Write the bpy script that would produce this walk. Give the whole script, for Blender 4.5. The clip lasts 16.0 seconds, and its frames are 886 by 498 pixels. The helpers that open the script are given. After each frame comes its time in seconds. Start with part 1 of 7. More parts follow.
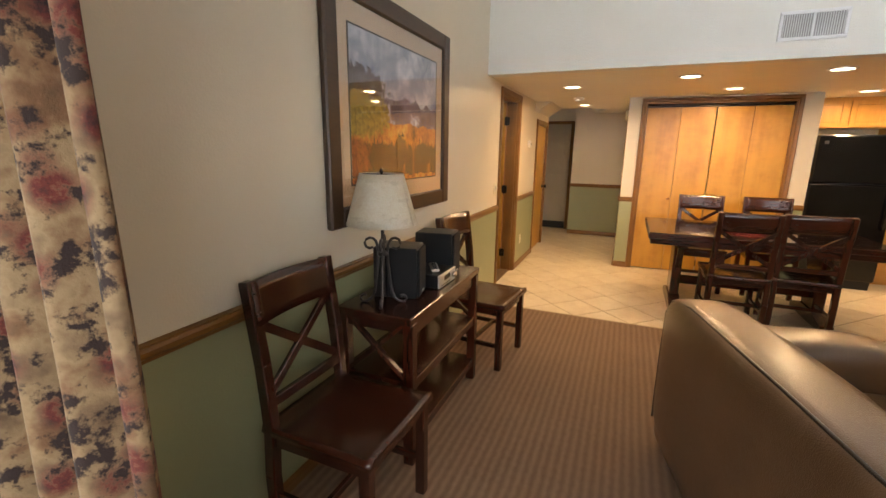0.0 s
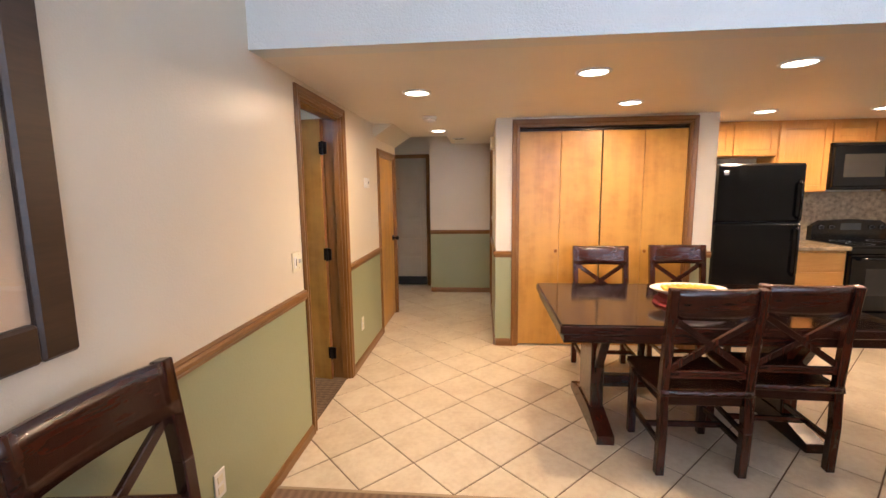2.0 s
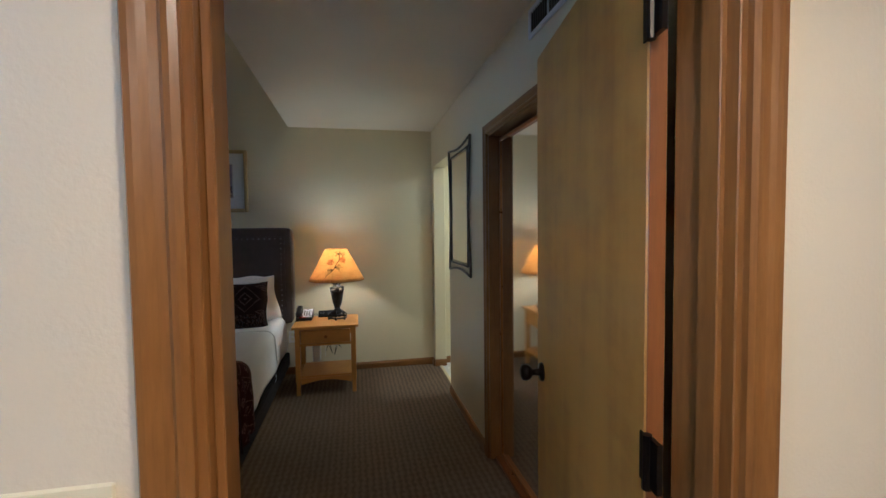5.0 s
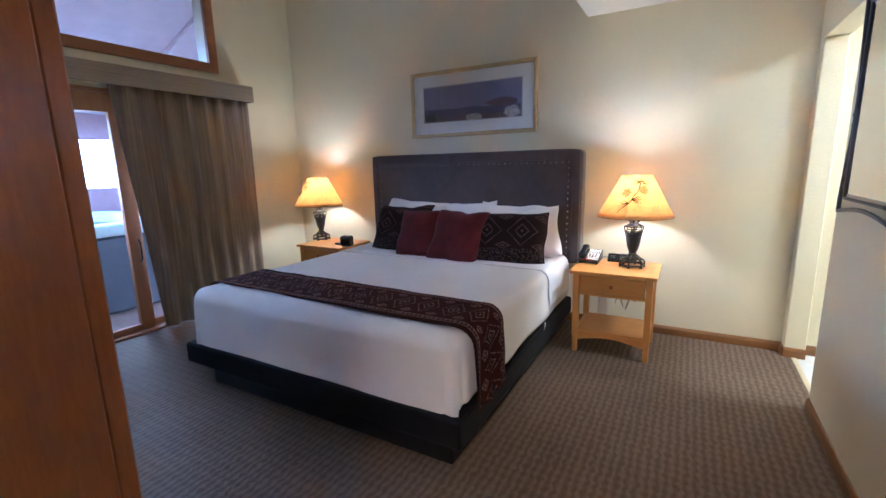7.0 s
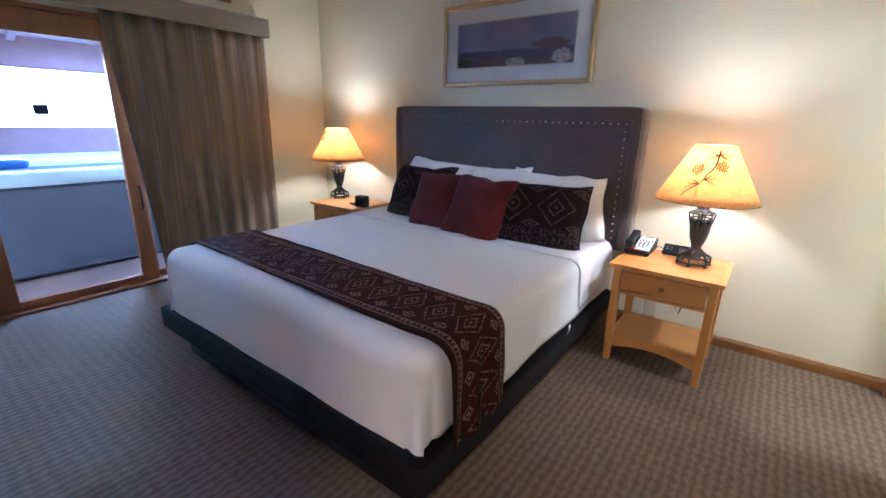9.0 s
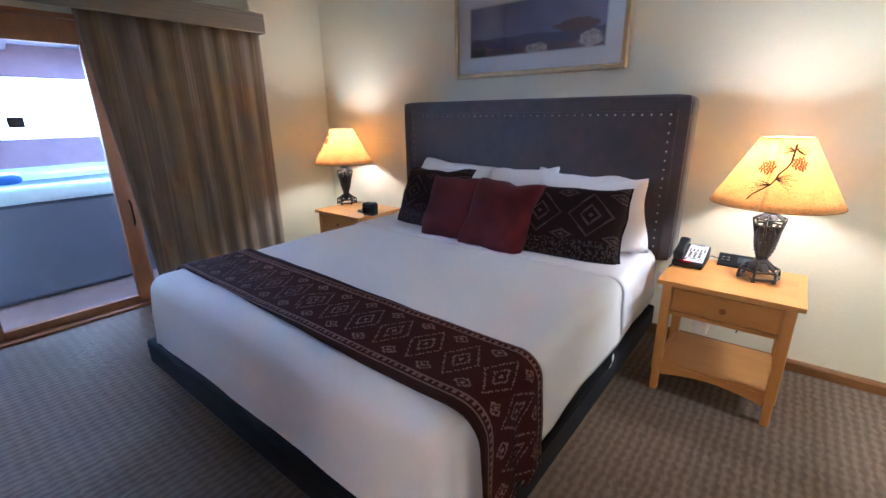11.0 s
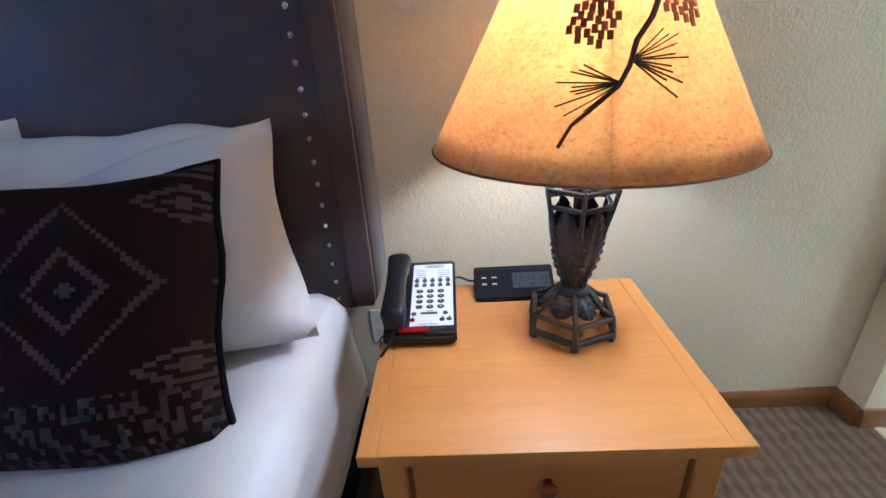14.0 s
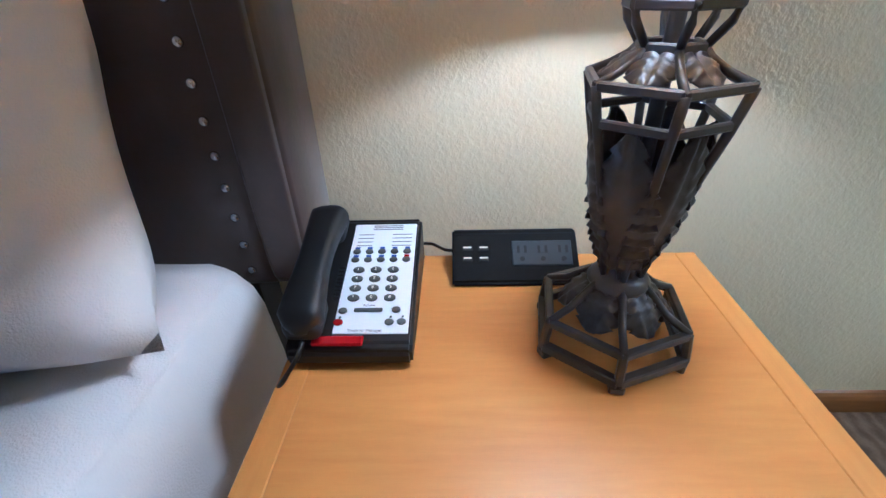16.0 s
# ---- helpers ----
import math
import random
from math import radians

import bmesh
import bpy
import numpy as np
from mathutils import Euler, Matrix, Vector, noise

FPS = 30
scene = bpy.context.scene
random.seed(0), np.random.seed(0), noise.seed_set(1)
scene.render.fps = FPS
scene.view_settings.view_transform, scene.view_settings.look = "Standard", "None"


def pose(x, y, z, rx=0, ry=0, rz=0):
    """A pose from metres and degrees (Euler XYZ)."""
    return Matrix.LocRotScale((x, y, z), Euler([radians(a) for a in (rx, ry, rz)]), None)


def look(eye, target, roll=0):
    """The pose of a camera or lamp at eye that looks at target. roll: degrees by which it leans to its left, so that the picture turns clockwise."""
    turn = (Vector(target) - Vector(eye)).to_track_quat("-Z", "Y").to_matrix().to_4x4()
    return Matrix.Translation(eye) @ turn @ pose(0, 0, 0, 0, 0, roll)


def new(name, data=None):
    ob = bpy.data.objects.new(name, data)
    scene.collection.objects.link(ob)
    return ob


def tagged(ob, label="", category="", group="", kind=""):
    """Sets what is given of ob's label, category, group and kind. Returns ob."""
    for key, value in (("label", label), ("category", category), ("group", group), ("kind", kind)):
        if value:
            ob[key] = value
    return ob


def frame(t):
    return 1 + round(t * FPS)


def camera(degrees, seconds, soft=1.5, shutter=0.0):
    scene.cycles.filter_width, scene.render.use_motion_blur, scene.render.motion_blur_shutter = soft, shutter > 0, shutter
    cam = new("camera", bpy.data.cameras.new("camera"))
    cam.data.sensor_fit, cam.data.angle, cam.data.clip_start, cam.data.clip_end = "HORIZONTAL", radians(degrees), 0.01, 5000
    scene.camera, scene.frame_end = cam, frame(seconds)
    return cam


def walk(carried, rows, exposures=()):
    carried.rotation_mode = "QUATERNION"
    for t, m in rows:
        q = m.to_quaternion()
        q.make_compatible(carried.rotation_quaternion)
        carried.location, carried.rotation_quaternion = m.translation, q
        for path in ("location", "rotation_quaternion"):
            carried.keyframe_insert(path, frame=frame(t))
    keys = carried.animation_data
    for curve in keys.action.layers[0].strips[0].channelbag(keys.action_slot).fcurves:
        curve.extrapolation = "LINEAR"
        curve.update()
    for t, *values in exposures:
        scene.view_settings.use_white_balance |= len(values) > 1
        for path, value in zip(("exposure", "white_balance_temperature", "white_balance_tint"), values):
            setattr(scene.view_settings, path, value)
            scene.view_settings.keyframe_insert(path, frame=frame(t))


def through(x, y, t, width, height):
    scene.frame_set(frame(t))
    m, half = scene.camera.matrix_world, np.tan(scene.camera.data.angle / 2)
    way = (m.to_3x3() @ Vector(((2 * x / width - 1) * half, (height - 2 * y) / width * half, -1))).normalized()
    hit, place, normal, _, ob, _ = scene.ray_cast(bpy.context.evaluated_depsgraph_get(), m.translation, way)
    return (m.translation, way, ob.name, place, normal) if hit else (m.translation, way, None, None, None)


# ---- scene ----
cam = camera(91.2, 16.0)
PATH = [
    (0, (1.227, 1.24, 1.462), (0.478, 3.041, 1.018), 0.8),
    (0.5, (1.132, 1.635, 1.462), (0.701, 3.543, 1.042), 0.3),
    (1, (1.056, 2.132, 1.484), (0.869, 4.085, 1.096), -2.1),
    (1.5, (1.081, 2.653, 1.478), (0.898, 4.612, 1.117), -0.5),
    (2, (1.045, 3.215, 1.488), (0.865, 5.189, 1.217), -0.7),
    (2.5, (1.039, 3.791, 1.48), (0.729, 5.756, 1.273), -0.3),
    (3, (0.979, 4.352, 1.478), (0.489, 6.288, 1.361), -0.8),
    (3.5, (0.924, 4.862, 1.461), (0.031, 6.649, 1.375), -1.0),
    (4, (0.853, 5.269, 1.462), (-0.478, 6.759, 1.387), -0.3),
    (4.5, (0.7, 5.605, 1.462), (-0.975, 6.696, 1.387), -0.7),
    (5, (0.545, 5.874, 1.433), (-1.412, 6.272, 1.34), -0.7),
    (7.5, (-0.469, 6.02, 1.343), (-2.115, 4.97, 0.907), -1.2),
    (8, (-0.657, 6.007, 1.332), (-2.262, 4.949, 0.779), 1.1),
    (8.5, (-0.802, 6.002, 1.334), (-2.364, 4.884, 0.775), 2.0),
    (9, (-0.858, 5.967, 1.357), (-2.395, 4.821, 0.786), 1.4),
    (11.3, (-1.27, 5.735, 1.382), (-2.758, 4.542, 0.782), -0.9),
    (11.5, (-1.393, 5.735, 1.351), (-3.001, 4.694, 0.776), 0.0),
    (12, (-1.681, 5.62, 1.28), (-3.513, 5.033, 0.732), -3.0),
    (12.5, (-1.983, 5.585, 1.249), (-3.84, 5.172, 0.631), -3.2),
    (13, (-2.319, 5.581, 1.229), (-4.182, 5.233, 0.591), -2.9),
    (13.5, (-2.651, 5.518, 1.163), (-4.527, 5.361, 0.489), -3.1),
    (14, (-2.852, 5.491, 1.131), (-4.661, 5.415, 0.282), -3.7),
    (14.5, (-2.995, 5.525, 1.071), (-4.758, 5.472, 0.128), -2.5),
    (15, (-3.16, 5.544, 0.98), (-4.905, 5.47, 0.006), -2.2),
    (15.5, (-3.184, 5.537, 0.974), (-4.894, 5.458, -0.061), -2.3),
    (16, (-3.188, 5.532, 0.981), (-4.876, 5.455, -0.089), -2.2),
]
EXPOSURES = [(0.0, 0.5, 7300, 10), (0.7, 0.82, 6300, 13), (1.6, 0.8, 5800, 14), (2.7, 0.4, 5400, 13), (3.5, 0.18, 4650, 8), (4.5, 0.05, 4400, 5), (5.2, 0.1, 4350, 4),
             (7.3, 1.7, 4150, 15), (9.2, 1.75, 4150, 15), (11.3, 1.65, 4150, 14), (12.5, 1.2, 4150, 14), (13.5, 1.05, 4150, 14), (14.5, 0.75, 3600, 11), (15.0, 0.9, 3550, 10), (15.5, 0.72, 3700, 9), (16.0, 0.68, 3750, 10)]
walk(cam, [(t, look(eye, target, roll)) for t, eye, target, roll in PATH], EXPOSURES)

# ---- light ----
world = bpy.data.worlds.new("sky")
scene.world = world
world.use_nodes = True
_wt = world.node_tree
_sky = _wt.nodes.new("ShaderNodeTexSky")
_sky.sky_type = "NISHITA"
_sky.sun_disc = False
_sky.sun_elevation = radians(38)
_sky.sun_rotation = radians(52)
_wt.links.new(_sky.outputs[0], _wt.nodes["Background"].inputs[0])
_wt.nodes["Background"].inputs[1].default_value = 0.15

_sun = new("sun", bpy.data.lights.new("sun", "SUN"))
_sun.data.energy, _sun.data.angle, _sun.data.color = 2.0, radians(0.6), (1.0, 0.95, 0.88)
_sun.matrix_world = look((9, 7, 12), (0, 0, 0))


def lamp(name, kind, energy, color, m, size=0.1, size_y=None, spread=180):
    ob = new(name, bpy.data.lights.new(name, kind))
    ob.data.energy, ob.data.color = energy, color
    if kind == "AREA":
        ob.data.shape, ob.data.size = ("RECTANGLE", size) if size_y else ("DISK", size)
        if size_y:
            ob.data.size_y = size_y
        ob.data.spread = radians(spread)
    else:
        ob.data.shadow_soft_size = size
    ob.matrix_world = m
    return ob


WARM = (1.0, 0.66, 0.36)
DAY = (0.72, 0.84, 1.0)
# area lamps for daylight: the living room's glass door, an added unseen window above
lamp("door_daylight", "AREA", 2, DAY, look((3.1, 1.12, 1.15), (3.2, 5, 1.2)), 1.9, 1.9)
lamp("unseen_window_daylight", "AREA", 92, DAY, look((3.9, 1.30, 3.05), (3.4, 5, 2.4)), 2.8, 1.0)
CEIL = 2.12
DOWNLIGHTS = [(0.62, 6.14), (0.575, 8.0), (1.655, 5.77), (2.15, 6.7), (2.685, 5.73), (3.45, 7.28), (4.385, 7.25)]
for _x, _y in DOWNLIGHTS:
    lamp("downlight_lamp", "AREA", 4.5 if _y > 7.9 else 13, WARM, look((_x, _y, CEIL - 0.012), (_x, _y + 0.001, 0)), 0.12, spread=172)
LAMP_R, LAMP_L = (-3.575, 5.704), (-3.62, 2.635)
for _x, _y in (LAMP_R, LAMP_L):
    lamp("table_lamp_bulb", "POINT", 9.5, (1.0, 0.80, 0.54), pose(_x, _y, 0.61 + 0.565), 0.05)
# daylight in the porch roof's skylight
lamp("skylight_daylight", "AREA", 50, (0.62, 0.78, 1.0), look((-2.75, -0.01, 2.62), (-2.75, -0.01 + 0.4, 0)), 0.55, 0.8)
lamp("bath_lamp", "AREA", 16, (1.0, 0.86, 0.62), look((-3.2, 7.6, 2.3), (-3.2, 7.6, 0)), 0.5)
lamp("side_room_lamp", "AREA", 2.5, (1.0, 0.9, 0.7), look((1.9, 9.0, 2.2), (1.9, 9.0, 0)), 0.4)


# ---- materials ----
def srgb(*c):
    return tuple(((v + 0.055) / 1.055) ** 2.4 if v > 0.04045 else v / 12.92 for v in c) + (1.0,)


class Nodes:
    """Small helper to lay out a node material."""

    def __init__(self, name, rough=0.5, metal=0.0):
        self.m = bpy.data.materials.new(name)
        self.m.use_nodes = True
        self.t = self.m.node_tree
        self.b = self.t.nodes["Principled BSDF"]
        self.b.inputs["Roughness"].default_value = rough
        self.b.inputs["Metallic"].default_value = metal
        self.c = self.t.nodes.new("ShaderNodeTexCoord")

    def n(self, kind, **values):
        node = self.t.nodes.new("ShaderNode" + kind)
        for k, v in values.items():
            k = k.replace("_", " ")
            node.inputs[k].default_value = v
        return node

    def put(self, a, b):
        self.t.links.new(a, b)

    def coords(self, scale=(1, 1, 1), rot=(0, 0, 0), space="Object"):
        mp = self.n("Mapping")
        mp.inputs["Scale"].default_value = scale
        mp.inputs["Rotation"].default_value = rot
        self.put(self.c.outputs[space], mp.inputs["Vector"])
        return mp.outputs[0]

    def noise(self, vec, scale, detail=3.0, rough=0.55):
        nd = self.n("TexNoise", Scale=scale, Detail=detail, Roughness=rough)
        self.put(vec, nd.inputs["Vector"])
        return nd.outputs["Fac"]

    def ramp(self, fac, stops, step=False):
        r = self.n("ValToRGB")
        r.color_ramp.interpolation = "CONSTANT" if step else "LINEAR"
        e = r.color_ramp.elements
        while len(e) < len(stops):
            e.new(0.5)
        for el, (p, c) in zip(e, stops):
            el.position, el.color = p, c if len(c) == 4 else (*c, 1)
        self.put(fac, r.inputs[0])
        return r.outputs[0]

    def mix(self, fac, a, b, how="MIX"):
        x = self.n("MixRGB")
        x.blend_type = how
        for i, v in enumerate((fac, a, b)):
            if isinstance(v, (int, float)):
                x.inputs[i].default_value = v
            elif isinstance(v, tuple):
                x.inputs[i].default_value = v if len(v) == 4 else (*v, 1)
            else:
                self.put(v, x.inputs[i])
        return x.outputs[0]

    def math(self, op, a, b=0.0):
        x = self.n("Math")
        x.operation = op
        for i, v in enumerate((a, b)):
            if isinstance(v, (int, float)):
                x.inputs[i].default_value = v
            else:
                self.put(v, x.inputs[i])
        return x.outputs[0]

    def axis(self, i):
        s = self.n("SeparateXYZ")
        self.put(self.c.outputs["Object"], s.inputs[0])
        return s.outputs[i]

    def bump(self, height, strength=0.3, distance=0.002):
        b = self.n("Bump", Strength=strength, Distance=distance)
        self.put(height, b.inputs["Height"])
        self.put(b.outputs[0], self.b.inputs["Normal"])

    def color(self, out):
        if isinstance(out, tuple):
            self.b.inputs["Base Color"].default_value = out
        else:
            self.put(out, self.b.inputs["Base Color"])
        return self.m


def dim(c, k):
    return (c[0] * k, c[1] * k, c[2] * k, 1)


def plain(name, c, rough=0.5, metal=0.0, vary=0.12, scale=6.0, bump=0.0, bscale=90.0, dist=0.001):
    n = Nodes(name, rough, metal)
    v = n.coords()
    f = n.noise(v, scale, 4)
    if bump:
        n.bump(n.noise(v, bscale, 3), bump, dist)
    r = n.noise(v, scale * 3.1, 3)
    rr = n.n("MapRange")
    n.put(r, rr.inputs[0])
    rr.inputs[3].default_value, rr.inputs[4].default_value = max(0.02, rough - 0.08), min(1, rough + 0.08)
    n.put(rr.outputs[0], n.b.inputs["Roughness"])
    return n.color(n.ramp(f, [(0.25, dim(c, 1 - vary)), (0.75, dim(c, 1 + vary * 0.6))]))


def wood(name, dark, light, along="z", rough=0.35, fine=1.0, coat=0.0, random_tint=0.0):
    n = Nodes(name, rough)
    long, cross = 1.6 * fine, 16.0 * fine
    s = {"x": (long, cross, cross), "y": (cross, long, cross), "z": (cross, cross, long)}[along]
    v = n.coords(s)
    a = n.noise(v, 1.0, 6, 0.62)
    v2 = n.coords(tuple(k * 5 for k in s))
    g = n.noise(v2, 1.6, 3, 0.6)
    big = n.noise(n.coords(), 1.7, 2)
    f = n.mix(0.35, a, g)
    c = n.ramp(f, [(0.3, dark), (0.72, light)])
    c = n.mix(0.35, c, n.ramp(big, [(0.3, dim(dark, 0.9)), (0.75, dim(light, 1.1))]))
    n.bump(g, 0.12, 0.0008)
    n.b.inputs["Coat Weight"].default_value = coat
    n.b.inputs["Coat Roughness"].default_value = 0.15
    return n.color(c)


CREAM = srgb(0.86, 0.82, 0.74)


def wall_paint(name, c, bump=0.19):
    n = Nodes(name, 0.36)
    v = n.coords()
    h = n.mix(0.35, n.noise(v, 130, 2, 0.5), n.noise(v, 55, 3, 0.5))
    n.bump(n.ramp(h, [(0.38, (0, 0, 0)), (0.62, (1, 1, 1))]), bump, 0.0016)
    f = n.noise(v, 1.1, 4)
    return n.color(n.ramp(f, [(0.3, dim(c, 0.95)), (0.7, dim(c, 1.03))]))


PAINT = wall_paint("cream_wall_paint", CREAM)
PAINT_BED = wall_paint("pale_yellow_wall_paint", srgb(0.87, 0.83, 0.70), 0.5)
PAINT_WHITE = wall_paint("white_soffit_paint", srgb(0.90, 0.90, 0.88), 0.7)
CEILING = wall_paint("ceiling_paint", srgb(0.94, 0.91, 0.85), 0.4)
GREEN = wall_paint("sage_green_wainscot_paint", srgb(0.60, 0.615, 0.475))
TRIM = {a: wood("oak_trim_" + a, srgb(0.38, 0.245, 0.105), srgb(0.57, 0.40, 0.185), a, 0.33) for a in "xyz"}


def birch(name, dark, light):
    """Rotary-cut birch veneer: broad blotches, faint upright streaks and cross flame."""
    n = Nodes(name, 0.34)
    blot = n.noise(n.coords((1.0, 1.0, 0.8)), 3.2, 5, 0.6)
    streak = n.noise(n.coords((9, 9, 0.7)), 1.0, 4, 0.6)
    flame = n.noise(n.coords((7, 7, 16)), 1.0, 3, 0.6)
    f = n.mix(0.14, n.mix(0.42, blot, streak), flame)
    n.bump(n.noise(n.coords((60, 60, 4)), 1.6, 3), 0.06, 0.0006)
    rr = n.ramp(blot, [(0.3, (0.28, 0.28, 0.28)), (0.7, (0.42, 0.42, 0.42))])
    n.put(rr, n.b.inputs["Roughness"])
    return n.color(n.ramp(f, [(0.34, dark), (0.52, dim(light, 0.86)), (0.68, light)]))


BIRCH = birch("birch_door", srgb(0.60, 0.41, 0.15), srgb(0.80, 0.60, 0.27))
BIRCH_DARK = wood("birch_door_edge", srgb(0.46, 0.28, 0.13), srgb(0.58, 0.37, 0.18), "z", 0.4)
CABINET = {a: wood("maple_cabinet_" + a, srgb(0.76, 0.53, 0.25), srgb(0.88, 0.67, 0.38), a, 0.35, 0.7) for a in "xz"}
DARKWOOD = {a: wood("dark_walnut_" + a, srgb(0.15, 0.07, 0.045), srgb(0.30, 0.145, 0.088), a, 0.24, 0.8, 0.3) for a in "xyz"}
HONEY = {a: wood("honey_maple_" + a, srgb(0.71, 0.475, 0.175), srgb(0.82, 0.60, 0.26), a, 0.42, 0.9, 0.0) for a in "xyz"}
SLIDER_WOOD = {a: wood("pine_slider_" + a, srgb(0.55, 0.36, 0.20), srgb(0.70, 0.48, 0.28), a, 0.4) for a in "xz"}
BLACK_GLOSS = plain("black_appliance_enamel", srgb(0.05, 0.05, 0.055), 0.16, vary=0.2)
BLACK_GLASS = plain("black_oven_glass", srgb(0.09, 0.09, 0.10), 0.06, vary=0.1)
BLACK_PLASTIC = plain("black_plastic", srgb(0.065, 0.065, 0.075), 0.45, bump=0.15, bscale=300)
SPEAKER_BLACK = plain("black_ash_vinyl", srgb(0.07, 0.07, 0.08), 0.4, bump=0.2, bscale=120)
GRILLE = plain("speaker_grille_cloth", srgb(0.05, 0.05, 0.06), 0.9, bump=0.5, bscale=500)
SILVER = plain("silver_plastic", srgb(0.74, 0.74, 0.72), 0.3, 0.6)
CHROME = plain("brushed_chrome", srgb(0.75, 0.75, 0.76), 0.2, 1.0, 0.05)
BRONZE = plain("oil_rubbed_bronze", srgb(0.10, 0.08, 0.07), 0.35, 0.7)
BRASS = plain("aged_brass_knob", srgb(0.62, 0.42, 0.22), 0.3, 0.8)
IRON = plain("dark_wrought_iron", srgb(0.27, 0.26, 0.26), 0.36, 0.35, 0.3, 30, 0.3, 120)
WHITE_PLASTIC = plain("white_plastic", srgb(0.90, 0.89, 0.86), 0.35, vary=0.03)
IVORY = plain("ivory_plastic", srgb(0.88, 0.85, 0.74), 0.35, vary=0.03)
WHITE_METAL = plain("white_enamel_grille", srgb(0.90, 0.91, 0.92), 0.35, vary=0.04)
# dark colour stands in for the shade inside slots and holes
DARK_VOID = plain("dark_slot_shade", srgb(0.10, 0.10, 0.10), 0.8)
GRANITE = plain("beige_granite", srgb(0.70, 0.62, 0.50), 0.25, vary=0.5, scale=26)
GREY_DOOR = plain("taupe_painted_door", srgb(0.68, 0.63, 0.54), 0.45, vary=0.05)
MIRROR = plain("mirror_silver", (0.9, 0.9, 0.9, 1), 0.02, 1.0, 0.0)
MATBOARD = plain("cream_mat_board", srgb(0.84, 0.77, 0.67), 0.85, vary=0.04)
MATWHITE = plain("white_mat_board", srgb(0.93, 0.92, 0.90), 0.8, vary=0.03)
FRAME_DARK = wood("dark_frame_wood", srgb(0.20, 0.14, 0.10), srgb(0.32, 0.23, 0.16), "y", 0.4)
FRAME_GOLD = plain("champagne_gilt_frame", srgb(0.76, 0.66, 0.47), 0.35, 0.5, 0.15, 20)


def emitter(name, c, k):
    n = Nodes(name)
    n.b.inputs["Emission Color"].default_value = c
    n.b.inputs["Emission Strength"].default_value = k
    return n.color(c)


BULB = emitter("downlight_glow", (1.0, 0.86, 0.62, 1), 9.0)


def glass(name, rough=0.0, ior=1.05):
    n = Nodes(name, rough)
    n.b.inputs["Transmission Weight"].default_value = 1.0
    n.b.inputs["IOR"].default_value = ior
    n.b.inputs["Specular IOR Level"].default_value = 0.6
    return n.color((0.93, 0.96, 1.0, 1) if ior < 1.2 else (1, 1, 1, 1))


PANE = glass("window_glass")
GLAZING = glass("picture_glass", 0.0, 1.45)


def carpet(name, dark, light, ribs, turn=0.0, zig=0.0, cross=0.1):
    n = Nodes(name, 0.95)
    n.b.inputs["Specular IOR Level"].default_value = 0.15
    v = n.coords(rot=(0, 0, turn))
    w = n.n("TexWave", Scale=ribs, Distortion=1.2 + zig, Detail=2.0)
    w.inputs["Detail Scale"].default_value = 3.0
    w.bands_direction = "X"
    n.put(v, w.inputs["Vector"])
    w2 = n.n("TexWave", Scale=ribs * 0.7, Distortion=1.5, Detail=1.0)
    w2.bands_direction = "Y"
    n.put(v, w2.inputs["Vector"])
    tuft = n.noise(v, 260, 2)
    f = n.mix(cross, w.outputs["Fac"], w2.outputs["Fac"])
    f = n.mix(0.5, f, tuft)
    big = n.noise(v, 2.0, 4)
    c = n.ramp(f, [(0.25, dark), (0.75, light)])
    c = n.mix(0.25, c, n.ramp(big, [(0.3, dim(dark, 1.0)), (0.7, dim(light, 1.0))]))
    n.bump(f, 0.7, 0.006)
    return n.color(c)


CARPET_LIVING = carpet("ribbed_brown_loop_carpet", srgb(0.45, 0.365, 0.30), srgb(0.55, 0.455, 0.378), 7.5)
CARPET_BED = carpet("taupe_loop_carpet", srgb(0.345, 0.288, 0.230), srgb(0.49, 0.42, 0.338), 8.5, radians(90), 2.2, 0.26)


def tile_material():
    n = Nodes("cream_ceramic_tile", 0.28)
    v = n.coords(space="Object")
    oi = n.n("ObjectInfo")
    off = n.n("VectorMath")
    n.put(v, off.inputs[0])
    cmb = n.n("CombineXYZ")
    n.put(n.math("MULTIPLY", oi.outputs["Random"], 37.0), cmb.inputs[0])
    n.put(n.math("MULTIPLY", oi.outputs["Random"], 11.0), cmb.inputs[1])
    n.put(cmb.outputs[0], off.inputs[1])
    f = n.mix(0.4, n.noise(off.outputs[0], 5.0, 5, 0.6), n.noise(off.outputs[0], 28.0, 4, 0.6))
    c = n.ramp(f, [(0.3, srgb(0.78, 0.71, 0.61)), (0.55, srgb(0.86, 0.81, 0.72)), (0.8, srgb(0.90, 0.86, 0.79))])
    t = n.ramp(oi.outputs["Random"], [(0.0, (0.90, 0.89, 0.87)), (1.0, (1.0, 1.0, 1.0))])
    n.bump(n.noise(off.outputs[0], 14, 3), 0.15, 0.001)
    return n.color(n.mix(1.0, c, t, "MULTIPLY"))


TILE = tile_material()
GROUT = plain("brown_grout", srgb(0.44, 0.36, 0.29), 0.9, vary=0.2, scale=30, bump=0.3)
BATH_TILE = plain("white_bath_tile", srgb(0.90, 0.90, 0.88), 0.25, vary=0.06)


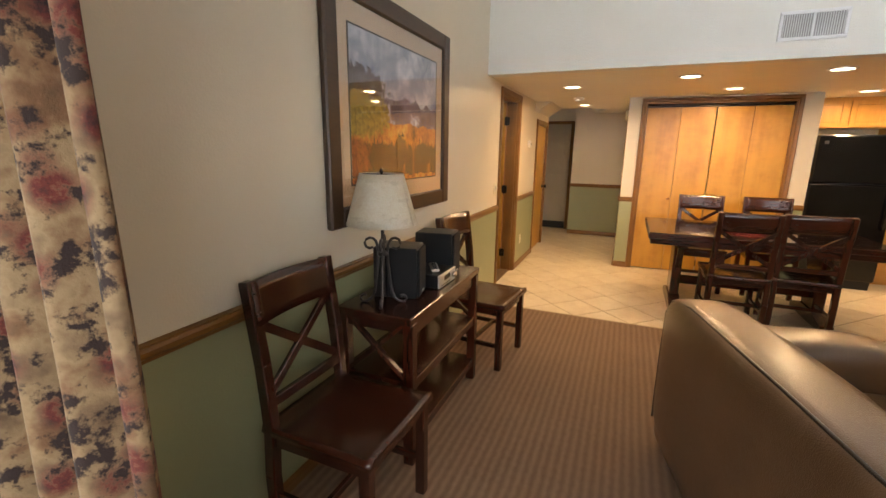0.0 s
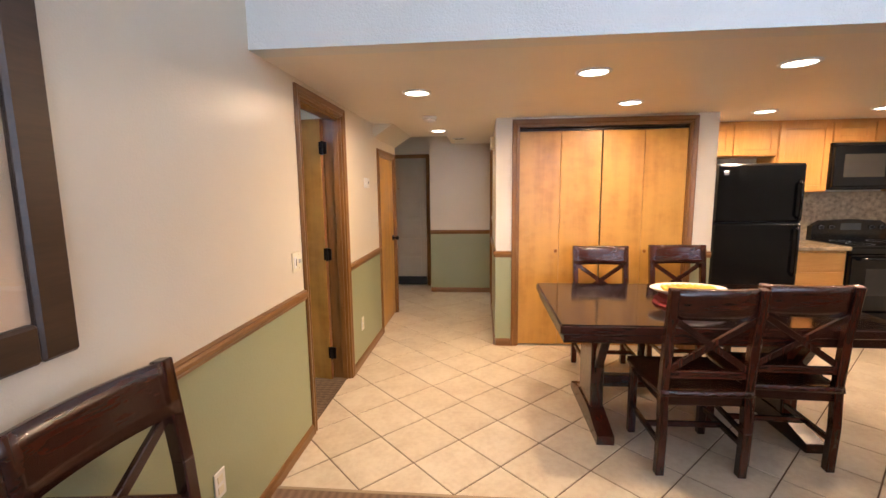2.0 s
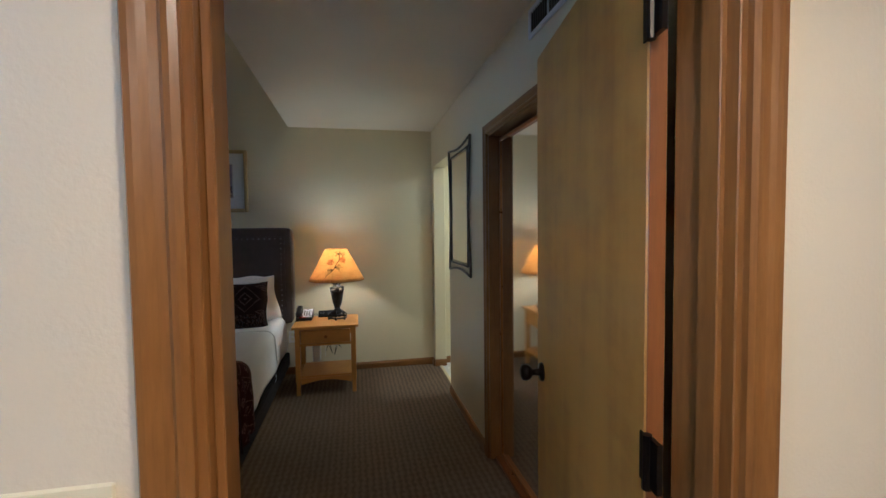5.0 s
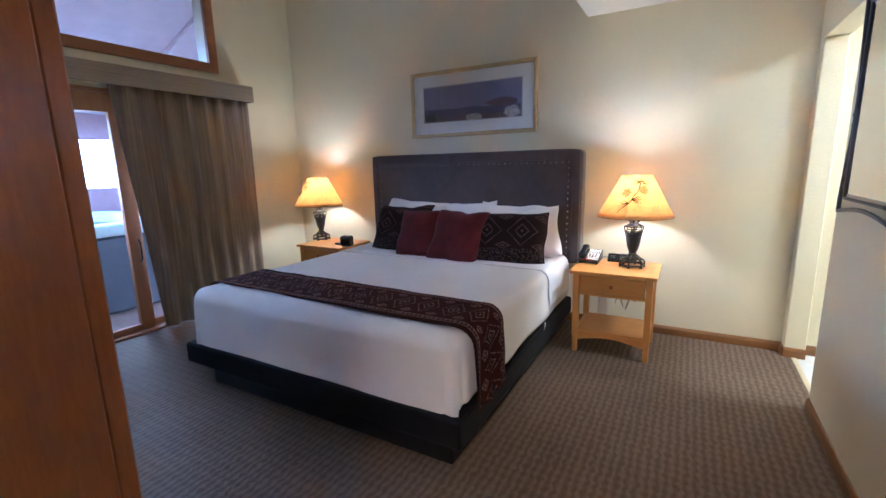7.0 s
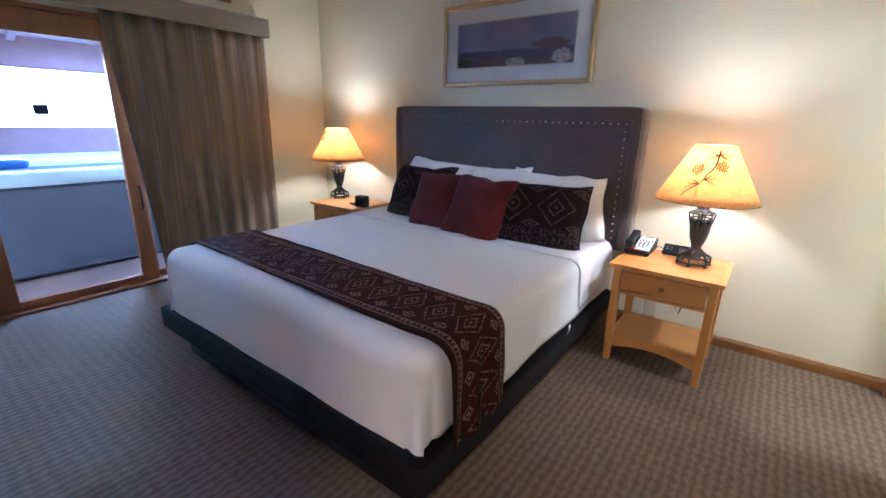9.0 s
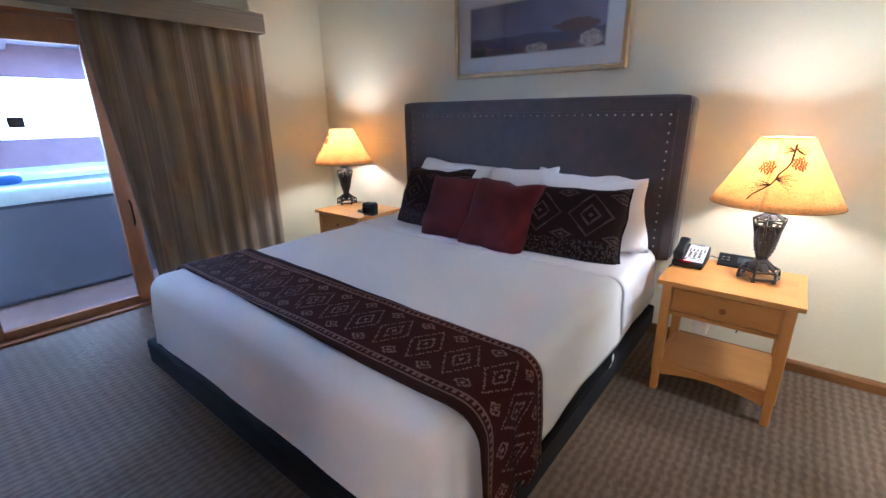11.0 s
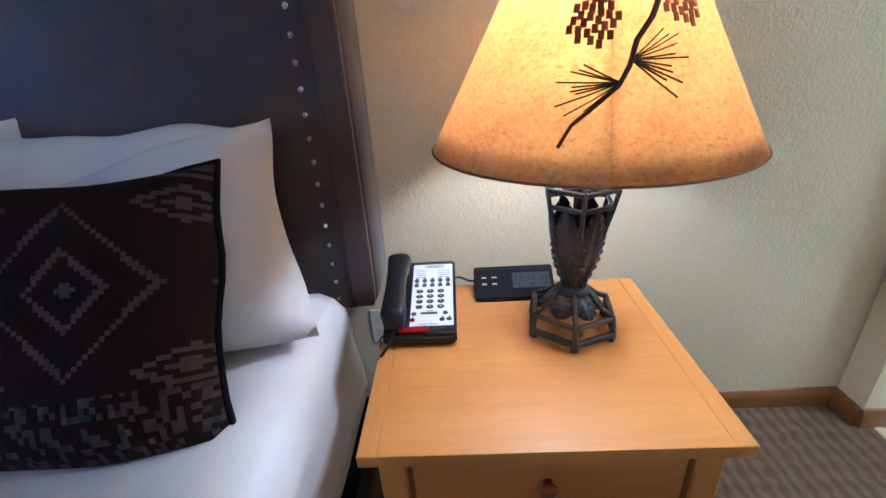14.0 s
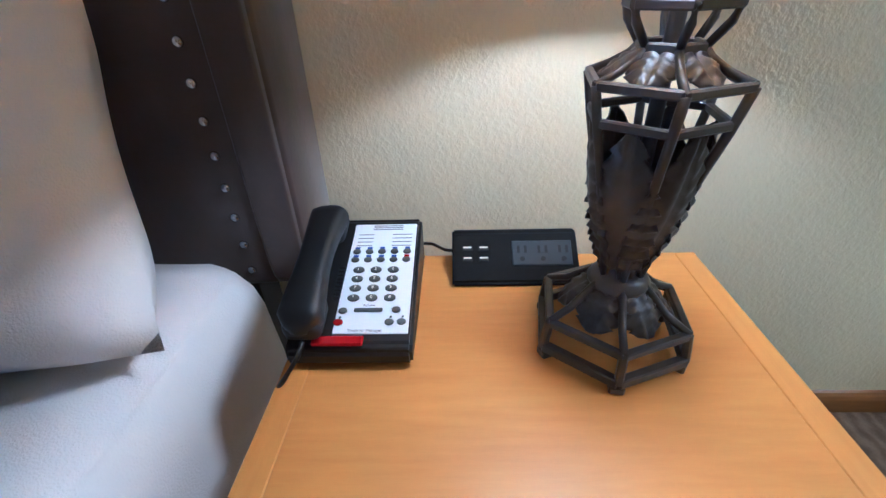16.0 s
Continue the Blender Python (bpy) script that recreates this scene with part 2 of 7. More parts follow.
def leather(name, c):
    n = Nodes(name, 0.29)
    v = n.coords()
    vo = n.n("TexVoronoi", Scale=260.0)
    n.put(v, vo.inputs["Vector"])
    wr = n.noise(v, 9, 5, 0.6)
    n.bump(n.mix(0.3, wr, vo.outputs["Distance"]), 0.35, 0.006)
    n.b.inputs["Coat Weight"].default_value = 0.5
    n.b.inputs["Coat Roughness"].default_value = 0.25
    return n.color(n.ramp(n.noise(v, 3.5, 4), [(0.3, dim(c, 0.75)), (0.7, dim(c, 1.15))]))


LEATHER = leather("brown_sofa_leather", srgb(0.365, 0.26, 0.17))


def suede(name, c):
    n = Nodes(name, 0.5)
    v = n.coords()
    n.b.inputs["Sheen Weight"].default_value = 0.3
    n.bump(n.noise(v, 30, 5, 0.7), 0.3, 0.003)
    f = n.mix(0.4, n.noise(v, 3, 5, 0.65), n.noise(v, 16, 4, 0.6))
    return n.color(n.ramp(f, [(0.3, dim(c, 0.6)), (0.7, dim(c, 1.35))]))


HEADBOARD = suede("dark_brown_faux_leather", srgb(0.27, 0.215, 0.20))


def cloth(name, c, rough=0.85, weave=400.0, bump=0.2, vary=0.06, folds=6.0, sheen=0.04):
    n = Nodes(name, rough)
    v = n.coords()
    n.b.inputs["Sheen Weight"].default_value = sheen
    n.b.inputs["Specular IOR Level"].default_value = 0.2
    n.bump(n.mix(0.35, n.noise(v, folds, 3), n.noise(v, weave, 2)), bump, 0.006)
    return n.color(n.ramp(n.noise(v, folds * 0.6, 3), [(0.3, dim(c, 1 - vary)), (0.7, dim(c, 1 + vary))]))


LINEN = cloth("white_bed_linen", srgb(0.90, 0.89, 0.88), bump=0.18, vary=0.02, folds=7)
PILLOW_WHITE = cloth("white_pillowcase", srgb(0.91, 0.90, 0.90), bump=0.55, vary=0.03, folds=7)
BURGUNDY = cloth("burgundy_velvet", srgb(0.30, 0.085, 0.09), 0.85, 500, 0.3, 0.3, 14, 0.06)
BLACK_CLOTH = cloth("black_bed_base_cloth", srgb(0.04, 0.036, 0.036), 0.9)


def aztec(name, ground, thread, edge, pitch, half, along, across, band=None):
    """Woven rows of stepped diamonds with a banded border; along and across give the cloth's own metres."""
    n = Nodes(name, 0.92)
    n.b.inputs["Specular IOR Level"].default_value = 0.15
    a, b = n.math("SNAP", along(n), 0.007), n.math("SNAP", across(n), 0.007)
    ab = n.math("ABSOLUTE", b)

    def zig(shift, k=1.0):
        f = n.math("FRACT", n.math("ADD", n.math("MULTIPLY", a, k / pitch), shift))
        return n.math("MULTIPLY", n.math("ABSOLUTE", n.math("SUBTRACT", f, 0.5)), 2.0)
    d = n.math("ADD", zig(0.0), n.math("MULTIPLY", ab, 1 / (0.62 * half)))
    c = n.ramp(d, [(0.0, thread), (0.10, edge), (0.20, ground), (0.33, thread), (0.42, ground), (0.60, edge), (0.66, ground), (0.80, thread), (0.87, ground)], True)
    side = n.math("ABSOLUTE", n.math("SUBTRACT", ab, 0.52 * half))
    d2 = n.math("ADD", zig(0.5, 1.0), n.math("MULTIPLY", side, 1 / (0.30 * half)))
    c = n.mix(n.ramp(d2, [(0.0, (1, 1, 1)), (0.16, (0, 0, 0)), (0.30, (1, 1, 1)), (0.44, (0, 0, 0))], True), c, thread)
    # the border: dashes between two lines, then a plain dark edge
    e = n.math("DIVIDE", ab, half)
    lines = n.ramp(e, [(0.0, (0, 0, 0)), (0.70, (1, 1, 1)), (0.73, (0, 0, 0)), (0.86, (1, 1, 1)), (0.89, (0, 0, 0))], True)
    c = n.mix(lines, c, thread)
    dash = n.math("MULTIPLY", n.ramp(zig(0.2, 6.0), [(0.0, (1, 1, 1)), (0.5, (0, 0, 0))], True),
                  n.ramp(e, [(0.0, (0, 0, 0)), (0.76, (1, 1, 1)), (0.83, (0, 0, 0))], True))
    c = n.mix(dash, c, thread)
    c = n.mix(n.ramp(e, [(0.0, (0, 0, 0)), (0.89, (1, 1, 1))], True), c, edge)
    if band is not None:
        # a dense woven band along the lower edge: short stepped blocks in tan and slate
        cell = n.n("CombineXYZ")
        n.put(n.math("SNAP", along(n), 0.007), cell.inputs[0])
        n.put(n.math("SNAP", across(n), 0.009), cell.inputs[1])
        g = n.noise(cell.outputs[0], 80, 2, 0.6)
        w = n.ramp(g, [(0.0, ground), (0.46, edge), (0.52, dim(thread, 0.8)), (0.60, srgb(0.20, 0.23, 0.25)), (0.64, dim(thread, 1.2))], True)
        c = n.mix(n.ramp(n.math("ADD", n.math("MULTIPLY", n.math("SUBTRACT", band, across(n)), 40.0), 0.5), [(0.45, (0, 0, 0)), (0.55, (1, 1, 1))]), c, w)
    v = n.coords()
    fuzz = n.noise(v, 240, 3)
    wear = n.noise(v, 14, 4)
    n.bump(fuzz, 0.5, 0.004)
    c = n.mix(n.ramp(wear, [(0.35, (0.0, 0.0, 0.0)), (0.7, (0.3, 0.3, 0.3))]), c, ground)
    return n.color(n.mix(0.30, c, n.ramp(fuzz, [(0.3, dim(ground, 0.5)), (0.8, dim(ground, 1.6))])))


def runner_along(n):
    y, z = n.axis(1), n.axis(2)
    return n.math("ADD", y, n.math("MULTIPLY", n.math("SIGN", n.math("SUBTRACT", y, 4.26)), n.math("SUBTRACT", 0.637, z)))


RUNNER = aztec("woven_runner", srgb(0.215, 0.085, 0.075), srgb(0.58, 0.45, 0.39), srgb(0.16, 0.10, 0.075), 0.15, 0.192,
               runner_along, lambda n: n.math("ADD", n.axis(0), 2.102))
SHAM = aztec("woven_sham", srgb(0.13, 0.075, 0.07), srgb(0.36, 0.29, 0.26), srgb(0.09, 0.065, 0.065), 0.27, 0.23,
             lambda n: n.axis(0), lambda n: n.math("ADD", n.axis(1), -0.03), -0.14)


def striped(name, cols, s, axis=0, rough=0.8, sheen=0.1):
    n = Nodes(name, rough)
    n.b.inputs["Sheen Weight"].default_value = sheen
    v = n.coords((1, 1, 1))
    st = [0.02, 0.02, 0.02]
    st[axis] = 1.0
    f = n.noise(n.coords(tuple(st)), s, 3, 0.7)
    fine = n.noise(v, 300, 2)
    n.bump(fine, 0.3, 0.002)
    c = n.ramp(f, [(0.25 + 0.5 * i / (len(cols) - 1), cc) for i, cc in enumerate(cols)])
    return n.color(n.mix(0.12, c, n.ramp(fine, [(0.3, (0.1, 0.1, 0.1)), (0.7, (0.5, 0.5, 0.5))])))


DRAPE = striped("striped_taupe_drapery", [srgb(0.46, 0.38, 0.30), srgb(0.62, 0.53, 0.39), srgb(0.50, 0.42, 0.35), srgb(0.72, 0.62, 0.45)], 16)
VALANCE = striped("striped_valance_cloth", [srgb(0.46, 0.40, 0.33), srgb(0.60, 0.53, 0.43), srgb(0.52, 0.45, 0.37)], 60, 2)


def floral():
    n = Nodes("floral_tapestry_drape", 0.9)
    v = n.coords()
    a, b = n.noise(v, 11, 4, 0.6), n.noise(v, 24, 5, 0.65)
    vo = n.n("TexVoronoi", Scale=13.0)
    n.put(v, vo.inputs["Vector"])
    c = n.ramp(a, [(0.3, srgb(0.35, 0.26, 0.18)), (0.5, srgb(0.55, 0.45, 0.33)), (0.62, srgb(0.42, 0.29, 0.19)), (0.75, srgb(0.27, 0.22, 0.14))])
    c = n.mix(n.ramp(vo.outputs["Distance"], [(0.24, (1, 1, 1)), (0.46, (0, 0, 0))]), c,
              n.ramp(b, [(0.35, srgb(0.14, 0.10, 0.11)), (0.5, srgb(0.38, 0.15, 0.12)), (0.62, srgb(0.55, 0.40, 0.30))]))
    c = n.mix(n.ramp(b, [(0.53, (0, 0, 0)), (0.60, (1, 1, 1))]), c, srgb(0.16, 0.10, 0.09))
    n.bump(n.noise(v, 350, 2), 0.3, 0.002)
    return n.color(c)


FLORAL = floral()


def shade_material(name, c, mottled, through, fleck_scale=85.0, fleck_tone=0.55):
    n = Nodes(name, 0.8)
    v = n.coords()
    f = n.mix(0.6, n.noise(v, 14, 5, 0.65), n.noise(v, 140, 4, 0.7))
    col = n.ramp(f, [(0.32, mottled), (0.6, c)])
    fleck = n.noise(n.coords((1, 1, 2.2)), fleck_scale, 2, 0.5)
    col = n.mix(n.ramp(fleck, [(0.60, (0, 0, 0)), (0.68, (0.34, 0.34, 0.34))]), col, dim(mottled, fleck_tone))
    n.color(col)
    tr = n.n("BsdfTranslucent")
    n.put(col, tr.inputs[0])
    mx = n.n("MixShader")
    mx.inputs[0].default_value = through
    n.put(n.b.outputs[0], mx.inputs[1])
    n.put(tr.outputs[0], mx.inputs[2])
    n.put(mx.outputs[0], n.t.nodes["Material Output"].inputs[0])
    return n.m


SHADE_AMBER = shade_material("amber_mica_shade", srgb(0.93, 0.80, 0.53), srgb(0.82, 0.62, 0.34), 0.70)
SHADE_PAPER = shade_material("white_pressed_paper_shade", srgb(0.90, 0.87, 0.80), srgb(0.84, 0.78, 0.68), 0.3, 17.0, 0.75)


# ---- mesh helpers ----
def P(x, y, z):
    return Vector((x, y, z))


def cbox(bm, x0, x1, y0, y1, z0, z1, b=0.003, m=None):
    """A box with chamfered edges."""
    lo, hi = (min(x0, x1), min(y0, y1), min(z0, z1)), (max(x0, x1), max(y0, y1), max(z0, z1))
    if b <= 0:
        return slab(bm, lo[0], hi[0], lo[1], hi[1], lo[2], hi[2], m)
    b = min(b, 0.45 * min(hi[i] - lo[i] for i in range(3)))
    vs = {}
    for sx in (0, 1):
        for sy in (0, 1):
            for sz in (0, 1):
                s = (sx, sy, sz)
                for face in range(3):
                    co = [(lo[i] + (0 if i == face else b)) if s[i] == 0 else (hi[i] - (0 if i == face else b)) for i in range(3)]
                    co = Vector(co)
                    vs[s, face] = bm.verts.new(m @ co if m else co)
    for f in range(3):
        u, w = [i for i in range(3) if i != f]
        for side in (0, 1):
            ring = []
            for a, c in ((0, 0), (1, 0), (1, 1), (0, 1)):
                s = [0, 0, 0]
                s[f], s[u], s[w] = side, a, c
                ring.append(vs[tuple(s), f])
            bm.faces.new(ring)
    for e in range(3):
        u, w = [i for i in range(3) if i != e]
        for a in (0, 1):
            for c in (0, 1):
                s0, s1 = [0, 0, 0], [0, 0, 0]
                s0[u] = s1[u] = a
                s0[w] = s1[w] = c
                s1[e] = 1
                s0, s1 = tuple(s0), tuple(s1)
                bm.faces.new([vs[s0, u], vs[s1, u], vs[s1, w], vs[s0, w]])
    for s in [(i, j, k) for i in (0, 1) for j in (0, 1) for k in (0, 1)]:
        bm.faces.new([vs[s, 0], vs[s, 1], vs[s, 2]])
    return bm


def slab(bm, x0, x1, y0, y1, z0, z1, m=None):
    """A plain sharp box."""
    v = [bm.verts.new(m @ Vector((x, y, z)) if m else (x, y, z)) for x in (x0, x1) for y in (y0, y1) for z in (z0, z1)]
    for f in ((0, 1, 3, 2), (4, 6, 7, 5), (0, 4, 5, 1), (2, 3, 7, 6), (0, 2, 6, 4), (1, 5, 7, 3)):
        bm.faces.new([v[i] for i in f])
    return bm


def box(x0, x1, y0, y1, z0, z1, b=0.003, m=None):
    return cbox(bmesh.new(), x0, x1, y0, y1, z0, z1, b, m)


def bar(bm, p, q, w, d, b=0.003, up=(0, 0, 1)):
    """A rectangular bar from p to q, w wide and d deep."""
    p, q = Vector(p), Vector(q)
    z = (q - p).normalized()
    x = Vector(up).cross(z)
    if x.length < 1e-4:
        x = Vector((1, 0, 0))
    x.normalize()
    y = z.cross(x)
    m = Matrix((x, y, z)).transposed().to_4x4()
    m.translation = p
    return cbox(bm, -w / 2, w / 2, -d / 2, d / 2, 0, (q - p).length, b, m)


def lathe(bm, prof, n=32, m=None, cap=True):
    rings = []
    for r, z in prof:
        ring = []
        for i in range(n):
            a = 2 * math.pi * i / n
            co = Vector((r * math.cos(a), r * math.sin(a), z))
            ring.append(bm.verts.new(m @ co if m else co))
        rings.append(ring)
    for a, b in zip(rings, rings[1:]):
        for i in range(n):
            j = (i + 1) % n
            bm.faces.new([a[i], a[j], b[j], b[i]])
    if cap:
        bm.faces.new(rings[0][::-1])
        bm.faces.new(rings[-1])
    return bm


def tube(bm, pts, r, n=10, taper=None):
    pts = [Vector(p) for p in pts]
    rings = []
    ref = Vector((0.31, 0.22, 0.93))
    for i, p in enumerate(pts):
        t = (pts[min(i + 1, len(pts) - 1)] - pts[max(i - 1, 0)]).normalized()
        x = ref.cross(t).normalized()
        y = t.cross(x)
        rr = r if taper is None else r + (taper - r) * i / (len(pts) - 1)
        rings.append([bm.verts.new(p + rr * (math.cos(2 * math.pi * k / n) * x + math.sin(2 * math.pi * k / n) * y)) for k in range(n)])
    for a, b in zip(rings, rings[1:]):
        for i in range(n):
            j = (i + 1) % n
            bm.faces.new([a[i], a[j], b[j], b[i]])
    bm.faces.new(rings[0][::-1])
    bm.faces.new(rings[-1])
    return bm


def sheet(bm, f, nu, nv, thick=None):
    """A grid surface f(u, v), u and v from 0 to 1; with thick, a closed slab along f's own normals."""
    g = [[Vector(f(i / nu, j / nv)) for j in range(nv + 1)] for i in range(nu + 1)]
    a = [[bm.verts.new(p) for p in row] for row in g]
    for i in range(nu):
        for j in range(nv):
            bm.faces.new([a[i][j], a[i + 1][j], a[i + 1][j + 1], a[i][j + 1]])
    if thick:
        def nor(i, j):
            du = g[min(i + 1, nu)][j] - g[max(i - 1, 0)][j]
            dv = g[i][min(j + 1, nv)] - g[i][max(j - 1, 0)]
            c = du.cross(dv)
            return c.normalized() if c.length > 1e-9 else Vector((0, 0, 1))
        b = [[bm.verts.new(g[i][j] - thick * nor(i, j)) for j in range(nv + 1)] for i in range(nu + 1)]
        for i in range(nu):
            for j in range(nv):
                bm.faces.new([b[i][j], b[i][j + 1], b[i + 1][j + 1], b[i + 1][j]])
        for i in range(nu):
            bm.faces.new([a[i][0], b[i][0], b[i + 1][0], a[i + 1][0]])
            bm.faces.new([a[i][nv], a[i + 1][nv], b[i + 1][nv], b[i][nv]])
        for j in range(nv):
            bm.faces.new([a[0][j], a[0][j + 1], b[0][j + 1], b[0][j]])
            bm.faces.new([a[nu][j], b[nu][j], b[nu][j + 1], a[nu][j + 1]])
    return bm


def extrude_poly(bm, pts, depth, m=None):
    """A flat outline (x, z) pushed along y from 0 to depth."""
    a = [bm.verts.new((m or Matrix()) @ Vector((x, 0, z))) for x, z in pts]
    b = [bm.verts.new((m or Matrix()) @ Vector((x, depth, z))) for x, z in pts]
    bm.faces.new(a)
    bm.faces.new(b[::-1])
    for i in range(len(pts)):
        j = (i + 1) % len(pts)
        bm.faces.new([a[i], b[i], b[j], a[j]])
    return bm


def mesh_of(name, bm, material, smooth=False):
    bmesh.ops.recalc_face_normals(bm, faces=bm.faces[:])
    me = bpy.data.meshes.new(name)
    bm.to_mesh(me)
    bm.free()
    me.materials.append(material)
    if smooth:
        me.polygons.foreach_set("use_smooth", [True] * len(me.polygons))
    return me


def part(name, bm, material, parent, label="", smooth=False):
    ob = new(name, mesh_of(name, bm, material, smooth))
    ob.parent = parent
    if label:
        ob["label"] = label
    return ob


def thing(name, m, label, category, group="", kind=""):
    ob = new(name)
    ob.empty_display_size = 0.1
    ob.matrix_world = m
    return tagged(ob, label, category, group, kind)


def solid(name, bm, material, label="", category="", kind="structure", smooth=False, m=None, group=""):
    ob = new(name, mesh_of(name, bm, material, smooth))
    if m:
        ob.matrix_world = m
    return tagged(ob, label, category, group, kind)


def writing(name, text, size, m, material, parent):
    cu = bpy.data.curves.new(name, "FONT")
    cu.body, cu.size, cu.extrude = text, size, 0.0002
    tmp = bpy.data.objects.new(name, cu)
    scene.collection.objects.link(tmp)
    me = bpy.data.meshes.new_from_object(tmp.evaluated_get(bpy.context.evaluated_depsgraph_get()))
    bpy.data.objects.remove(tmp)
    me.materials.clear()
    me.materials.append(material)
    ob = new(name, me)
    ob.parent = parent
    ob.matrix_local = m
    return ob


# ---- structure ----
def wall(name, axis, t0, t1, a0, a1, z0, z1, material, holes=(), label="", category="wall"):
    """A wall along axis from a0 to a1, between t0 and t1 across, with openings (a0, a1, z0, z1)."""
    bm = bmesh.new()

    def add(p, q, r, s):
        if q - p > 1e-4 and s - r > 1e-4:
            if axis == "x":
                slab(bm, p, q, t0, t1, r, s)
            else:
                slab(bm, t0, t1, p, q, r, s)
    ca = sorted({a0, a1, *[v for h in holes for v in h[:2]]})
    cz = sorted({z0, z1, *[v for h in holes for v in h[2:]]})
    for p, q in zip(ca, ca[1:]):
        for r, t in zip(cz, cz[1:]):
            u, v = (p + q) / 2, (r + t) / 2
            if not any(h[0] < u < h[1] and h[2] < v < h[3] for h in holes):
                add(p, q, r, t)
    return solid(name, bm, material, label, category)


TOP = 4.0
D1 = (5.683, 6.447, 2.035)     # bedroom door: from, to, height
D2 = (7.576, 8.331, 1.851)     # hall closet door
wall("wall_west", "y", -0.12, 0.0, 1.45, 8.46, 0, TOP, PAINT, [(D1[0], D1[1], 0, D1[2]), (D2[0], D2[1], 0, D2[2])], "cream textured plaster wall beside the living room")
# the upper opening is unseen, added to let daylight onto the soffit
wall("wall_living_south", "x", 1.22, 1.45, -0.12, 6.42, 0, TOP, PAINT, [(0.20, 2.80, 0, 2.05), (0.72, 4.6, 2.5, 3.6)], "cream plaster wall with the glass door to the terrace")
wall("wall_east", "y", 6.30, 6.42, 1.45, 8.30, 0, TOP, PAINT, label="cream plaster wall closing the kitchen and living room")
wall("wall_soffit", "x", 5.18, 5.30, 0.0, 6.30, CEIL, TOP, PAINT_WHITE, label="white textured soffit wall above the kitchen")
solid("ceiling_living", box(-0.12, 6.42, 1.22, 5.30, TOP, TOP + 0.1, 0), CEILING, "high white living room ceiling", "ceiling")
_c = bmesh.new()
cbox(_c, 0.0, 6.30, 5.30, 8.50, CEIL, CEIL + 0.1, 0)
cbox(_c, 0.62, 1.27, 8.50, 9.55, CEIL, CEIL + 0.1, 0)
cbox(_c, -1.4, 0.62, 8.50, 9.97, 2.36, 2.46, 0)
cbox(_c, 0.0, 0.62, 8.44, 8.50, CEIL + 0.1, 2.46, 0)
cbox(_c, 0.62, 0.68, 8.50, 9.55, CEIL + 0.1, 2.46, 0)
cbox(_c, 1.27, 2.6, 8.30, 9.97, 2.36, 2.46, 0)
solid("ceiling_kitchen", _c, CEILING, "low textured kitchen and hall ceiling", "ceiling")
_b = bmesh.new()
extrude_poly(_b, [(0, 1.99), (0.20, 2.119), (0, 2.119)], 1.05, pose(0, 7.41, 0))
solid("bulkhead", _b, PAINT, "slanted plaster bulkhead under the stair above the closet door", "bulkhead")
# closet block between hall and kitchen
CL = (1.366, 2.86, 2.05)
wall("wall_closet", "x", 7.26, 7.36, 1.17, 3.08, 0, CEIL, PAINT, [(CL[0], CL[1], 0, CL[2])], "cream wall around the closet doors")
wall("wall_hall_east", "y", 1.17, 1.27, 7.36, 9.43, 0, CEIL, PAINT, [(8.62, 9.34, 0, 2.0)], "cream hall wall with a doorway")
wall("wall_fridge_side", "y", 2.98, 3.08, 7.36, 8.18, 0, CEIL, PAINT, label="cream wall beside the refrigerator")
wall("wall_kitchen_north", "x", 8.18, 8.30, 1.27, 6.30, 0, CEIL, PAINT, label="cream kitchen wall behind the counters")
wall("wall_hall_north", "x", 9.43, 9.55, 0.30, 1.27, 0, 2.46, PAINT, label="cream hall wall above green wainscot")
wall("wall_entry_side", "y", 0.30, 0.40, 9.55, 9.85, 0, 2.36, PAINT, label="short cream wall beside the entry door")
wall("wall_entry", "x", 9.85, 9.97, -1.40, 0.40, 0, 2.36, PAINT, [(-0.68, 0.20, 0, 1.97)], "cream wall around the entry door")
wall("wall_entry_west", "y", -1.52, -1.40, 8.34, 9.97, 0, 2.46, PAINT, label="cream wall closing the entry")
wall("wall_entry_south", "x", 8.34, 8.46, -1.40, -0.12, 0, 2.46, PAINT, label="cream wall closing the entry")
wall("wall_side_room", "y", 2.5, 2.6, 8.30, 9.97, 0, 2.46, PAINT, label="pale wall of the side room")
wall("wall_side_room_north", "x", 9.85, 9.97, 1.27, 2.5, 0, 2.46, PAINT, label="pale wall of the side room")
# bedroom
BX, BY, BS = -3.935, 6.67, 2.05
wall("wall_bedroom_west", "y", BX - 0.12, BX, 1.90, 8.60, 0, 3.3, PAINT_BED, label="pale yellow textured wall behind the bed")
wall("wall_bedroom_north", "x", BY, BY + 0.12, -3.09, -0.12, 0, 3.3, PAINT_BED, [(-1.98, -0.55, 0, 2.0)], "pale yellow wall with the mirrored closet")
wall("wall_bath_head", "x", BY, BY + 0.12, BX, -3.09, 2.06, 3.3, PAINT_BED, label="pale yellow wall above the bath opening")
solid("wall_bath_stub", box(BX, -3.84, BY, BY + 0.12, 0, 2.06, 0.006), PAINT_BED, "pale yellow wall end at the bath opening", "wall")
SL = (-3.22, -1.19, 2.0)
wall("wall_bedroom_south", "x", BS - 0.15, BS, BX, -0.12, 0, 3.3, PAINT_BED, [(SL[0], SL[1], 0, SL[2]), (-2.95, -0.6, 2.33, 2.90)], "pale yellow wall with the glass door")
wall("wall_bedroom_east", "y", -0.128, -0.1205, BS, D1[0], 0, 3.3, PAINT_BED, label="pale yellow wall beside the bedroom door")
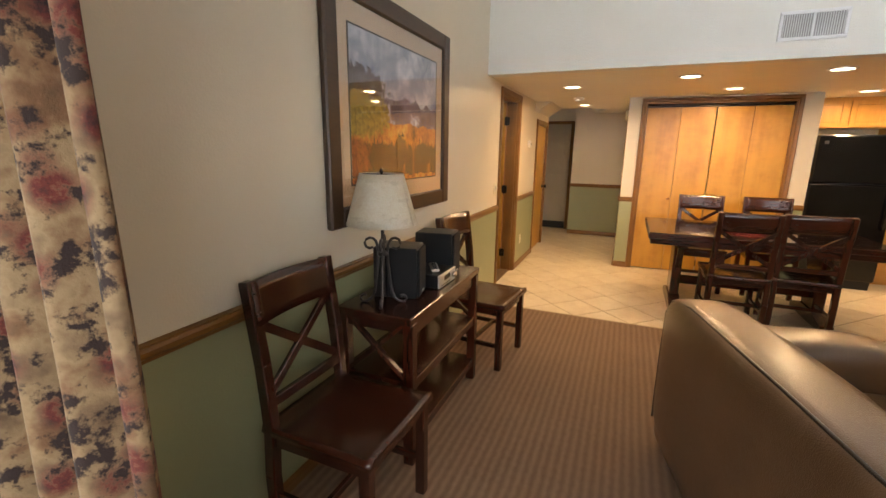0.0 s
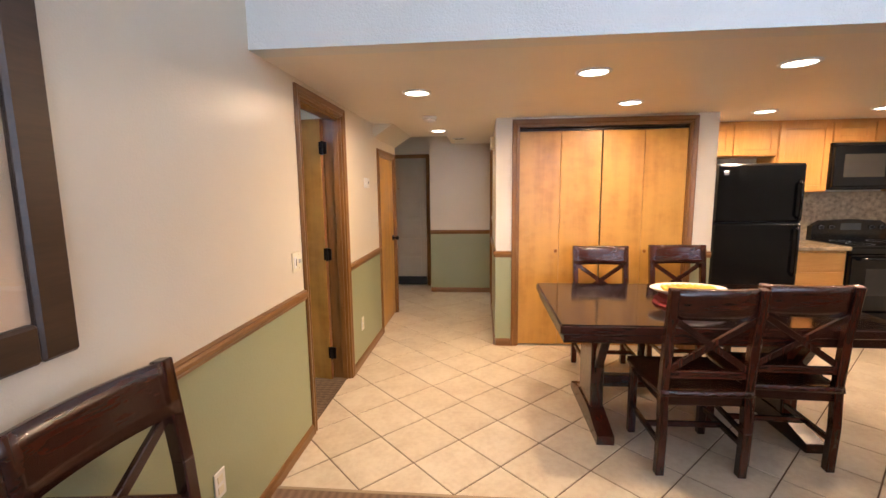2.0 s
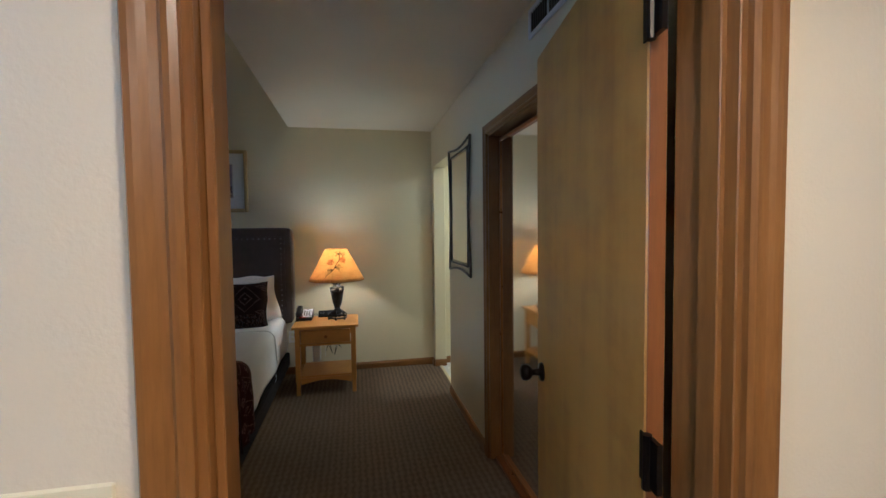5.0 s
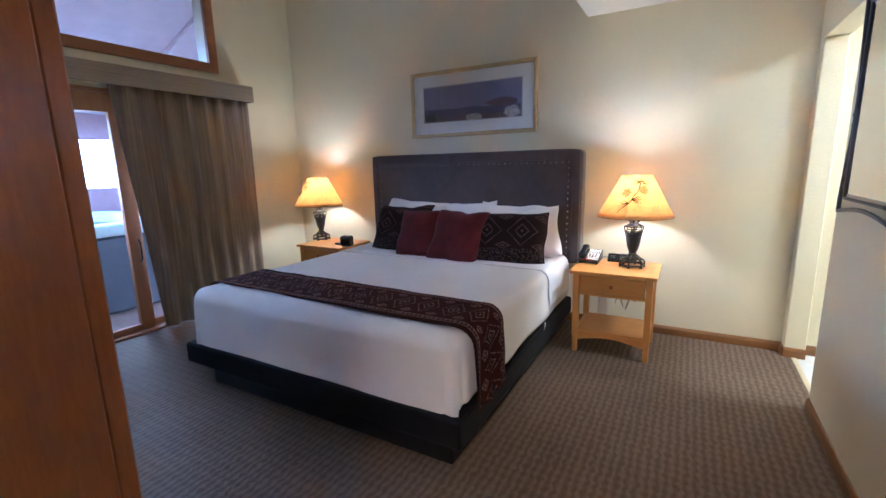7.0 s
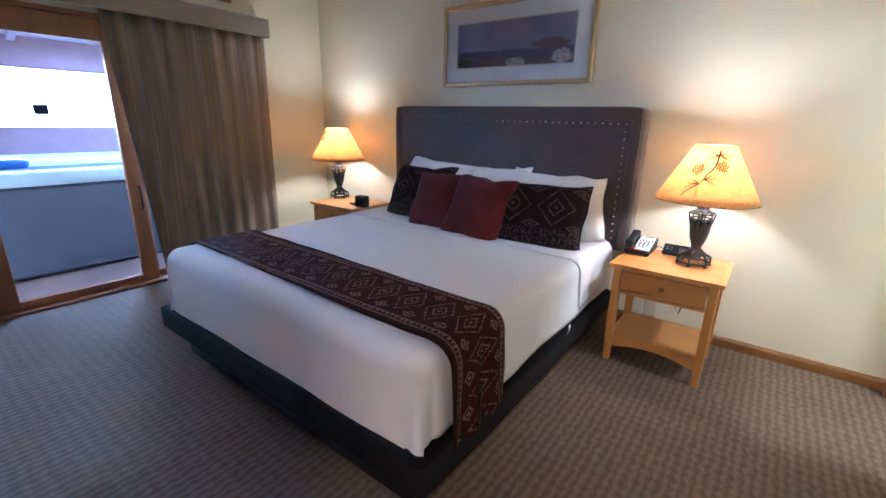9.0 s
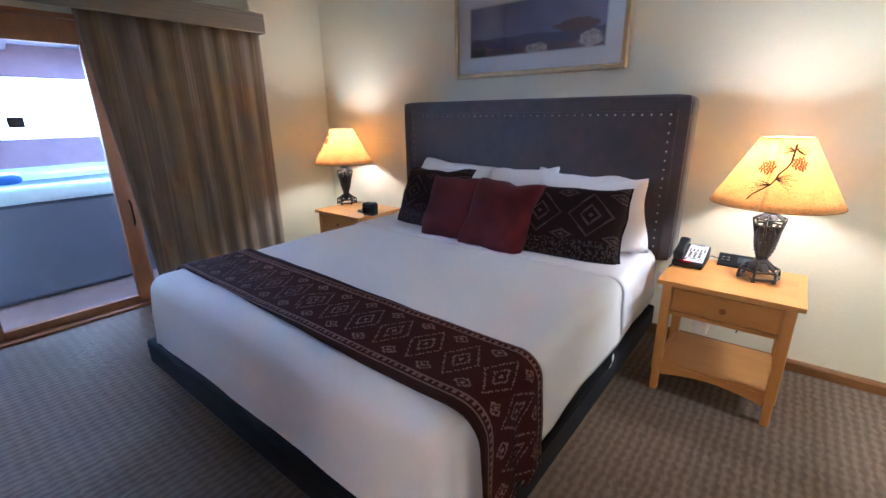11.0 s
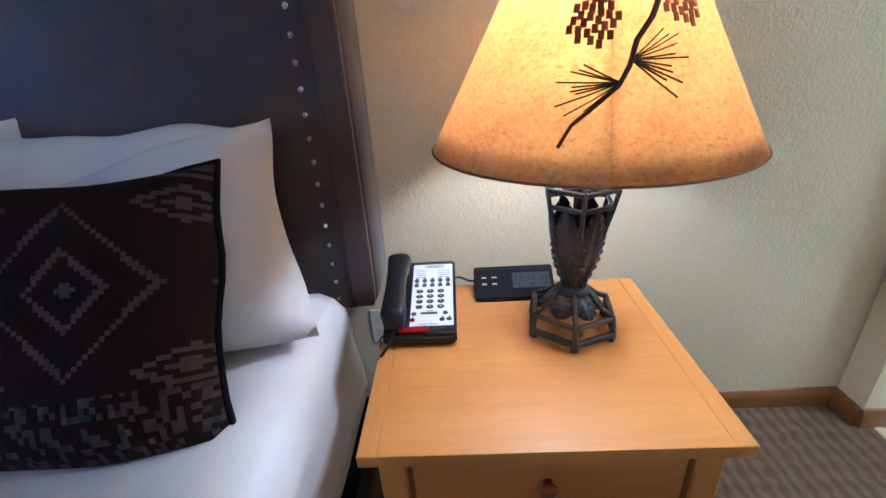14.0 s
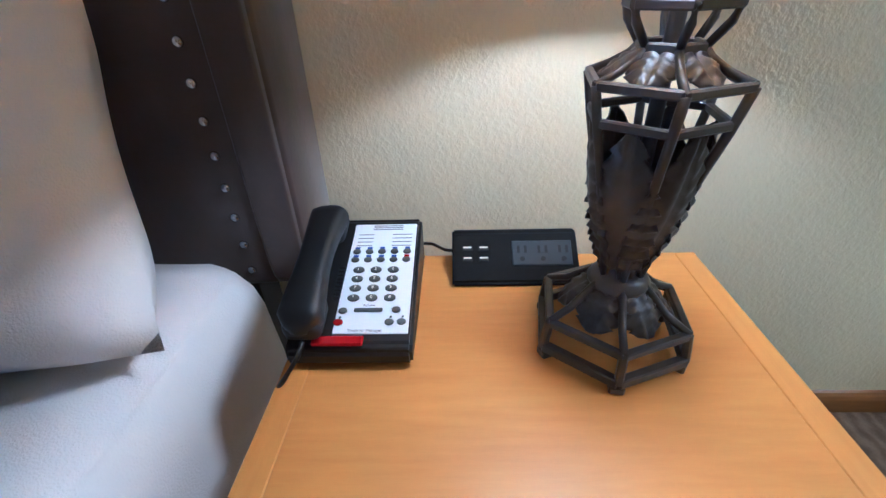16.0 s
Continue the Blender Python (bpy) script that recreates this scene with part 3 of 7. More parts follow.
wall("wall_bedroom_east_strip", "y", -0.128, -0.1205, D1[1], BY, 0, 3.3, PAINT_BED, label="pale yellow wall strip beside the bedroom door")
wall("wall_bedroom_east_head", "y", -0.128, -0.1205, D1[0], D1[1], D1[2], 3.3, PAINT_BED, label="pale yellow wall above the bedroom door")
_c = bmesh.new()
cbox(_c, BX, -0.12, 5.26, BY, 2.44, 2.56, 0)
cbox(_c, BX, -0.12, 5.26, 5.36, 2.56, 3.3, 0)
solid("ceiling_bedroom_low", _c, CEILING, "low textured ceiling strip inside the bedroom door", "ceiling")
solid("ceiling_bedroom", box(BX - 0.12, -0.12, 1.90, 5.36, 3.3, 3.4, 0), CEILING, "high bedroom ceiling", "ceiling")
wall("wall_bath_north", "x", 8.48, 8.60, BX, -0.12, 0, 2.5, PAINT_BED, label="pale bathroom wall")
wall("wall_bath_east", "y", -2.5, -2.4, BY + 0.12, 8.48, 0, 2.5, PAINT_BED, label="pale bathroom wall")
solid("ceiling_bath", box(BX, -0.12, BY + 0.12, 8.60, 2.44, 2.54, 0), CEILING, "bathroom ceiling", "ceiling")
wall("wall_closet_back", "x", 7.38, 7.46, -2.4, -0.12, 0, 2.44, PAINT_BED, label="wall at the back of the bedroom closet")

# floors
solid("floor", box(-1.5, 6.42, 5.0, 9.97, -0.12, -0.004, 0), GROUT, "brown grout bed under the floor tiles", "floor")
solid("floor_living_carpet", box(-0.12, 6.42, 1.22, 5.135, -0.12, 0.010, 0.004), CARPET_LIVING, "brown ribbed loop carpet", "carpet")
solid("floor_bedroom_carpet", box(BX, -0.03, 1.90, BY + 0.06, -0.12, 0.009, 0.003), CARPET_BED, "taupe patterned loop carpet", "carpet")
solid("floor_closet", box(-2.4, -0.12, BY + 0.06, 7.40, -0.12, 0.006, 0), CARPET_BED, "taupe closet carpet", "carpet")
solid("floor_bath", box(BX, -2.4, BY + 0.06, 8.48, -0.12, 0.006, 0), BATH_TILE, "white bathroom tile floor", "floor")
solid("carpet_edge_strip", box(0.0, 6.3, 5.125, 5.15, 0.0, 0.012, 0.004), plain("metal_edge_strip", srgb(0.66, 0.58, 0.47), 0.4, 0.3), "tan edge strip between carpet and tile", "trim")
solid("bath_threshold", box(-3.84, -3.09, BY + 0.045, BY + 0.075, 0.0, 0.013, 0.004), plain("cream_threshold", srgb(0.84, 0.78, 0.62), 0.4), "cream threshold strip at the bath opening", "trim")


# trim: chair rail, wainscot, baseboards and casings
def rail_profile():
    return [(0, -0.029), (0.012, -0.029), (0.016, -0.017), (0.022, -0.010), (0.024, 0.007), (0.017, 0.017), (0.020, 0.025), (0.0, 0.029)]


def moulding(name, prof, a0, a1, face, axis, sign, z, material, label, category="trim"):
    """A moulding run along axis on the plane face, standing out along sign."""
    bm = bmesh.new()
    ends = []
    for a in (a0, a1):
        ring = []
        for d, h in prof:
            co = (face + sign * d, a, z + h) if axis == "y" else (a, face + sign * d, z + h)
            ring.append(bm.verts.new(co))
        ends.append(ring)
    k = len(prof)
    for i in range(k):
        j = (i + 1) % k
        bm.faces.new([ends[0][i], ends[0][j], ends[1][j], ends[1][i]])
    bm.faces.new(ends[0])
    bm.faces.new(ends[1][::-1])
    return solid(name, bm, material, label, category)


BASE = [(0, 0), (0.014, 0), (0.014, 0.045), (0.011, 0.055), (0.006, 0.065), (0.0, 0.068)]
RAILZ = 0.885
for _n, _a0, _a1, _f, _ax, _s in [
        ("a", 1.45, D1[0] - 0.0515, 0.0, "y", 1), ("b", D1[1] + 0.0515, D2[0] - 0.0515, 0.0, "y", 1),
        ("c", 1.17, CL[0] - 0.0515, 7.26, "x", -1), ("d", 7.26, 8.568, 1.17, "y", -1), ("e", 0.30, 1.165, 9.43, "x", -1),
        ("f", CL[1] + 0.0515, 3.08, 7.26, "x", -1)]:
    _m = TRIM["y" if _ax == "y" else "x"]
    moulding("chair_rail_" + _n, rail_profile(), _a0, _a1, _f, _ax, _s, RAILZ, _m, "stained oak chair rail")
    moulding("baseboard_" + _n, BASE, _a0, _a1, _f + 0.004 * _s, _ax, _s, 0.0, _m, "stained oak baseboard", "baseboard")
    _p = (_f, _f + 0.004 * _s)
    _bm = box(min(_p), max(_p), _a0, _a1, 0, RAILZ - 0.025, 0) if _ax == "y" else box(_a0, _a1, min(_p), max(_p), 0, RAILZ - 0.025, 0)
    solid("wainscot_" + _n, _bm, GREEN, "sage green painted lower wall", "wainscot")
for _n, _a0, _a1, _f, _ax, _s in [
        ("g", BS, BY, BX, "y", 1), ("h", -3.09, -2.06, BY, "x", -1), ("i", BX, SL[0] - 0.06, BS, "x", 1),
        ("j", BY + 0.12, 8.48, BX, "y", 1), ("k", BX, -3.84, BY, "x", -1), ("l", BY, BY + 0.12, -3.84, "y", 1)]:
    moulding("baseboard_" + _n, BASE, _a0, _a1, _f, _ax, _s, 0.008, TRIM["y" if _ax == "y" else "x"], "stained oak baseboard", "baseboard")


def casing_profile(w=0.057):
    k = w / 0.068
    return [(0, 0), (0.013, 0.0), (0.017, 0.010 * k), (0.017, 0.018 * k), (0.012, 0.024 * k), (0.014, 0.036 * k), (0.018, 0.046 * k), (0.020, 0.055 * k), (0.020, w - 0.004), (0.014, w), (0, w)]


def casing(name, a0, a1, z, face, axis, sign, label="stained oak door casing"):
    """Moulded casing on three sides of an opening; each side a part."""
    ob = thing(name, Matrix(), label, "door casing", kind="structure")
    prof = casing_profile()
    for side in ("left", "right", "head"):
        bm = bmesh.new()
        rings = []
        for end in (0, 1):
            ring = []
            for d, h in prof:
                if side == "left":
                    a, zz = a0 - h + 0.006, (0.0 if end == 0 else z - 0.006 + h)
                elif side == "right":
                    a, zz = a1 + h - 0.006, (0.0 if end == 0 else z - 0.006 + h)
                else:
                    a, zz = (a0 - h + 0.006 if end == 0 else a1 + h - 0.006), z + h - 0.006
                ring.append(bm.verts.new((face + sign * d, a, zz) if axis == "y" else (a, face + sign * d, zz)))
            rings.append(ring)
        k = len(prof)
        for i in range(k):
            j = (i + 1) % k
            bm.faces.new([rings[0][i], rings[0][j], rings[1][j], rings[1][i]])
        bm.faces.new(rings[0])
        bm.faces.new(rings[1][::-1])
        part("casing_" + ("head" if side == "head" else "side"), bm, TRIM["z" if side != "head" else axis], ob)
    return ob


def jamb(name, a0, a1, z, t0, t1, axis, stop=None):
    """The lining of an opening through a wall, with a door stop."""
    ob = thing(name, Matrix(), "stained oak door jamb", "door jamb", kind="structure")
    j = 0.018

    def bx(p, q, r, s, lo, hi, nm, g):
        bm = box(lo, hi, p, q, r, s, 0.002) if axis == "y" else box(p, q, lo, hi, r, s, 0.002)
        part(nm, bm, TRIM[g], ob)
    bx(a0, a0 + j, 0, z, t0, t1, "jamb_side", "z")
    bx(a1 - j, a1, 0, z, t0, t1, "jamb_side", "z")
    bx(a0 + j, a1 - j, z - j, z, t0, t1, "jamb_head", axis)
    if stop:
        bx(a0 + j, a0 + j + 0.012, 0, z - j, stop[0], stop[1], "door_stop", "z")
        bx(a1 - j - 0.012, a1 - j, 0, z - j, stop[0], stop[1], "door_stop", "z")
        bx(a0 + j + 0.012, a1 - j - 0.012, z - j - 0.012, z - j, stop[0], stop[1], "door_stop", axis)
    return ob


casing("door_casing_1", D1[0], D1[1], D1[2], 0.0, "y", 1)
casing("door_casing_2", D1[0], D1[1], D1[2], -0.128, "y", -1)
jamb("door_jamb_1", D1[0], D1[1], D1[2], -0.129, 0.002, "y", (-0.06, -0.02))
casing("door_casing_3", D2[0], D2[1], D2[2], 0.0, "y", 1)
jamb("door_jamb_2", D2[0], D2[1], D2[2], -0.12, 0.002, "y")
casing("door_casing_4", CL[0], CL[1], CL[2], 7.26, "x", -1, "stained oak casing round the closet doors")
jamb("door_jamb_3", CL[0], CL[1], CL[2], 7.258, 7.36, "x")
casing("door_casing_5", 8.62, 9.34, 2.0, 1.17, "y", -1, "dark stained casing of the hall doorway")
jamb("door_jamb_4", 8.62, 9.34, 2.0, 1.168, 1.27, "y")
casing("door_casing_6", -0.68, 0.20, 1.97, 9.85, "x", -1, "dark stained entry door casing")
casing("door_casing_7", -1.98, -0.55, 2.0, BY, "x", -1, "stained oak casing round the mirrored closet")
jamb("door_jamb_5", -1.98, -0.55, 2.0, BY - 0.002, BY + 0.12, "x")

# ---- living room and kitchen ----
def puff(bm, x0, x1, y0, y1, z0, z1, e=0.35, n=20, m=None, sag=0.0):
    """A rounded, upholstered block; e near 0 is boxy, 1 is round."""
    c = Vector(((x0 + x1) / 2, (y0 + y1) / 2, (z0 + z1) / 2))
    h = Vector(((x1 - x0) / 2, (y1 - y0) / 2, (z1 - z0) / 2))

    def pw(v):
        return math.copysign(abs(v) ** e, v)
    rings = []
    for i in range(n + 1):
        a = math.pi * (i / n - 0.5)
        ring = []
        for j in range(2 * n):
            b = math.pi * j / n
            p = Vector((h.x * pw(math.cos(a)) * pw(math.cos(b)), h.y * pw(math.cos(a)) * pw(math.sin(b)), h.z * pw(math.sin(a))))
            if sag:
                p.z -= sag * max(0, 1 - (p.x / h.x) ** 2) * max(0, 1 - (p.y / h.y) ** 2) * (1 if p.z > 0 else 0)
            p += c
            ring.append(bm.verts.new(m @ p if m else p))
        rings.append(ring)
    for a, b in zip(rings, rings[1:]):
        for i in range(2 * n):
            j = (i + 1) % (2 * n)
            bm.faces.new([a[i], a[j], b[j], b[i]])
    bmesh.ops.remove_doubles(bm, verts=bm.verts[:], dist=1e-6)
    return bm


def dining_chair(m, label, group=""):
    """Faces +y; its back stands at y = -0.2."""
    ch = thing("dining_chair", m, label, "chair", group)
    w = 0.205
    for sx in (-1, 1):
        bm = bmesh.new()
        pts = [(0, 0.0), (-0.012, 0.25), (0.0, 0.45), (-0.02, 0.7), (-0.062, 1.0)]
        for (ya, za), (yb, zb) in zip(pts, pts[1:]):
            bar(bm, (sx * w, -0.2 + ya, za), (sx * w, -0.2 + yb, zb + 0.004), 0.042, 0.046, 0.004)
        part("back_post", bm, DARKWOOD["z"], ch)
        part("leg", bar(bmesh.new(), (sx * w, 0.205, 0), (sx * w, 0.205, 0.43), 0.042, 0.042, 0.004), DARKWOOD["z"], ch)
        part("side_stretcher", bar(bmesh.new(), (sx * w, -0.19, 0.17), (sx * w, 0.19, 0.17), 0.022, 0.03), DARKWOOD["y"], ch)
    part("front_stretcher", bar(bmesh.new(), (-w, 0.0, 0.17), (w, 0.0, 0.17), 0.022, 0.03), DARKWOOD["x"], ch)

    def seat(u, v):
        x, y = (u - 0.5) * (0.45 + 0.02 * v), -0.225 + 0.46 * v
        dish = 0.014 * math.exp(-((x / 0.14) ** 2 + ((y - 0.0) / 0.15) ** 2)) - 0.008 * max(0, abs(2 * v - 1) - 0.9) * 10
        return x, y, 0.465 - dish
    part("seat", sheet(bmesh.new(), seat, 16, 16, 0.032), DARKWOOD["y"], ch, "dished wooden seat", True)
    bm = bmesh.new()
    for x0, x1, y0, y1 in ((-w, w, 0.195, 0.215), (-w, w, -0.21, -0.19)):
        cbox(bm, x0, x1, y0, y1, 0.385, 0.435)
    cbox(bm, -w - 0.01, -w + 0.01, -0.19, 0.195, 0.385, 0.435)
    cbox(bm, w - 0.01, w + 0.01, -0.19, 0.195, 0.385, 0.435)
    part("seat_frame", bm, DARKWOOD["x"], ch)

    def top(u, v):
        x = (u - 0.5) * 0.43
        z = 0.845 + 0.155 * v
        return x, -0.2 - 0.035 - 0.026 * v - 0.03 * (1 - (2 * u - 1) ** 2), z
    part("top_rail", sheet(bmesh.new(), top, 10, 4, 0.026), DARKWOOD["x"], ch, "curved top rail", True)
    part("lower_rail", bar(bmesh.new(), (-w, -0.205, 0.55), (w, -0.205, 0.55), 0.024, 0.04), DARKWOOD["x"], ch)
    for sx in (-1, 1):
        bm = bar(bmesh.new(), (-sx * (w - 0.01), -0.214, 0.575), (sx * (w - 0.01), -0.246, 0.85), 0.034, 0.02, up=(0, 1, 0))
        part("cross_slat", bm, DARKWOOD["z"], ch)
    return ch


CH = "dark walnut chair with crossed slat back"
GR = "chairs round the table"
for _x, _y, _r in ((2.165, 5.605, 1), (2.66, 5.70, -3)):
    dining_chair(pose(_x, _y, 0, 0, 0, _r), CH + " at the table", GR)
for _x, _y in ((2.035, 6.68), (2.68, 6.74)):
    dining_chair(pose(_x, _y, 0, 0, 0, 180), CH + " facing the living room", GR)
dining_chair(pose(0.326, 2.497, 0.010, 0, 0, -91), CH + " beside the console", "chairs beside the console")
dining_chair(pose(0.362, 4.10, 0.010, 0, 0, -96), CH + " near the doorway", "chairs beside the console")


def dining_table():
    t = thing("dining_table", pose(2.33, 6.01, 0), "dark walnut trestle dining table with a glossy top", "table")
    part("tabletop", box(-0.87, 0.87, -0.525, 0.525, 0.715, 0.765, 0.006), DARKWOOD["x"], t, "thick glossy dark wooden top")
    bm = bmesh.new()
    cbox(bm, -0.85, 0.85, -0.505, -0.475, 0.665, 0.715)
    cbox(bm, -0.85, 0.85, 0.475, 0.505, 0.665, 0.715)
    cbox(bm, -0.85, -0.82, -0.475, 0.475, 0.665, 0.715)
    cbox(bm, 0.82, 0.85, -0.475, 0.475, 0.665, 0.715)
    part("apron", bm, DARKWOOD["x"], t)
    part("glass_cover", box(-0.862, 0.862, -0.517, 0.517, 0.7655, 0.7705, 0.002), plain("dark_glossy_inlay", srgb(0.085, 0.048, 0.036), 0.09, vary=0.25), t, "glossy dark glass cover")
    for sx in (-1, 1):
        x = sx * 0.57
        foot = bmesh.new()
        extrude_poly(foot, [(-0.37, 0), (-0.37, 0.055), (-0.30, 0.07), (-0.14, 0.115), (0.14, 0.115), (0.30, 0.07), (0.37, 0.055), (0.37, 0)],
                     0.1, pose(x + 0.05, 0, 0, 0, 0, 90))
        f = part("trestle_foot", foot, DARKWOOD["y"], t)
        part("trestle_post", box(x - 0.04, x + 0.04, -0.15, 0.15, 0.115, 0.62, 0.006), DARKWOOD["z"], t)
        part("trestle_head", box(x - 0.045, x + 0.045, -0.36, 0.36, 0.62, 0.665, 0.006), DARKWOOD["y"], t)
        for sy in (-1, 1):
            part("brace", bar(bmesh.new(), (x, sy * 0.15, 0.40), (x, sy * 0.30, 0.63), 0.05, 0.05), DARKWOOD["z"], t)
    part("stretcher", box(-0.53, 0.53, -0.025, 0.025, 0.20, 0.28, 0.004), DARKWOOD["x"], t)
    return t


dining_table()
TT = 0.7705
_bowl = thing("serving_platter", pose(2.32, 5.98, TT + 0.043), "white oval platter of yellow corn on red mats", "platter")
part("platter", lathe(bmesh.new(), [(0.02, 0), (0.10, 0.004), (0.19, 0.035), (0.215, 0.05), (0.21, 0.054), (0.18, 0.042), (0.10, 0.012), (0.02, 0.008)], 40,
                      Matrix.Diagonal((1.05, 0.7, 1, 1))), WHITE_PLASTIC, _bowl, "white glazed platter", True)
_yel = plain("yellow_corn", srgb(0.86, 0.66, 0.20), 0.5, vary=0.3, scale=40, bump=0.5, bscale=140)
for _i in range(9):
    _a = -0.14 + 0.035 * _i
    _e = 0.115 * math.sqrt(max(0.05, 1 - (_a / 0.19) ** 2))
    part("corn_cob", tube(bmesh.new(), [(_a - 0.01, -_e * 0.8, 0.045), (_a, 0, 0.05), (_a + 0.012, _e * 0.8, 0.045)], 0.018, 10, 0.013), _yel, _bowl, "", True)
_red = plain("red_placemat", srgb(0.48, 0.13, 0.14), 0.8, vary=0.15)
for _i, (_dx, _dy) in enumerate(((0.02, -0.02), (0.05, 0.0), (0.04, 0.01), (0.06, 0.015))):
    solid("placemat", lathe(bmesh.new(), [(0.17, 0), (0.175, 0.004), (0.17, 0.009)], 40), _red, "round red woven placemat on the dining table", "placemat", "", False,
          pose(2.26 + _dx, 5.96 + _dy, TT + 0.0005 + 0.0095 * _i), "placemats")


def console():
    c = thing("console_table", pose(0.238, 3.275, 0.010), "dark walnut console table with two shelves", "console table")
    part("top", box(-0.195, 0.195, -0.475, 0.475, 0.705, 0.742, 0.005), DARKWOOD["y"], c, "worn wooden top")
    for sx in (-1, 1):
        for sy in (-1, 1):
            part("leg", box(sx * 0.17 - 0.025, sx * 0.17 + 0.025, sy * 0.435 - 0.025, sy * 0.435 + 0.025, 0, 0.705, 0.004), DARKWOOD["z"], c)
    for z in (0.12, 0.40):
        part("shelf", box(-0.165, 0.165, -0.455, 0.455, z, z + 0.025, 0.003), DARKWOOD["y"], c)
    for sx in (-1, 1):
        part("apron", box(sx * 0.165 - 0.012, sx * 0.165 + 0.012, -0.41, 0.41, 0.635, 0.705), DARKWOOD["y"], c)
        for z in (0.10, 0.38):
            part("shelf_rail", box(sx * 0.178 - 0.012, sx * 0.178 + 0.012, -0.41, 0.41, z, z + 0.05), DARKWOOD["y"], c)
    for sy in (-1, 1):
        y = sy * 0.44
        for d in (-1, 1):
            part("cross_brace", bar(bmesh.new(), (-d * 0.15, y, 0.43), (d * 0.15, y, 0.70), 0.02, 0.03, up=(0, 1, 0)), DARKWOOD["z"], c)
        part("end_rail", box(-0.145, 0.145, y - 0.012, y + 0.012, 0.655, 0.705), DARKWOOD["x"], c)
    return c


console()
CT = 0.752


def speaker(m):
    s = thing("loudspeaker", m, "black bookshelf loudspeaker with a cloth grille on the console", "loudspeaker", "loudspeakers on the console")
    part("cabinet", box(-0.115, 0.10, -0.085, 0.085, 0, 0.25, 0.004), SPEAKER_BLACK, s)
    part("grille", box(0.10, 0.115, -0.08, 0.08, 0.006, 0.244, 0.006), GRILLE, s, "black cloth grille")
    part("badge", box(0.115, 0.117, -0.02, 0.02, 0.02, 0.028, 0.0005), SILVER, s, "small silver badge")
    return s


speaker(pose(0.222, 3.105, CT, 0, 0, 14))
speaker(pose(0.24, 3.54, CT, 0, 0, 8))
_r = thing("stereo_receiver", pose(0.255, 3.335, CT) @ Matrix.Diagonal((1, 1, 0.72, 1)), "silver and black mini stereo receiver between loudspeakers", "stereo")
part("case", box(-0.12, 0.12, -0.115, 0.115, 0.006, 0.105, 0.003), BLACK_PLASTIC, _r)
part("front_panel", box(0.12, 0.132, -0.115, 0.115, 0.006, 0.105, 0.003), SILVER, _r, "silver front panel")
part("display", box(0.132, 0.1335, -0.05, 0.03, 0.05, 0.085, 0.0005), BLACK_GLASS, _r, "dark display window")
part("volume_knob", lathe(bmesh.new(), [(0.022, 0), (0.022, 0.014), (0.02, 0.017)], 24, pose(0.132, 0.075, 0.055, 0, 90, 0)), CHROME, _r, "chrome volume knob", True)
for _i in range(5):
    part("button", box(0.132, 0.135, -0.09 + 0.025 * _i, -0.075 + 0.025 * _i, 0.02, 0.03, 0.001), CHROME, _r)
for _sx in (-0.09, 0.09):
    part("foot", lathe(bmesh.new(), [(0.012, 0), (0.012, 0.006)], 12, pose(_sx, 0.08, 0)), BLACK_PLASTIC, _r)
_rm = thing("remote_control", pose(0.30, 3.345, CT + 0.0758, 0, 0, 30), "slim silver remote control on the receiver", "remote control")
part("body", box(-0.022, 0.022, -0.075, 0.075, 0, 0.016, 0.005), SILVER, _rm)
for _i in range(6):
    part("button", box(-0.012, 0.012, -0.06 + 0.02 * _i, -0.048 + 0.02 * _i, 0.016, 0.018, 0.001), BLACK_PLASTIC, _rm)


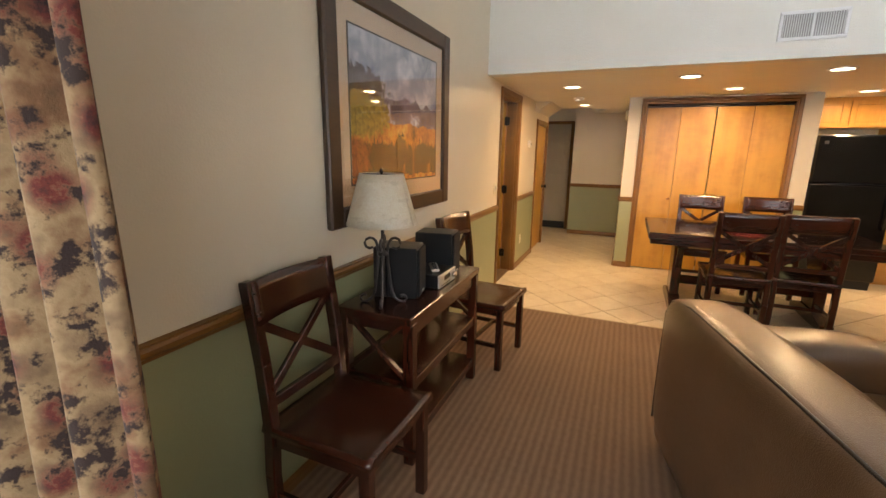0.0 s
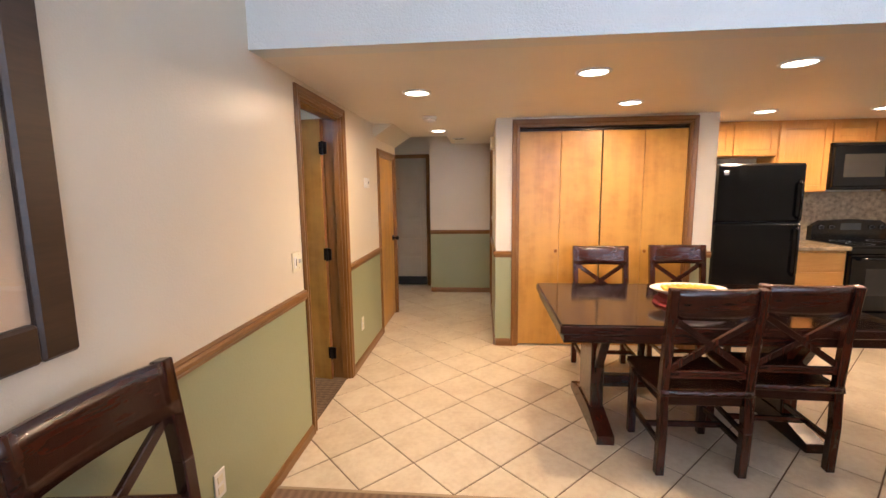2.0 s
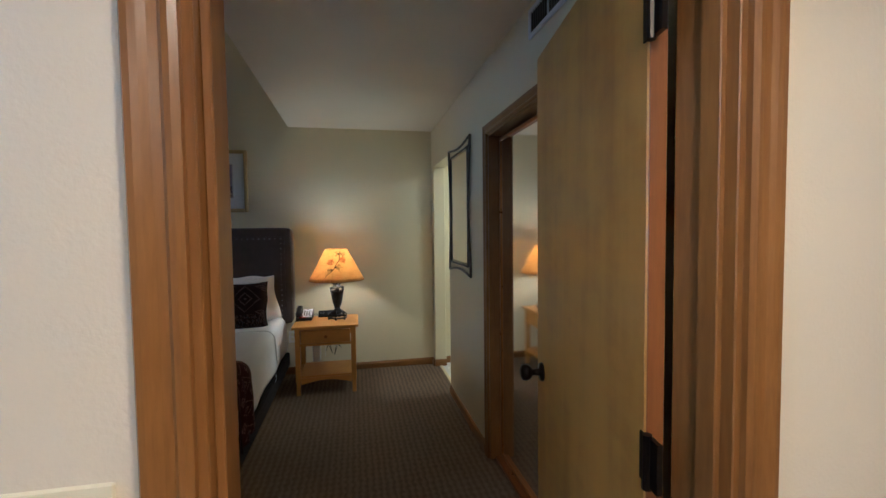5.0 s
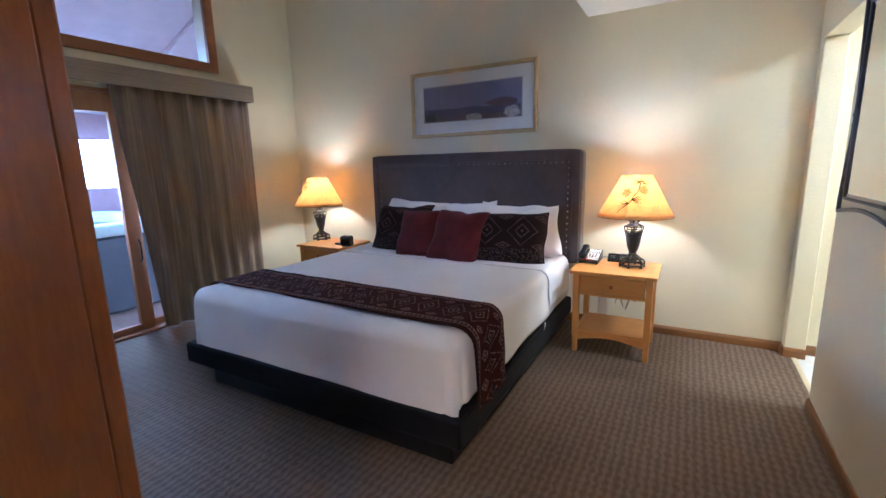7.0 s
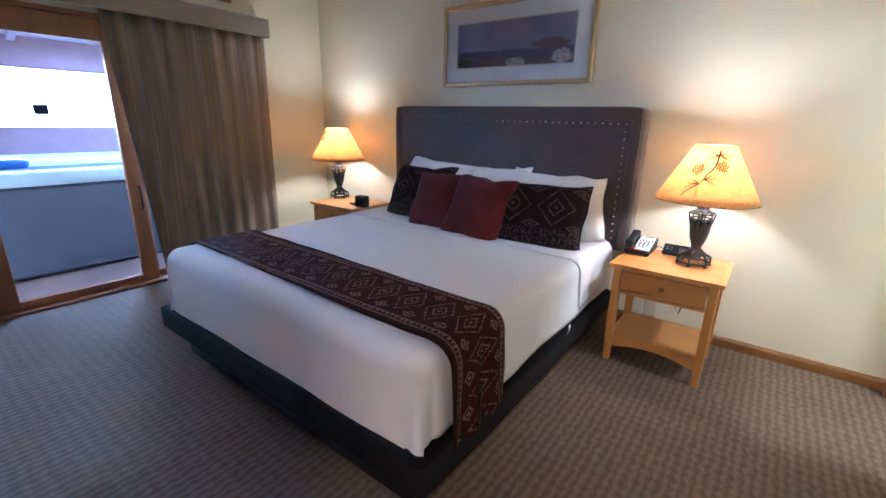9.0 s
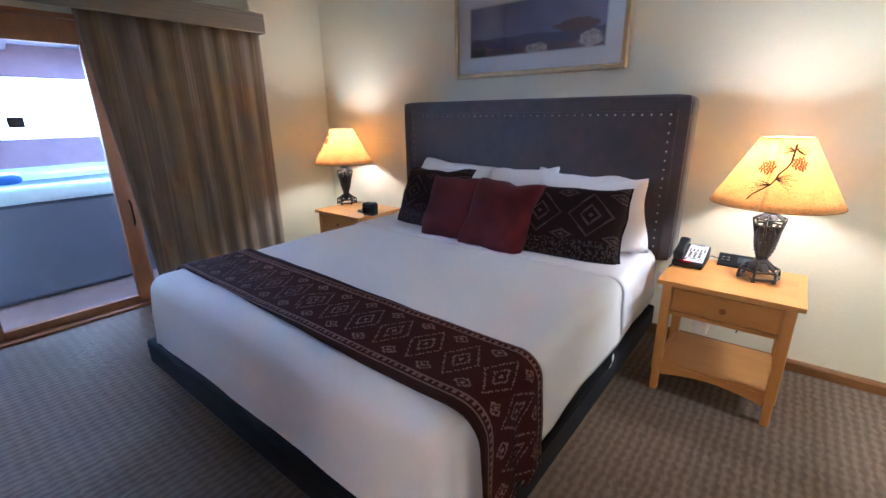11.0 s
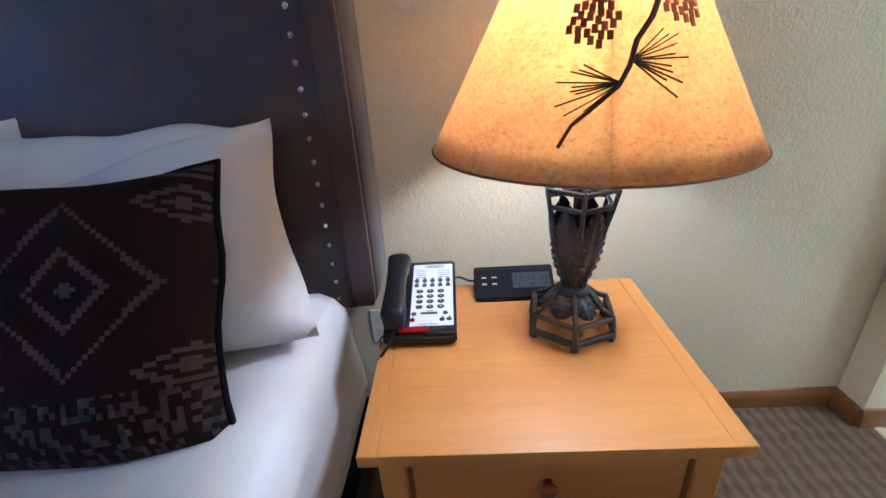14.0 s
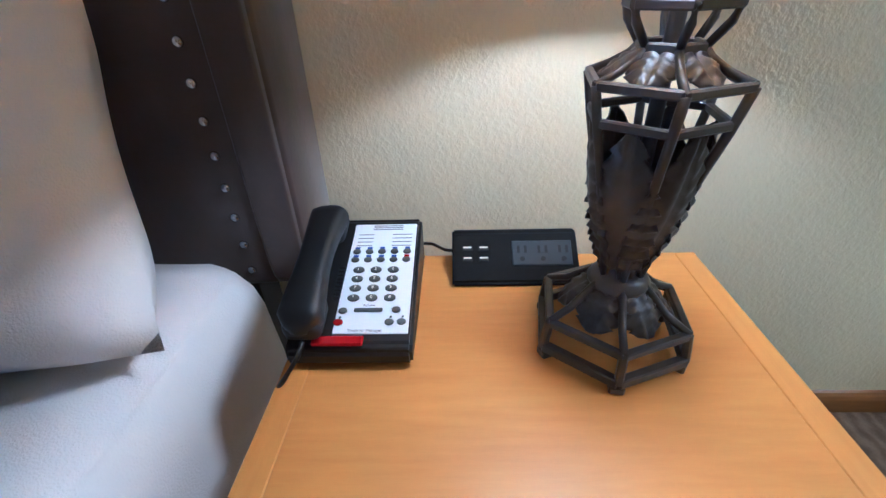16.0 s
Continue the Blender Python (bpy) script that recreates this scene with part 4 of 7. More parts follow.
def scroll_lamp():
    L = thing("table_lamp", pose(0.215, 2.945, CT), "wrought iron scroll table lamp with white paper shade", "table lamp")
    part("collar", lathe(bmesh.new(), [(0.012, 0.225), (0.024, 0.232), (0.024, 0.246), (0.012, 0.253)], 18), IRON, L, "", True)
    part("stem", tube(bmesh.new(), [(0, 0, 0.03), (0, 0, 0.2), (0, 0, 0.40)], 0.008), IRON, L, "", True)
    for k in range(4):
        a = math.pi / 2 * k + 0.4
        flat = [(0.092 + 0.017 * math.sin(q), 0.021 - 0.017 * math.cos(q)) for q in (3.9, 3.1, 2.2, 1.3, 0.5, 0.0)]
        flat += [(0.075, 0.008), (0.055, 0.022), (0.042, 0.05), (0.036, 0.09), (0.030, 0.14), (0.023, 0.19), (0.020, 0.24), (0.026, 0.28)]
        flat += [(0.058 - 0.030 * math.cos(q) * (1 - 0.05 * q), 0.285 + 0.030 * math.sin(q) * (1 - 0.05 * q)) for q in (0.4, 1.0, 1.6, 2.3, 3.0, 3.8, 4.6, 5.4)]
        part("scroll", tube(bmesh.new(), [(r * math.cos(a), r * math.sin(a), z) for r, z in flat], 0.0065, 8), IRON, L, "curled iron strap", True)
    part("shade", sheet(bmesh.new(), lambda u, v: ((0.163 - 0.064 * v) * math.cos(2 * math.pi * u), (0.163 - 0.064 * v) * math.sin(2 * math.pi * u), 0.378 + 0.228 * v), 48, 4, 0.002),
         SHADE_PAPER, L, "white mottled paper shade", True)
    part("harp", tube(bmesh.new(), [(0, 0, 0.39), (0.05, 0, 0.47), (0.05, 0, 0.55), (0, 0, 0.600), (-0.05, 0, 0.55), (-0.05, 0, 0.47), (0, 0, 0.39)], 0.003, 6), IRON, L)
    part("shade_ring", tube(bmesh.new(), [(-0.098, 0, 0.602), (0, 0, 0.602), (0.098, 0, 0.602)], 0.002, 6), IRON, L)
    part("finial", lathe(bmesh.new(), [(0.004, 0.602), (0.009, 0.612), (0.006, 0.626), (0.002, 0.63)], 12), BRONZE, L)
    return L


scroll_lamp()


def landscape(name, sky, far, mid, near, horizon, along=1, w=1.0, h=0.7, spots=()):
    """A printed landscape: clouds, ridges, a meadow and dark trees, by height."""
    n = Nodes(name, 0.5)
    y, z = n.axis(along), n.axis(2)
    cmb = n.n("CombineXYZ")
    n.put(y, cmb.inputs[0])
    n.put(z, cmb.inputs[1])
    v = cmb.outputs[0]
    line = n.n("CombineXYZ")
    n.put(y, line.inputs[0])
    cl = n.noise(v, 4.5 / w, 6, 0.6)
    c = n.ramp(cl, sky)

    def above(edge_scale, amp, level, soft=0.004):
        e = n.noise(line.outputs[0], edge_scale, 5, 0.55)
        lim = n.math("ADD", n.math("MULTIPLY", n.math("SUBTRACT", e, 0.5), amp), level)
        return n.ramp(n.math("ADD", n.math("MULTIPLY", n.math("SUBTRACT", lim, z), 1 / soft), 0.5), [(0.0, (0, 0, 0)), (1.0, (1, 1, 1))])
    rock = n.noise(v, 6 / w, 6, 0.6)
    c = n.mix(above(3.0 / w, 0.35 * h, horizon + 0.16 * h), c, n.ramp(rock, far))
    c = n.mix(above(5.0 / w, 0.12 * h, horizon), c, n.ramp(n.noise(v, 8 / w, 6, 0.65), mid))
    trees = n.math("MULTIPLY", above(30.0 / w, 0.40 * h, horizon - 0.14 * h), n.ramp(n.noise(line.outputs[0], 3.2 / w, 2), [(0.40, (0, 0, 0)), (0.46, (1, 1, 1))]))
    c = n.mix(trees, c, n.ramp(n.noise(v, 40 / w, 4), near))
    c = n.mix(above(8.0 / w, 0.1 * h, horizon - 0.36 * h), c, n.ramp(n.noise(v, 18 / w, 5), mid))
    for y0, z0, sy, sz, tone in spots:
        dy = n.math("DIVIDE", n.math("SUBTRACT", y, y0), sy)
        dz = n.math("DIVIDE", n.math("SUBTRACT", z, z0), sz)
        d = n.math("ADD", n.math("ADD", n.math("MULTIPLY", dy, dy), n.math("MULTIPLY", dz, dz)), n.math("MULTIPLY", n.math("SUBTRACT", n.noise(v, 24 / w, 4), 0.5), 2.2))
        c = n.mix(n.ramp(d, [(0.65, (1, 1, 1)), (1.0, (0, 0, 0))]), c, n.ramp(n.noise(v, 30 / w, 4), [(0.35, dim(tone, 0.5)), (0.65, tone)]))
    return n.color(c)


MATTAN = plain("tan_mat_board", srgb(0.80, 0.69, 0.57), 0.85, vary=0.04)
PRINT_BIG = landscape("autumn_valley_print", [(0.3, srgb(0.42, 0.47, 0.60)), (0.48, srgb(0.62, 0.64, 0.70)), (0.66, srgb(0.88, 0.86, 0.87))],
                      [(0.3, srgb(0.24, 0.19, 0.24)), (0.52, srgb(0.42, 0.35, 0.41)), (0.66, srgb(0.82, 0.80, 0.85))],
                      [(0.3, srgb(0.24, 0.12, 0.06)), (0.5, srgb(0.74, 0.43, 0.15)), (0.7, srgb(0.80, 0.64, 0.28))],
                      [(0.3, srgb(0.09, 0.08, 0.05)), (0.7, srgb(0.26, 0.20, 0.10))], 1.60, 1, 0.8, 0.78,
                      ((3.02, 1.76, 0.34, 0.10, srgb(0.30, 0.24, 0.24)), (3.08, 1.63, 0.33, 0.12, srgb(0.66, 0.54, 0.20)), (3.06, 1.42, 0.14, 0.10, srgb(0.66, 0.34, 0.14)),
                       (3.30, 1.42, 0.16, 0.07, srgb(0.17, 0.13, 0.10)), (3.50, 1.45, 0.07, 0.11, srgb(0.15, 0.14, 0.09)), (3.82, 1.44, 0.14, 0.07, srgb(0.27, 0.22, 0.12))))
PRINT_BED = landscape("canyon_print", [(0.3, srgb(0.42, 0.42, 0.56)), (0.6, srgb(0.55, 0.52, 0.62))],
                      [(0.3, srgb(0.24, 0.24, 0.38)), (0.55, srgb(0.36, 0.31, 0.42)), (0.75, srgb(0.47, 0.33, 0.36))],
                      [(0.3, srgb(0.26, 0.22, 0.30)), (0.6, srgb(0.44, 0.32, 0.34)), (0.8, srgb(0.72, 0.62, 0.58))],
                      [(0.3, srgb(0.10, 0.12, 0.12)), (0.7, srgb(0.28, 0.28, 0.25))], 1.80, 1, 0.8, 0.42,
                      ((4.57, 1.885, 0.15, 0.04, srgb(0.46, 0.33, 0.37)), (4.30, 1.775, 0.10, 0.035, srgb(0.80, 0.74, 0.70)), (4.66, 1.80, 0.08, 0.05, srgb(0.84, 0.78, 0.74)), (3.86, 1.79, 0.06, 0.05, srgb(0.24, 0.27, 0.24))))


def picture(name, x, y0, y1, z0, z1, fw, mw, depth, frame_mat, mat_mat, print_mat, label, sheen):
    p = thing(name, Matrix(), label, "picture")
    for nm, a0, a1, b0, b1 in (("frame_side", y0, y0 + fw, z0, z1), ("frame_side", y1 - fw, y1, z0, z1),
                               ("frame_rail", y0 + fw, y1 - fw, z0, z0 + fw), ("frame_rail", y0 + fw, y1 - fw, z1 - fw, z1)):
        part(nm, box(x, x + depth, a0, a1, b0, b1, 0.008), frame_mat, p)
    part("mat", box(x, x + depth * 0.35, y0 + fw, y1 - fw, z0 + fw, z1 - fw, 0), mat_mat, p, "wide mat board")
    part("print", box(x, x + depth * 0.35 + 0.002, y0 + fw + mw, y1 - fw - mw, z0 + fw + mw, z1 - fw - mw, 0), print_mat, p, "printed mountain landscape")
    lip = bmesh.new()
    for a0, a1, b0, b1 in ((y0 + fw + mw - 0.008, y1 - fw - mw + 0.008, z0 + fw + mw - 0.008, z0 + fw + mw), (y0 + fw + mw - 0.008, y1 - fw - mw + 0.008, z1 - fw - mw, z1 - fw - mw + 0.008),
                           (y0 + fw + mw - 0.008, y0 + fw + mw, z0 + fw + mw, z1 - fw - mw), (y1 - fw - mw, y1 - fw - mw + 0.008, z0 + fw + mw, z1 - fw - mw)):
        cbox(lip, x, x + depth * 0.35 + 0.003, a0, a1, b0, b1, 0)
    part("mat_bevel", lip, sheen, p, "thin inner mat edge")
    g = part("glazing", box(x + depth * 0.55, x + depth * 0.55 + 0.002, y0 + fw, y1 - fw, z0 + fw, z1 - fw, 0), GLAZING, p, "picture glass")
    g.visible_shadow = False
    return p


picture("framed_landscape", 0.001, 2.815, 4.185, 1.10, 2.205, 0.095, 0.10, 0.035, FRAME_DARK, MATTAN, PRINT_BIG, "large autumn mountain landscape in a dark wood frame",
        plain("dark_mat_edge", srgb(0.25, 0.22, 0.2), 0.6))


SEAM = leather("dark_leather_piping", srgb(0.16, 0.10, 0.07))


def sofa_piece(name, m, width, label, cushions, back=0.12, inset=0.0):
    """Faces +x; its back runs along y at x = 0. Height 0.86."""
    s = thing(name, m, label, "sofa")
    w = width
    bm = bmesh.new()
    puff(bm, 0.02, 0.92, 0.02, w - 0.02, 0.05, 0.36, 0.12)
    part("base", bm, LEATHER, s, "", True)
    bm = bmesh.new()
    puff(bm, inset, 0.27 + inset, inset, w - inset, 0.06, 0.83 + 0.6 * inset, 0.30, 26)
    part("back_frame", bm, LEATHER, s, "padded leather back", True)
    if not inset:
        part("back_seam", tube(bmesh.new(), [(0.035, w - 0.02, 0.12), (0.035, w - 0.02, 0.5), (0.035, w - 0.032, 0.70), (0.035, w - 0.1, 0.778), (0.035, w - 0.3, 0.816), (0.035, w / 2, 0.822), (0.035, 0.3, 0.816), (0.035, 0.1, 0.778)], 0.006, 8), SEAM, s, "raised leather seam", True)
    for y0, y1 in ((0.0, 0.25), (w - 0.25, w)):
        arm = bmesh.new()
        puff(arm, back, 0.97, y0 + 0.03, y1 - 0.03, 0.06, 0.58, 0.2)
        puff(arm, back - 0.03, 0.99, y0 - 0.03, y1 + 0.04, 0.42, 0.67, 0.55)
        part("arm", arm, LEATHER, s, "rolled leather arm", True)
    iw = (w - 0.5) / cushions
    for i in range(cushions):
        y0 = 0.25 + i * iw
        c = bmesh.new()
        puff(c, 0.24, 0.95, y0 + 0.004, y0 + iw - 0.004, 0.33, 0.50, 0.28, sag=0.0)
        part("seat_cushion", c, LEATHER, s, "", True)
        c = bmesh.new()
        puff(c, 0.16, 0.38, y0 + 0.006, y0 + iw - 0.006, 0.46, 0.76, 0.4)
        part("back_cushion", c, LEATHER, s, "", True)
    for sx in (0.1, 0.85):
        for sy in (0.1, w - 0.1):
            part("foot", box(sx - 0.03, sx + 0.03, sy - 0.03, sy + 0.03, 0, 0.07, 0.004), DARKWOOD["z"], s)
    return s


_sofa_m = Matrix.Translation((1.43, 3.53, 0.010)) @ Matrix.Rotation(radians(13), 4, "Z") @ Matrix.Translation((0, -1.95, 0))
sofa_piece("leather_sofa", _sofa_m, 1.95, "brown leather two-seat sofa with rolled arms", 2)
sofa_piece("leather_armchair", pose(2.79, 4.44, 0.010, 0, 0, -50), 1.02, "brown leather armchair with fat rolled arms", 1, -0.02, 0.07)


def pillow_mesh(w, h, t, n=18, wob=0.0, seed=0, edge=0.0):
    """A stuffed pillow, w along x, h along y, with pulled-out corners."""
    bm = bmesh.new()
    rnd = random.Random(seed)
    k = [rnd.uniform(-1, 1) for _ in range(6)]

    def side(sgn):
        def f(u, v):
            a, b = 2 * u - 1, 2 * v - 1
            prof = max(0.0, (1 - a ** 4)) ** 0.55 * max(0.0, (1 - b ** 4)) ** 0.55
            pull = 1 - 0.055 * (1 - a * a) * abs(b) ** 3 - 0.0
            pull2 = 1 - 0.055 * (1 - b * b) * abs(a) ** 3
            bumpz = wob * (k[0] * math.sin(3 * a + 2 * k[1]) * math.cos(2.5 * b + k[2]) + 0.5 * k[3] * math.sin(6 * b + k[4] * 3 + 2 * a))
            ex = 0.5 * wob * (k[5] * math.sin(4.5 * b + k[1]) + 0.6 * k[2] * math.sin(9 * b + k[0])) * abs(a) ** 3
            ey = 0.6 * wob * (k[4] * math.sin(4 * a + k[3]) + 0.6 * k[1] * math.sin(8 * a + k[5])) * abs(b) ** 3
            return a * w / 2 * pull2 + ex, b * h / 2 * pull + ey, sgn * (t / 2) * prof + bumpz * prof
        return f
    if edge:
        k4 = 12
        ring = [(i / k4, 0) for i in range(k4)] + [(1, i / k4) for i in range(k4)] + [(1 - i / k4, 1) for i in range(k4)] + [(0, 1 - i / k4) for i in range(k4 + 1)]
        return tube(bm, [side(1)(u, v) for u, v in ring], edge, 6)
    sheet(bm, side(1), n, n)
    sheet(bm, side(-1), n, n)
    bmesh.ops.remove_doubles(bm, verts=bm.verts[:], dist=1e-5)
    return bm


solid("throw_pillow", pillow_mesh(0.44, 0.44, 0.16, wob=0.01), LEATHER, "brown cushion resting on the leather sofa", "pillow", "", True,
      _sofa_m @ pose(0.60, 0.80, 0.70, 70, 0, 100))


# doors
def knob(parent, m, material=BRONZE):
    k = part("door_handle", lathe(bmesh.new(), [(0.032, 0), (0.030, 0.008), (0.012, 0.012), (0.011, 0.035), (0.022, 0.042), (0.028, 0.055), (0.026, 0.068), (0.012, 0.075)], 24, m),
             material, parent, "dark bronze round knob", True)
    return k


def hinge(parent, x, y, z, m=None):
    bm = cbox(bmesh.new(), x - 0.018, x + 0.018, y - 0.006, y + 0.004, z - 0.045, z + 0.045, 0.002)
    lathe(bm, [(0.008, z - 0.052), (0.008, z + 0.052)], 10, pose(x, y - 0.008, 0))
    return part("hinge", bm, BRONZE, parent, "black door hinge")


# the bedroom door stands open against the closet
_d = thing("door_1", pose(-0.138, 6.402, 0.012, 0, 0, 171), "open honey birch flush door with a bronze knob", "door", kind="structure")
part("leaf", box(0.0, 0.745, -0.018, 0.018, 0, 2.0, 0.003), BIRCH, _d, "plain birch door leaf")
part("leaf_edge", box(-0.003, 0.0, -0.016, 0.016, 0, 2.0, 0.001), BIRCH_DARK, _d, "reddish door edge")
knob(_d, pose(0.685, 0.018, 0.93, -90))
knob(_d, pose(0.685, -0.018, 0.93, 90))
part("latch_plate", box(0.745, 0.747, -0.012, 0.012, 0.90, 0.96, 0.0005), BRONZE, _d)
for _z in (0.22, 1.0, 1.79):
    part("hinge", cbox(lathe(bmesh.new(), [(0.009, _z - 0.05), (0.009, _z + 0.05)], 10, pose(-0.016, 0.022, 0)), -0.048, 0.014, 0.010, 0.021, _z - 0.045, _z + 0.045, 0.001), BRONZE, _d, "black door hinge")

_d = thing("door_2", pose(-0.03, D2[0] + 0.02, 0.012), "closed honey birch closet door in the hall", "door", kind="structure")
part("leaf", box(-0.02, 0.02, 0.0, D2[1] - D2[0] - 0.04, 0, 1.815, 0.003), BIRCH, _d)
knob(_d, pose(0.02, 0.655, 0.92, 0, 90, 0))
for _z in (0.2, 1.6):
    part("hinge", box(0.018, 0.034, -0.012, 0.014, _z - 0.045, _z + 0.045, 0.003), BRONZE, _d, "black door hinge")

_cd = thing("closet_doors", pose(CL[0] + 0.018, 7.29, 0.015), "four-panel honey birch bifold closet doors", "closet door", kind="structure")
_w = (CL[1] - CL[0] - 0.036) / 4
for _i in range(4):
    _x0 = _i * _w + (0.006 if _i == 2 else 0.0015)
    _x1 = (_i + 1) * _w - (0.006 if _i == 1 else 0.0015)
    _pl = part("bifold_panel", box(_x0, _x1, -0.014, 0.016, 0, 1.98, 0.002), BIRCH, _cd)
for _x in (_w - 0.03, 3 * _w + 0.03):
    part("knob", lathe(bmesh.new(), [(0.008, 0), (0.008, 0.012), (0.016, 0.018), (0.015, 0.028), (0.006, 0.031)], 16, pose(_x, -0.014, 0.90, 90)), BRASS, _cd, "small round brass knob", True)
part("track", box(0, 4 * _w, -0.012, 0.014, 1.983, 2.0, 0), BRONZE, _cd, "dark overhead track")

_ed = thing("door_3", pose(-0.66, 9.88, 0.01), "taupe embossed panel entry door with black sweep", "door", kind="structure")
part("leaf", box(0, 0.84, 0, 0.045, 0, 1.94, 0.003), GREY_DOOR, _ed)
for _r_ in range(6):
    for _c_ in range(2):
        part("raised_panel", box(0.08 + 0.37 * _c_, 0.39 + 0.37 * _c_, -0.007, 0.001, 0.20 + 0.29 * _r_, 0.44 + 0.29 * _r_, 0.006), GREY_DOOR, _ed)
part("sweep", box(0, 0.84, -0.012, -0.002, 0.0, 0.13, 0.003), BLACK_PLASTIC, _ed, "black rubber door sweep")
part("peephole", lathe(bmesh.new(), [(0.01, 0), (0.008, 0.006)], 16, pose(0.42, -0.001, 1.5, 90)), BRASS, _ed)
# unseen panel added to seal the opening behind the entry door
solid("door_closure_outside", box(-0.75, 0.25, 9.93, 9.96, 0, 2.0, 0), GREY_DOOR, "unseen taupe panel closing the opening behind the entry door", "wall")


# kitchen
def panel_door(parent, x0, x1, z0, z1, y, knobside=None, name="door"):
    """A framed cabinet door with a raised field, its face toward -y."""
    fr = 0.055
    bm = bmesh.new()
    for a0, a1, b0, b1 in ((x0, x0 + fr, z0, z1), (x1 - fr, x1, z0, z1)):
        cbox(bm, a0, a1, y - 0.02, y, b0, b1)
    for b0, b1 in ((z0, z0 + fr), (z1 - fr, z1)):
        cbox(bm, x0 + fr, x1 - fr, y - 0.02, y, b0, b1)
    d = part(name, bm, CABINET["z"], parent)
    part("field", box(x0 + fr, x1 - fr, y - 0.014, y - 0.004, z0 + fr, z1 - fr, 0.008), CABINET["z"], d)
    return d


def upper(x0, x1, z0, doors, label):
    c = thing("wall_cabinet", Matrix(), label, "cabinet", "kitchen wall cabinets")
    part("body", box(x0 + 0.001, x1 - 0.001, 7.87, 8.179, z0, CEIL - 0.001, 0.002), CABINET["x"], c)
    w = (x1 - x0) / doors
    for i in range(doors):
        panel_door(c, x0 + i * w + 0.012, x0 + (i + 1) * w - 0.012, z0 + 0.012, CEIL - 0.03, 7.869)
    return c


upper(3.09, 3.94, 1.775, 2, "maple wall cabinet above the refrigerator")
upper(3.94, 4.43, 1.42, 1, "tall maple wall cabinet beside the microwave")
upper(4.43, 5.19, 1.895, 2, "short maple cabinet above the microwave")
upper(5.19, 5.63, 1.42, 1, "maple wall cabinet above the counter")
upper(5.63, 6.29, 1.42, 2, "maple wall cabinet near the kitchen corner")


def lower(x0, x1, kind, label):
    c = thing("base_cabinet", Matrix(), label, "cabinet", "kitchen base cabinets")
    part("body", box(x0 + 0.001, x1 - 0.001, 7.62, 8.179, 0.09, 0.872, 0.002), CABINET["x"], c)
    part("toe_kick", box(x0 + 0.001, x1 - 0.001, 7.69, 7.71, 0.0, 0.09, 0), CABINET["x"], c)
    if kind == "drawers":
        for z0, z1 in ((0.12, 0.42), (0.44, 0.66), (0.68, 0.85)):
            part("drawer", box(x0 + 0.02, x1 - 0.02, 7.599, 7.619, z0, z1, 0.006), CABINET["x"], c)
    else:
        n = max(1, round((x1 - x0) / 0.45))
        w = (x1 - x0) / n
        for i in range(n):
            part("drawer", box(x0 + i * w + 0.015, x0 + (i + 1) * w - 0.015, 7.599, 7.619, 0.70, 0.85, 0.006), CABINET["x"], c)
            panel_door(c, x0 + i * w + 0.015, x0 + (i + 1) * w - 0.015, 0.12, 0.68, 7.619)
    return c


lower(3.90, 4.495, "drawers", "maple base cabinet with three drawers beside the range")
lower(5.265, 6.29, "doors", "maple base cabinet with drawers and doors")
for _x0, _x1 in ((3.89, 4.497), (5.263, 6.298)):
    solid("countertop", box(_x0, _x1, 7.56, 8.178, 0.873, 0.91, 0.006), GRANITE, "beige speckled granite countertop", "countertop", "")
solid("backsplash", box(3.89, 6.298, 8.165, 8.179, 0.911, 1.419, 0), GRANITE, "beige stone backsplash behind the counter", "backsplash")

_f = thing("refrigerator", pose(3.10, 7.30, 0), "black top-freezer refrigerator beside the closet wall", "refrigerator")
part("body", box(0, 0.74, 0.055, 0.80, 0.04, 1.685, 0.006), BLACK_GLOSS, _f)
part("freezer_door", box(0.0, 0.74, -0.02, 0.05, 1.17, 1.68, 0.014), BLACK_GLOSS, _f)
part("fridge_door", box(0.0, 0.74, -0.02, 0.05, 0.10, 1.16, 0.014), BLACK_GLOSS, _f)
part("freezer_handle", tube(bmesh.new(), [(0.69, -0.02, 1.20), (0.69, -0.06, 1.23), (0.69, -0.06, 1.50), (0.69, -0.02, 1.53)], 0.012), BLACK_GLOSS, _f, "", True)
part("fridge_handle", tube(bmesh.new(), [(0.69, -0.02, 1.13), (0.69, -0.06, 1.10), (0.69, -0.06, 0.72), (0.69, -0.02, 0.69)], 0.012), BLACK_GLOSS, _f, "", True)
part("badge", box(0.06, 0.10, -0.023, -0.02, 1.585, 1.62, 0.001), CHROME, _f, "small chrome badge")
part("kick_plate", box(0.02, 0.72, 0.02, 0.05, 0.0, 0.095, 0.003), BLACK_PLASTIC, _f)
for _z in (1.165,):
    part("door_seal", box(0.01, 0.73, 0.0, 0.05, 1.16, 1.17, 0), GRILLE, _f)

_s = thing("kitchen_range", pose(4.50, 7.57, 0), "black electric range with a glass oven door", "range")
part("body", box(0, 0.762, 0.045, 0.60, 0.03, 0.90, 0.004), BLACK_GLOSS, _s)
part("cooktop", box(-0.004, 0.766, 0.0, 0.60, 0.90, 0.918, 0.005), BLACK_GLASS, _s, "black glass cooktop")
_od = part("oven_door", box(0.004, 0.758, 0.0, 0.044, 0.29, 0.83, 0.008), BLACK_GLOSS, _s)
part("oven_window", box(0.14, 0.62, -0.003, 0.001, 0.44, 0.70, 0.002), plain("oven_window_glass", srgb(0.20, 0.19, 0.18), 0.05, vary=0.1), _od, "dark oven window")
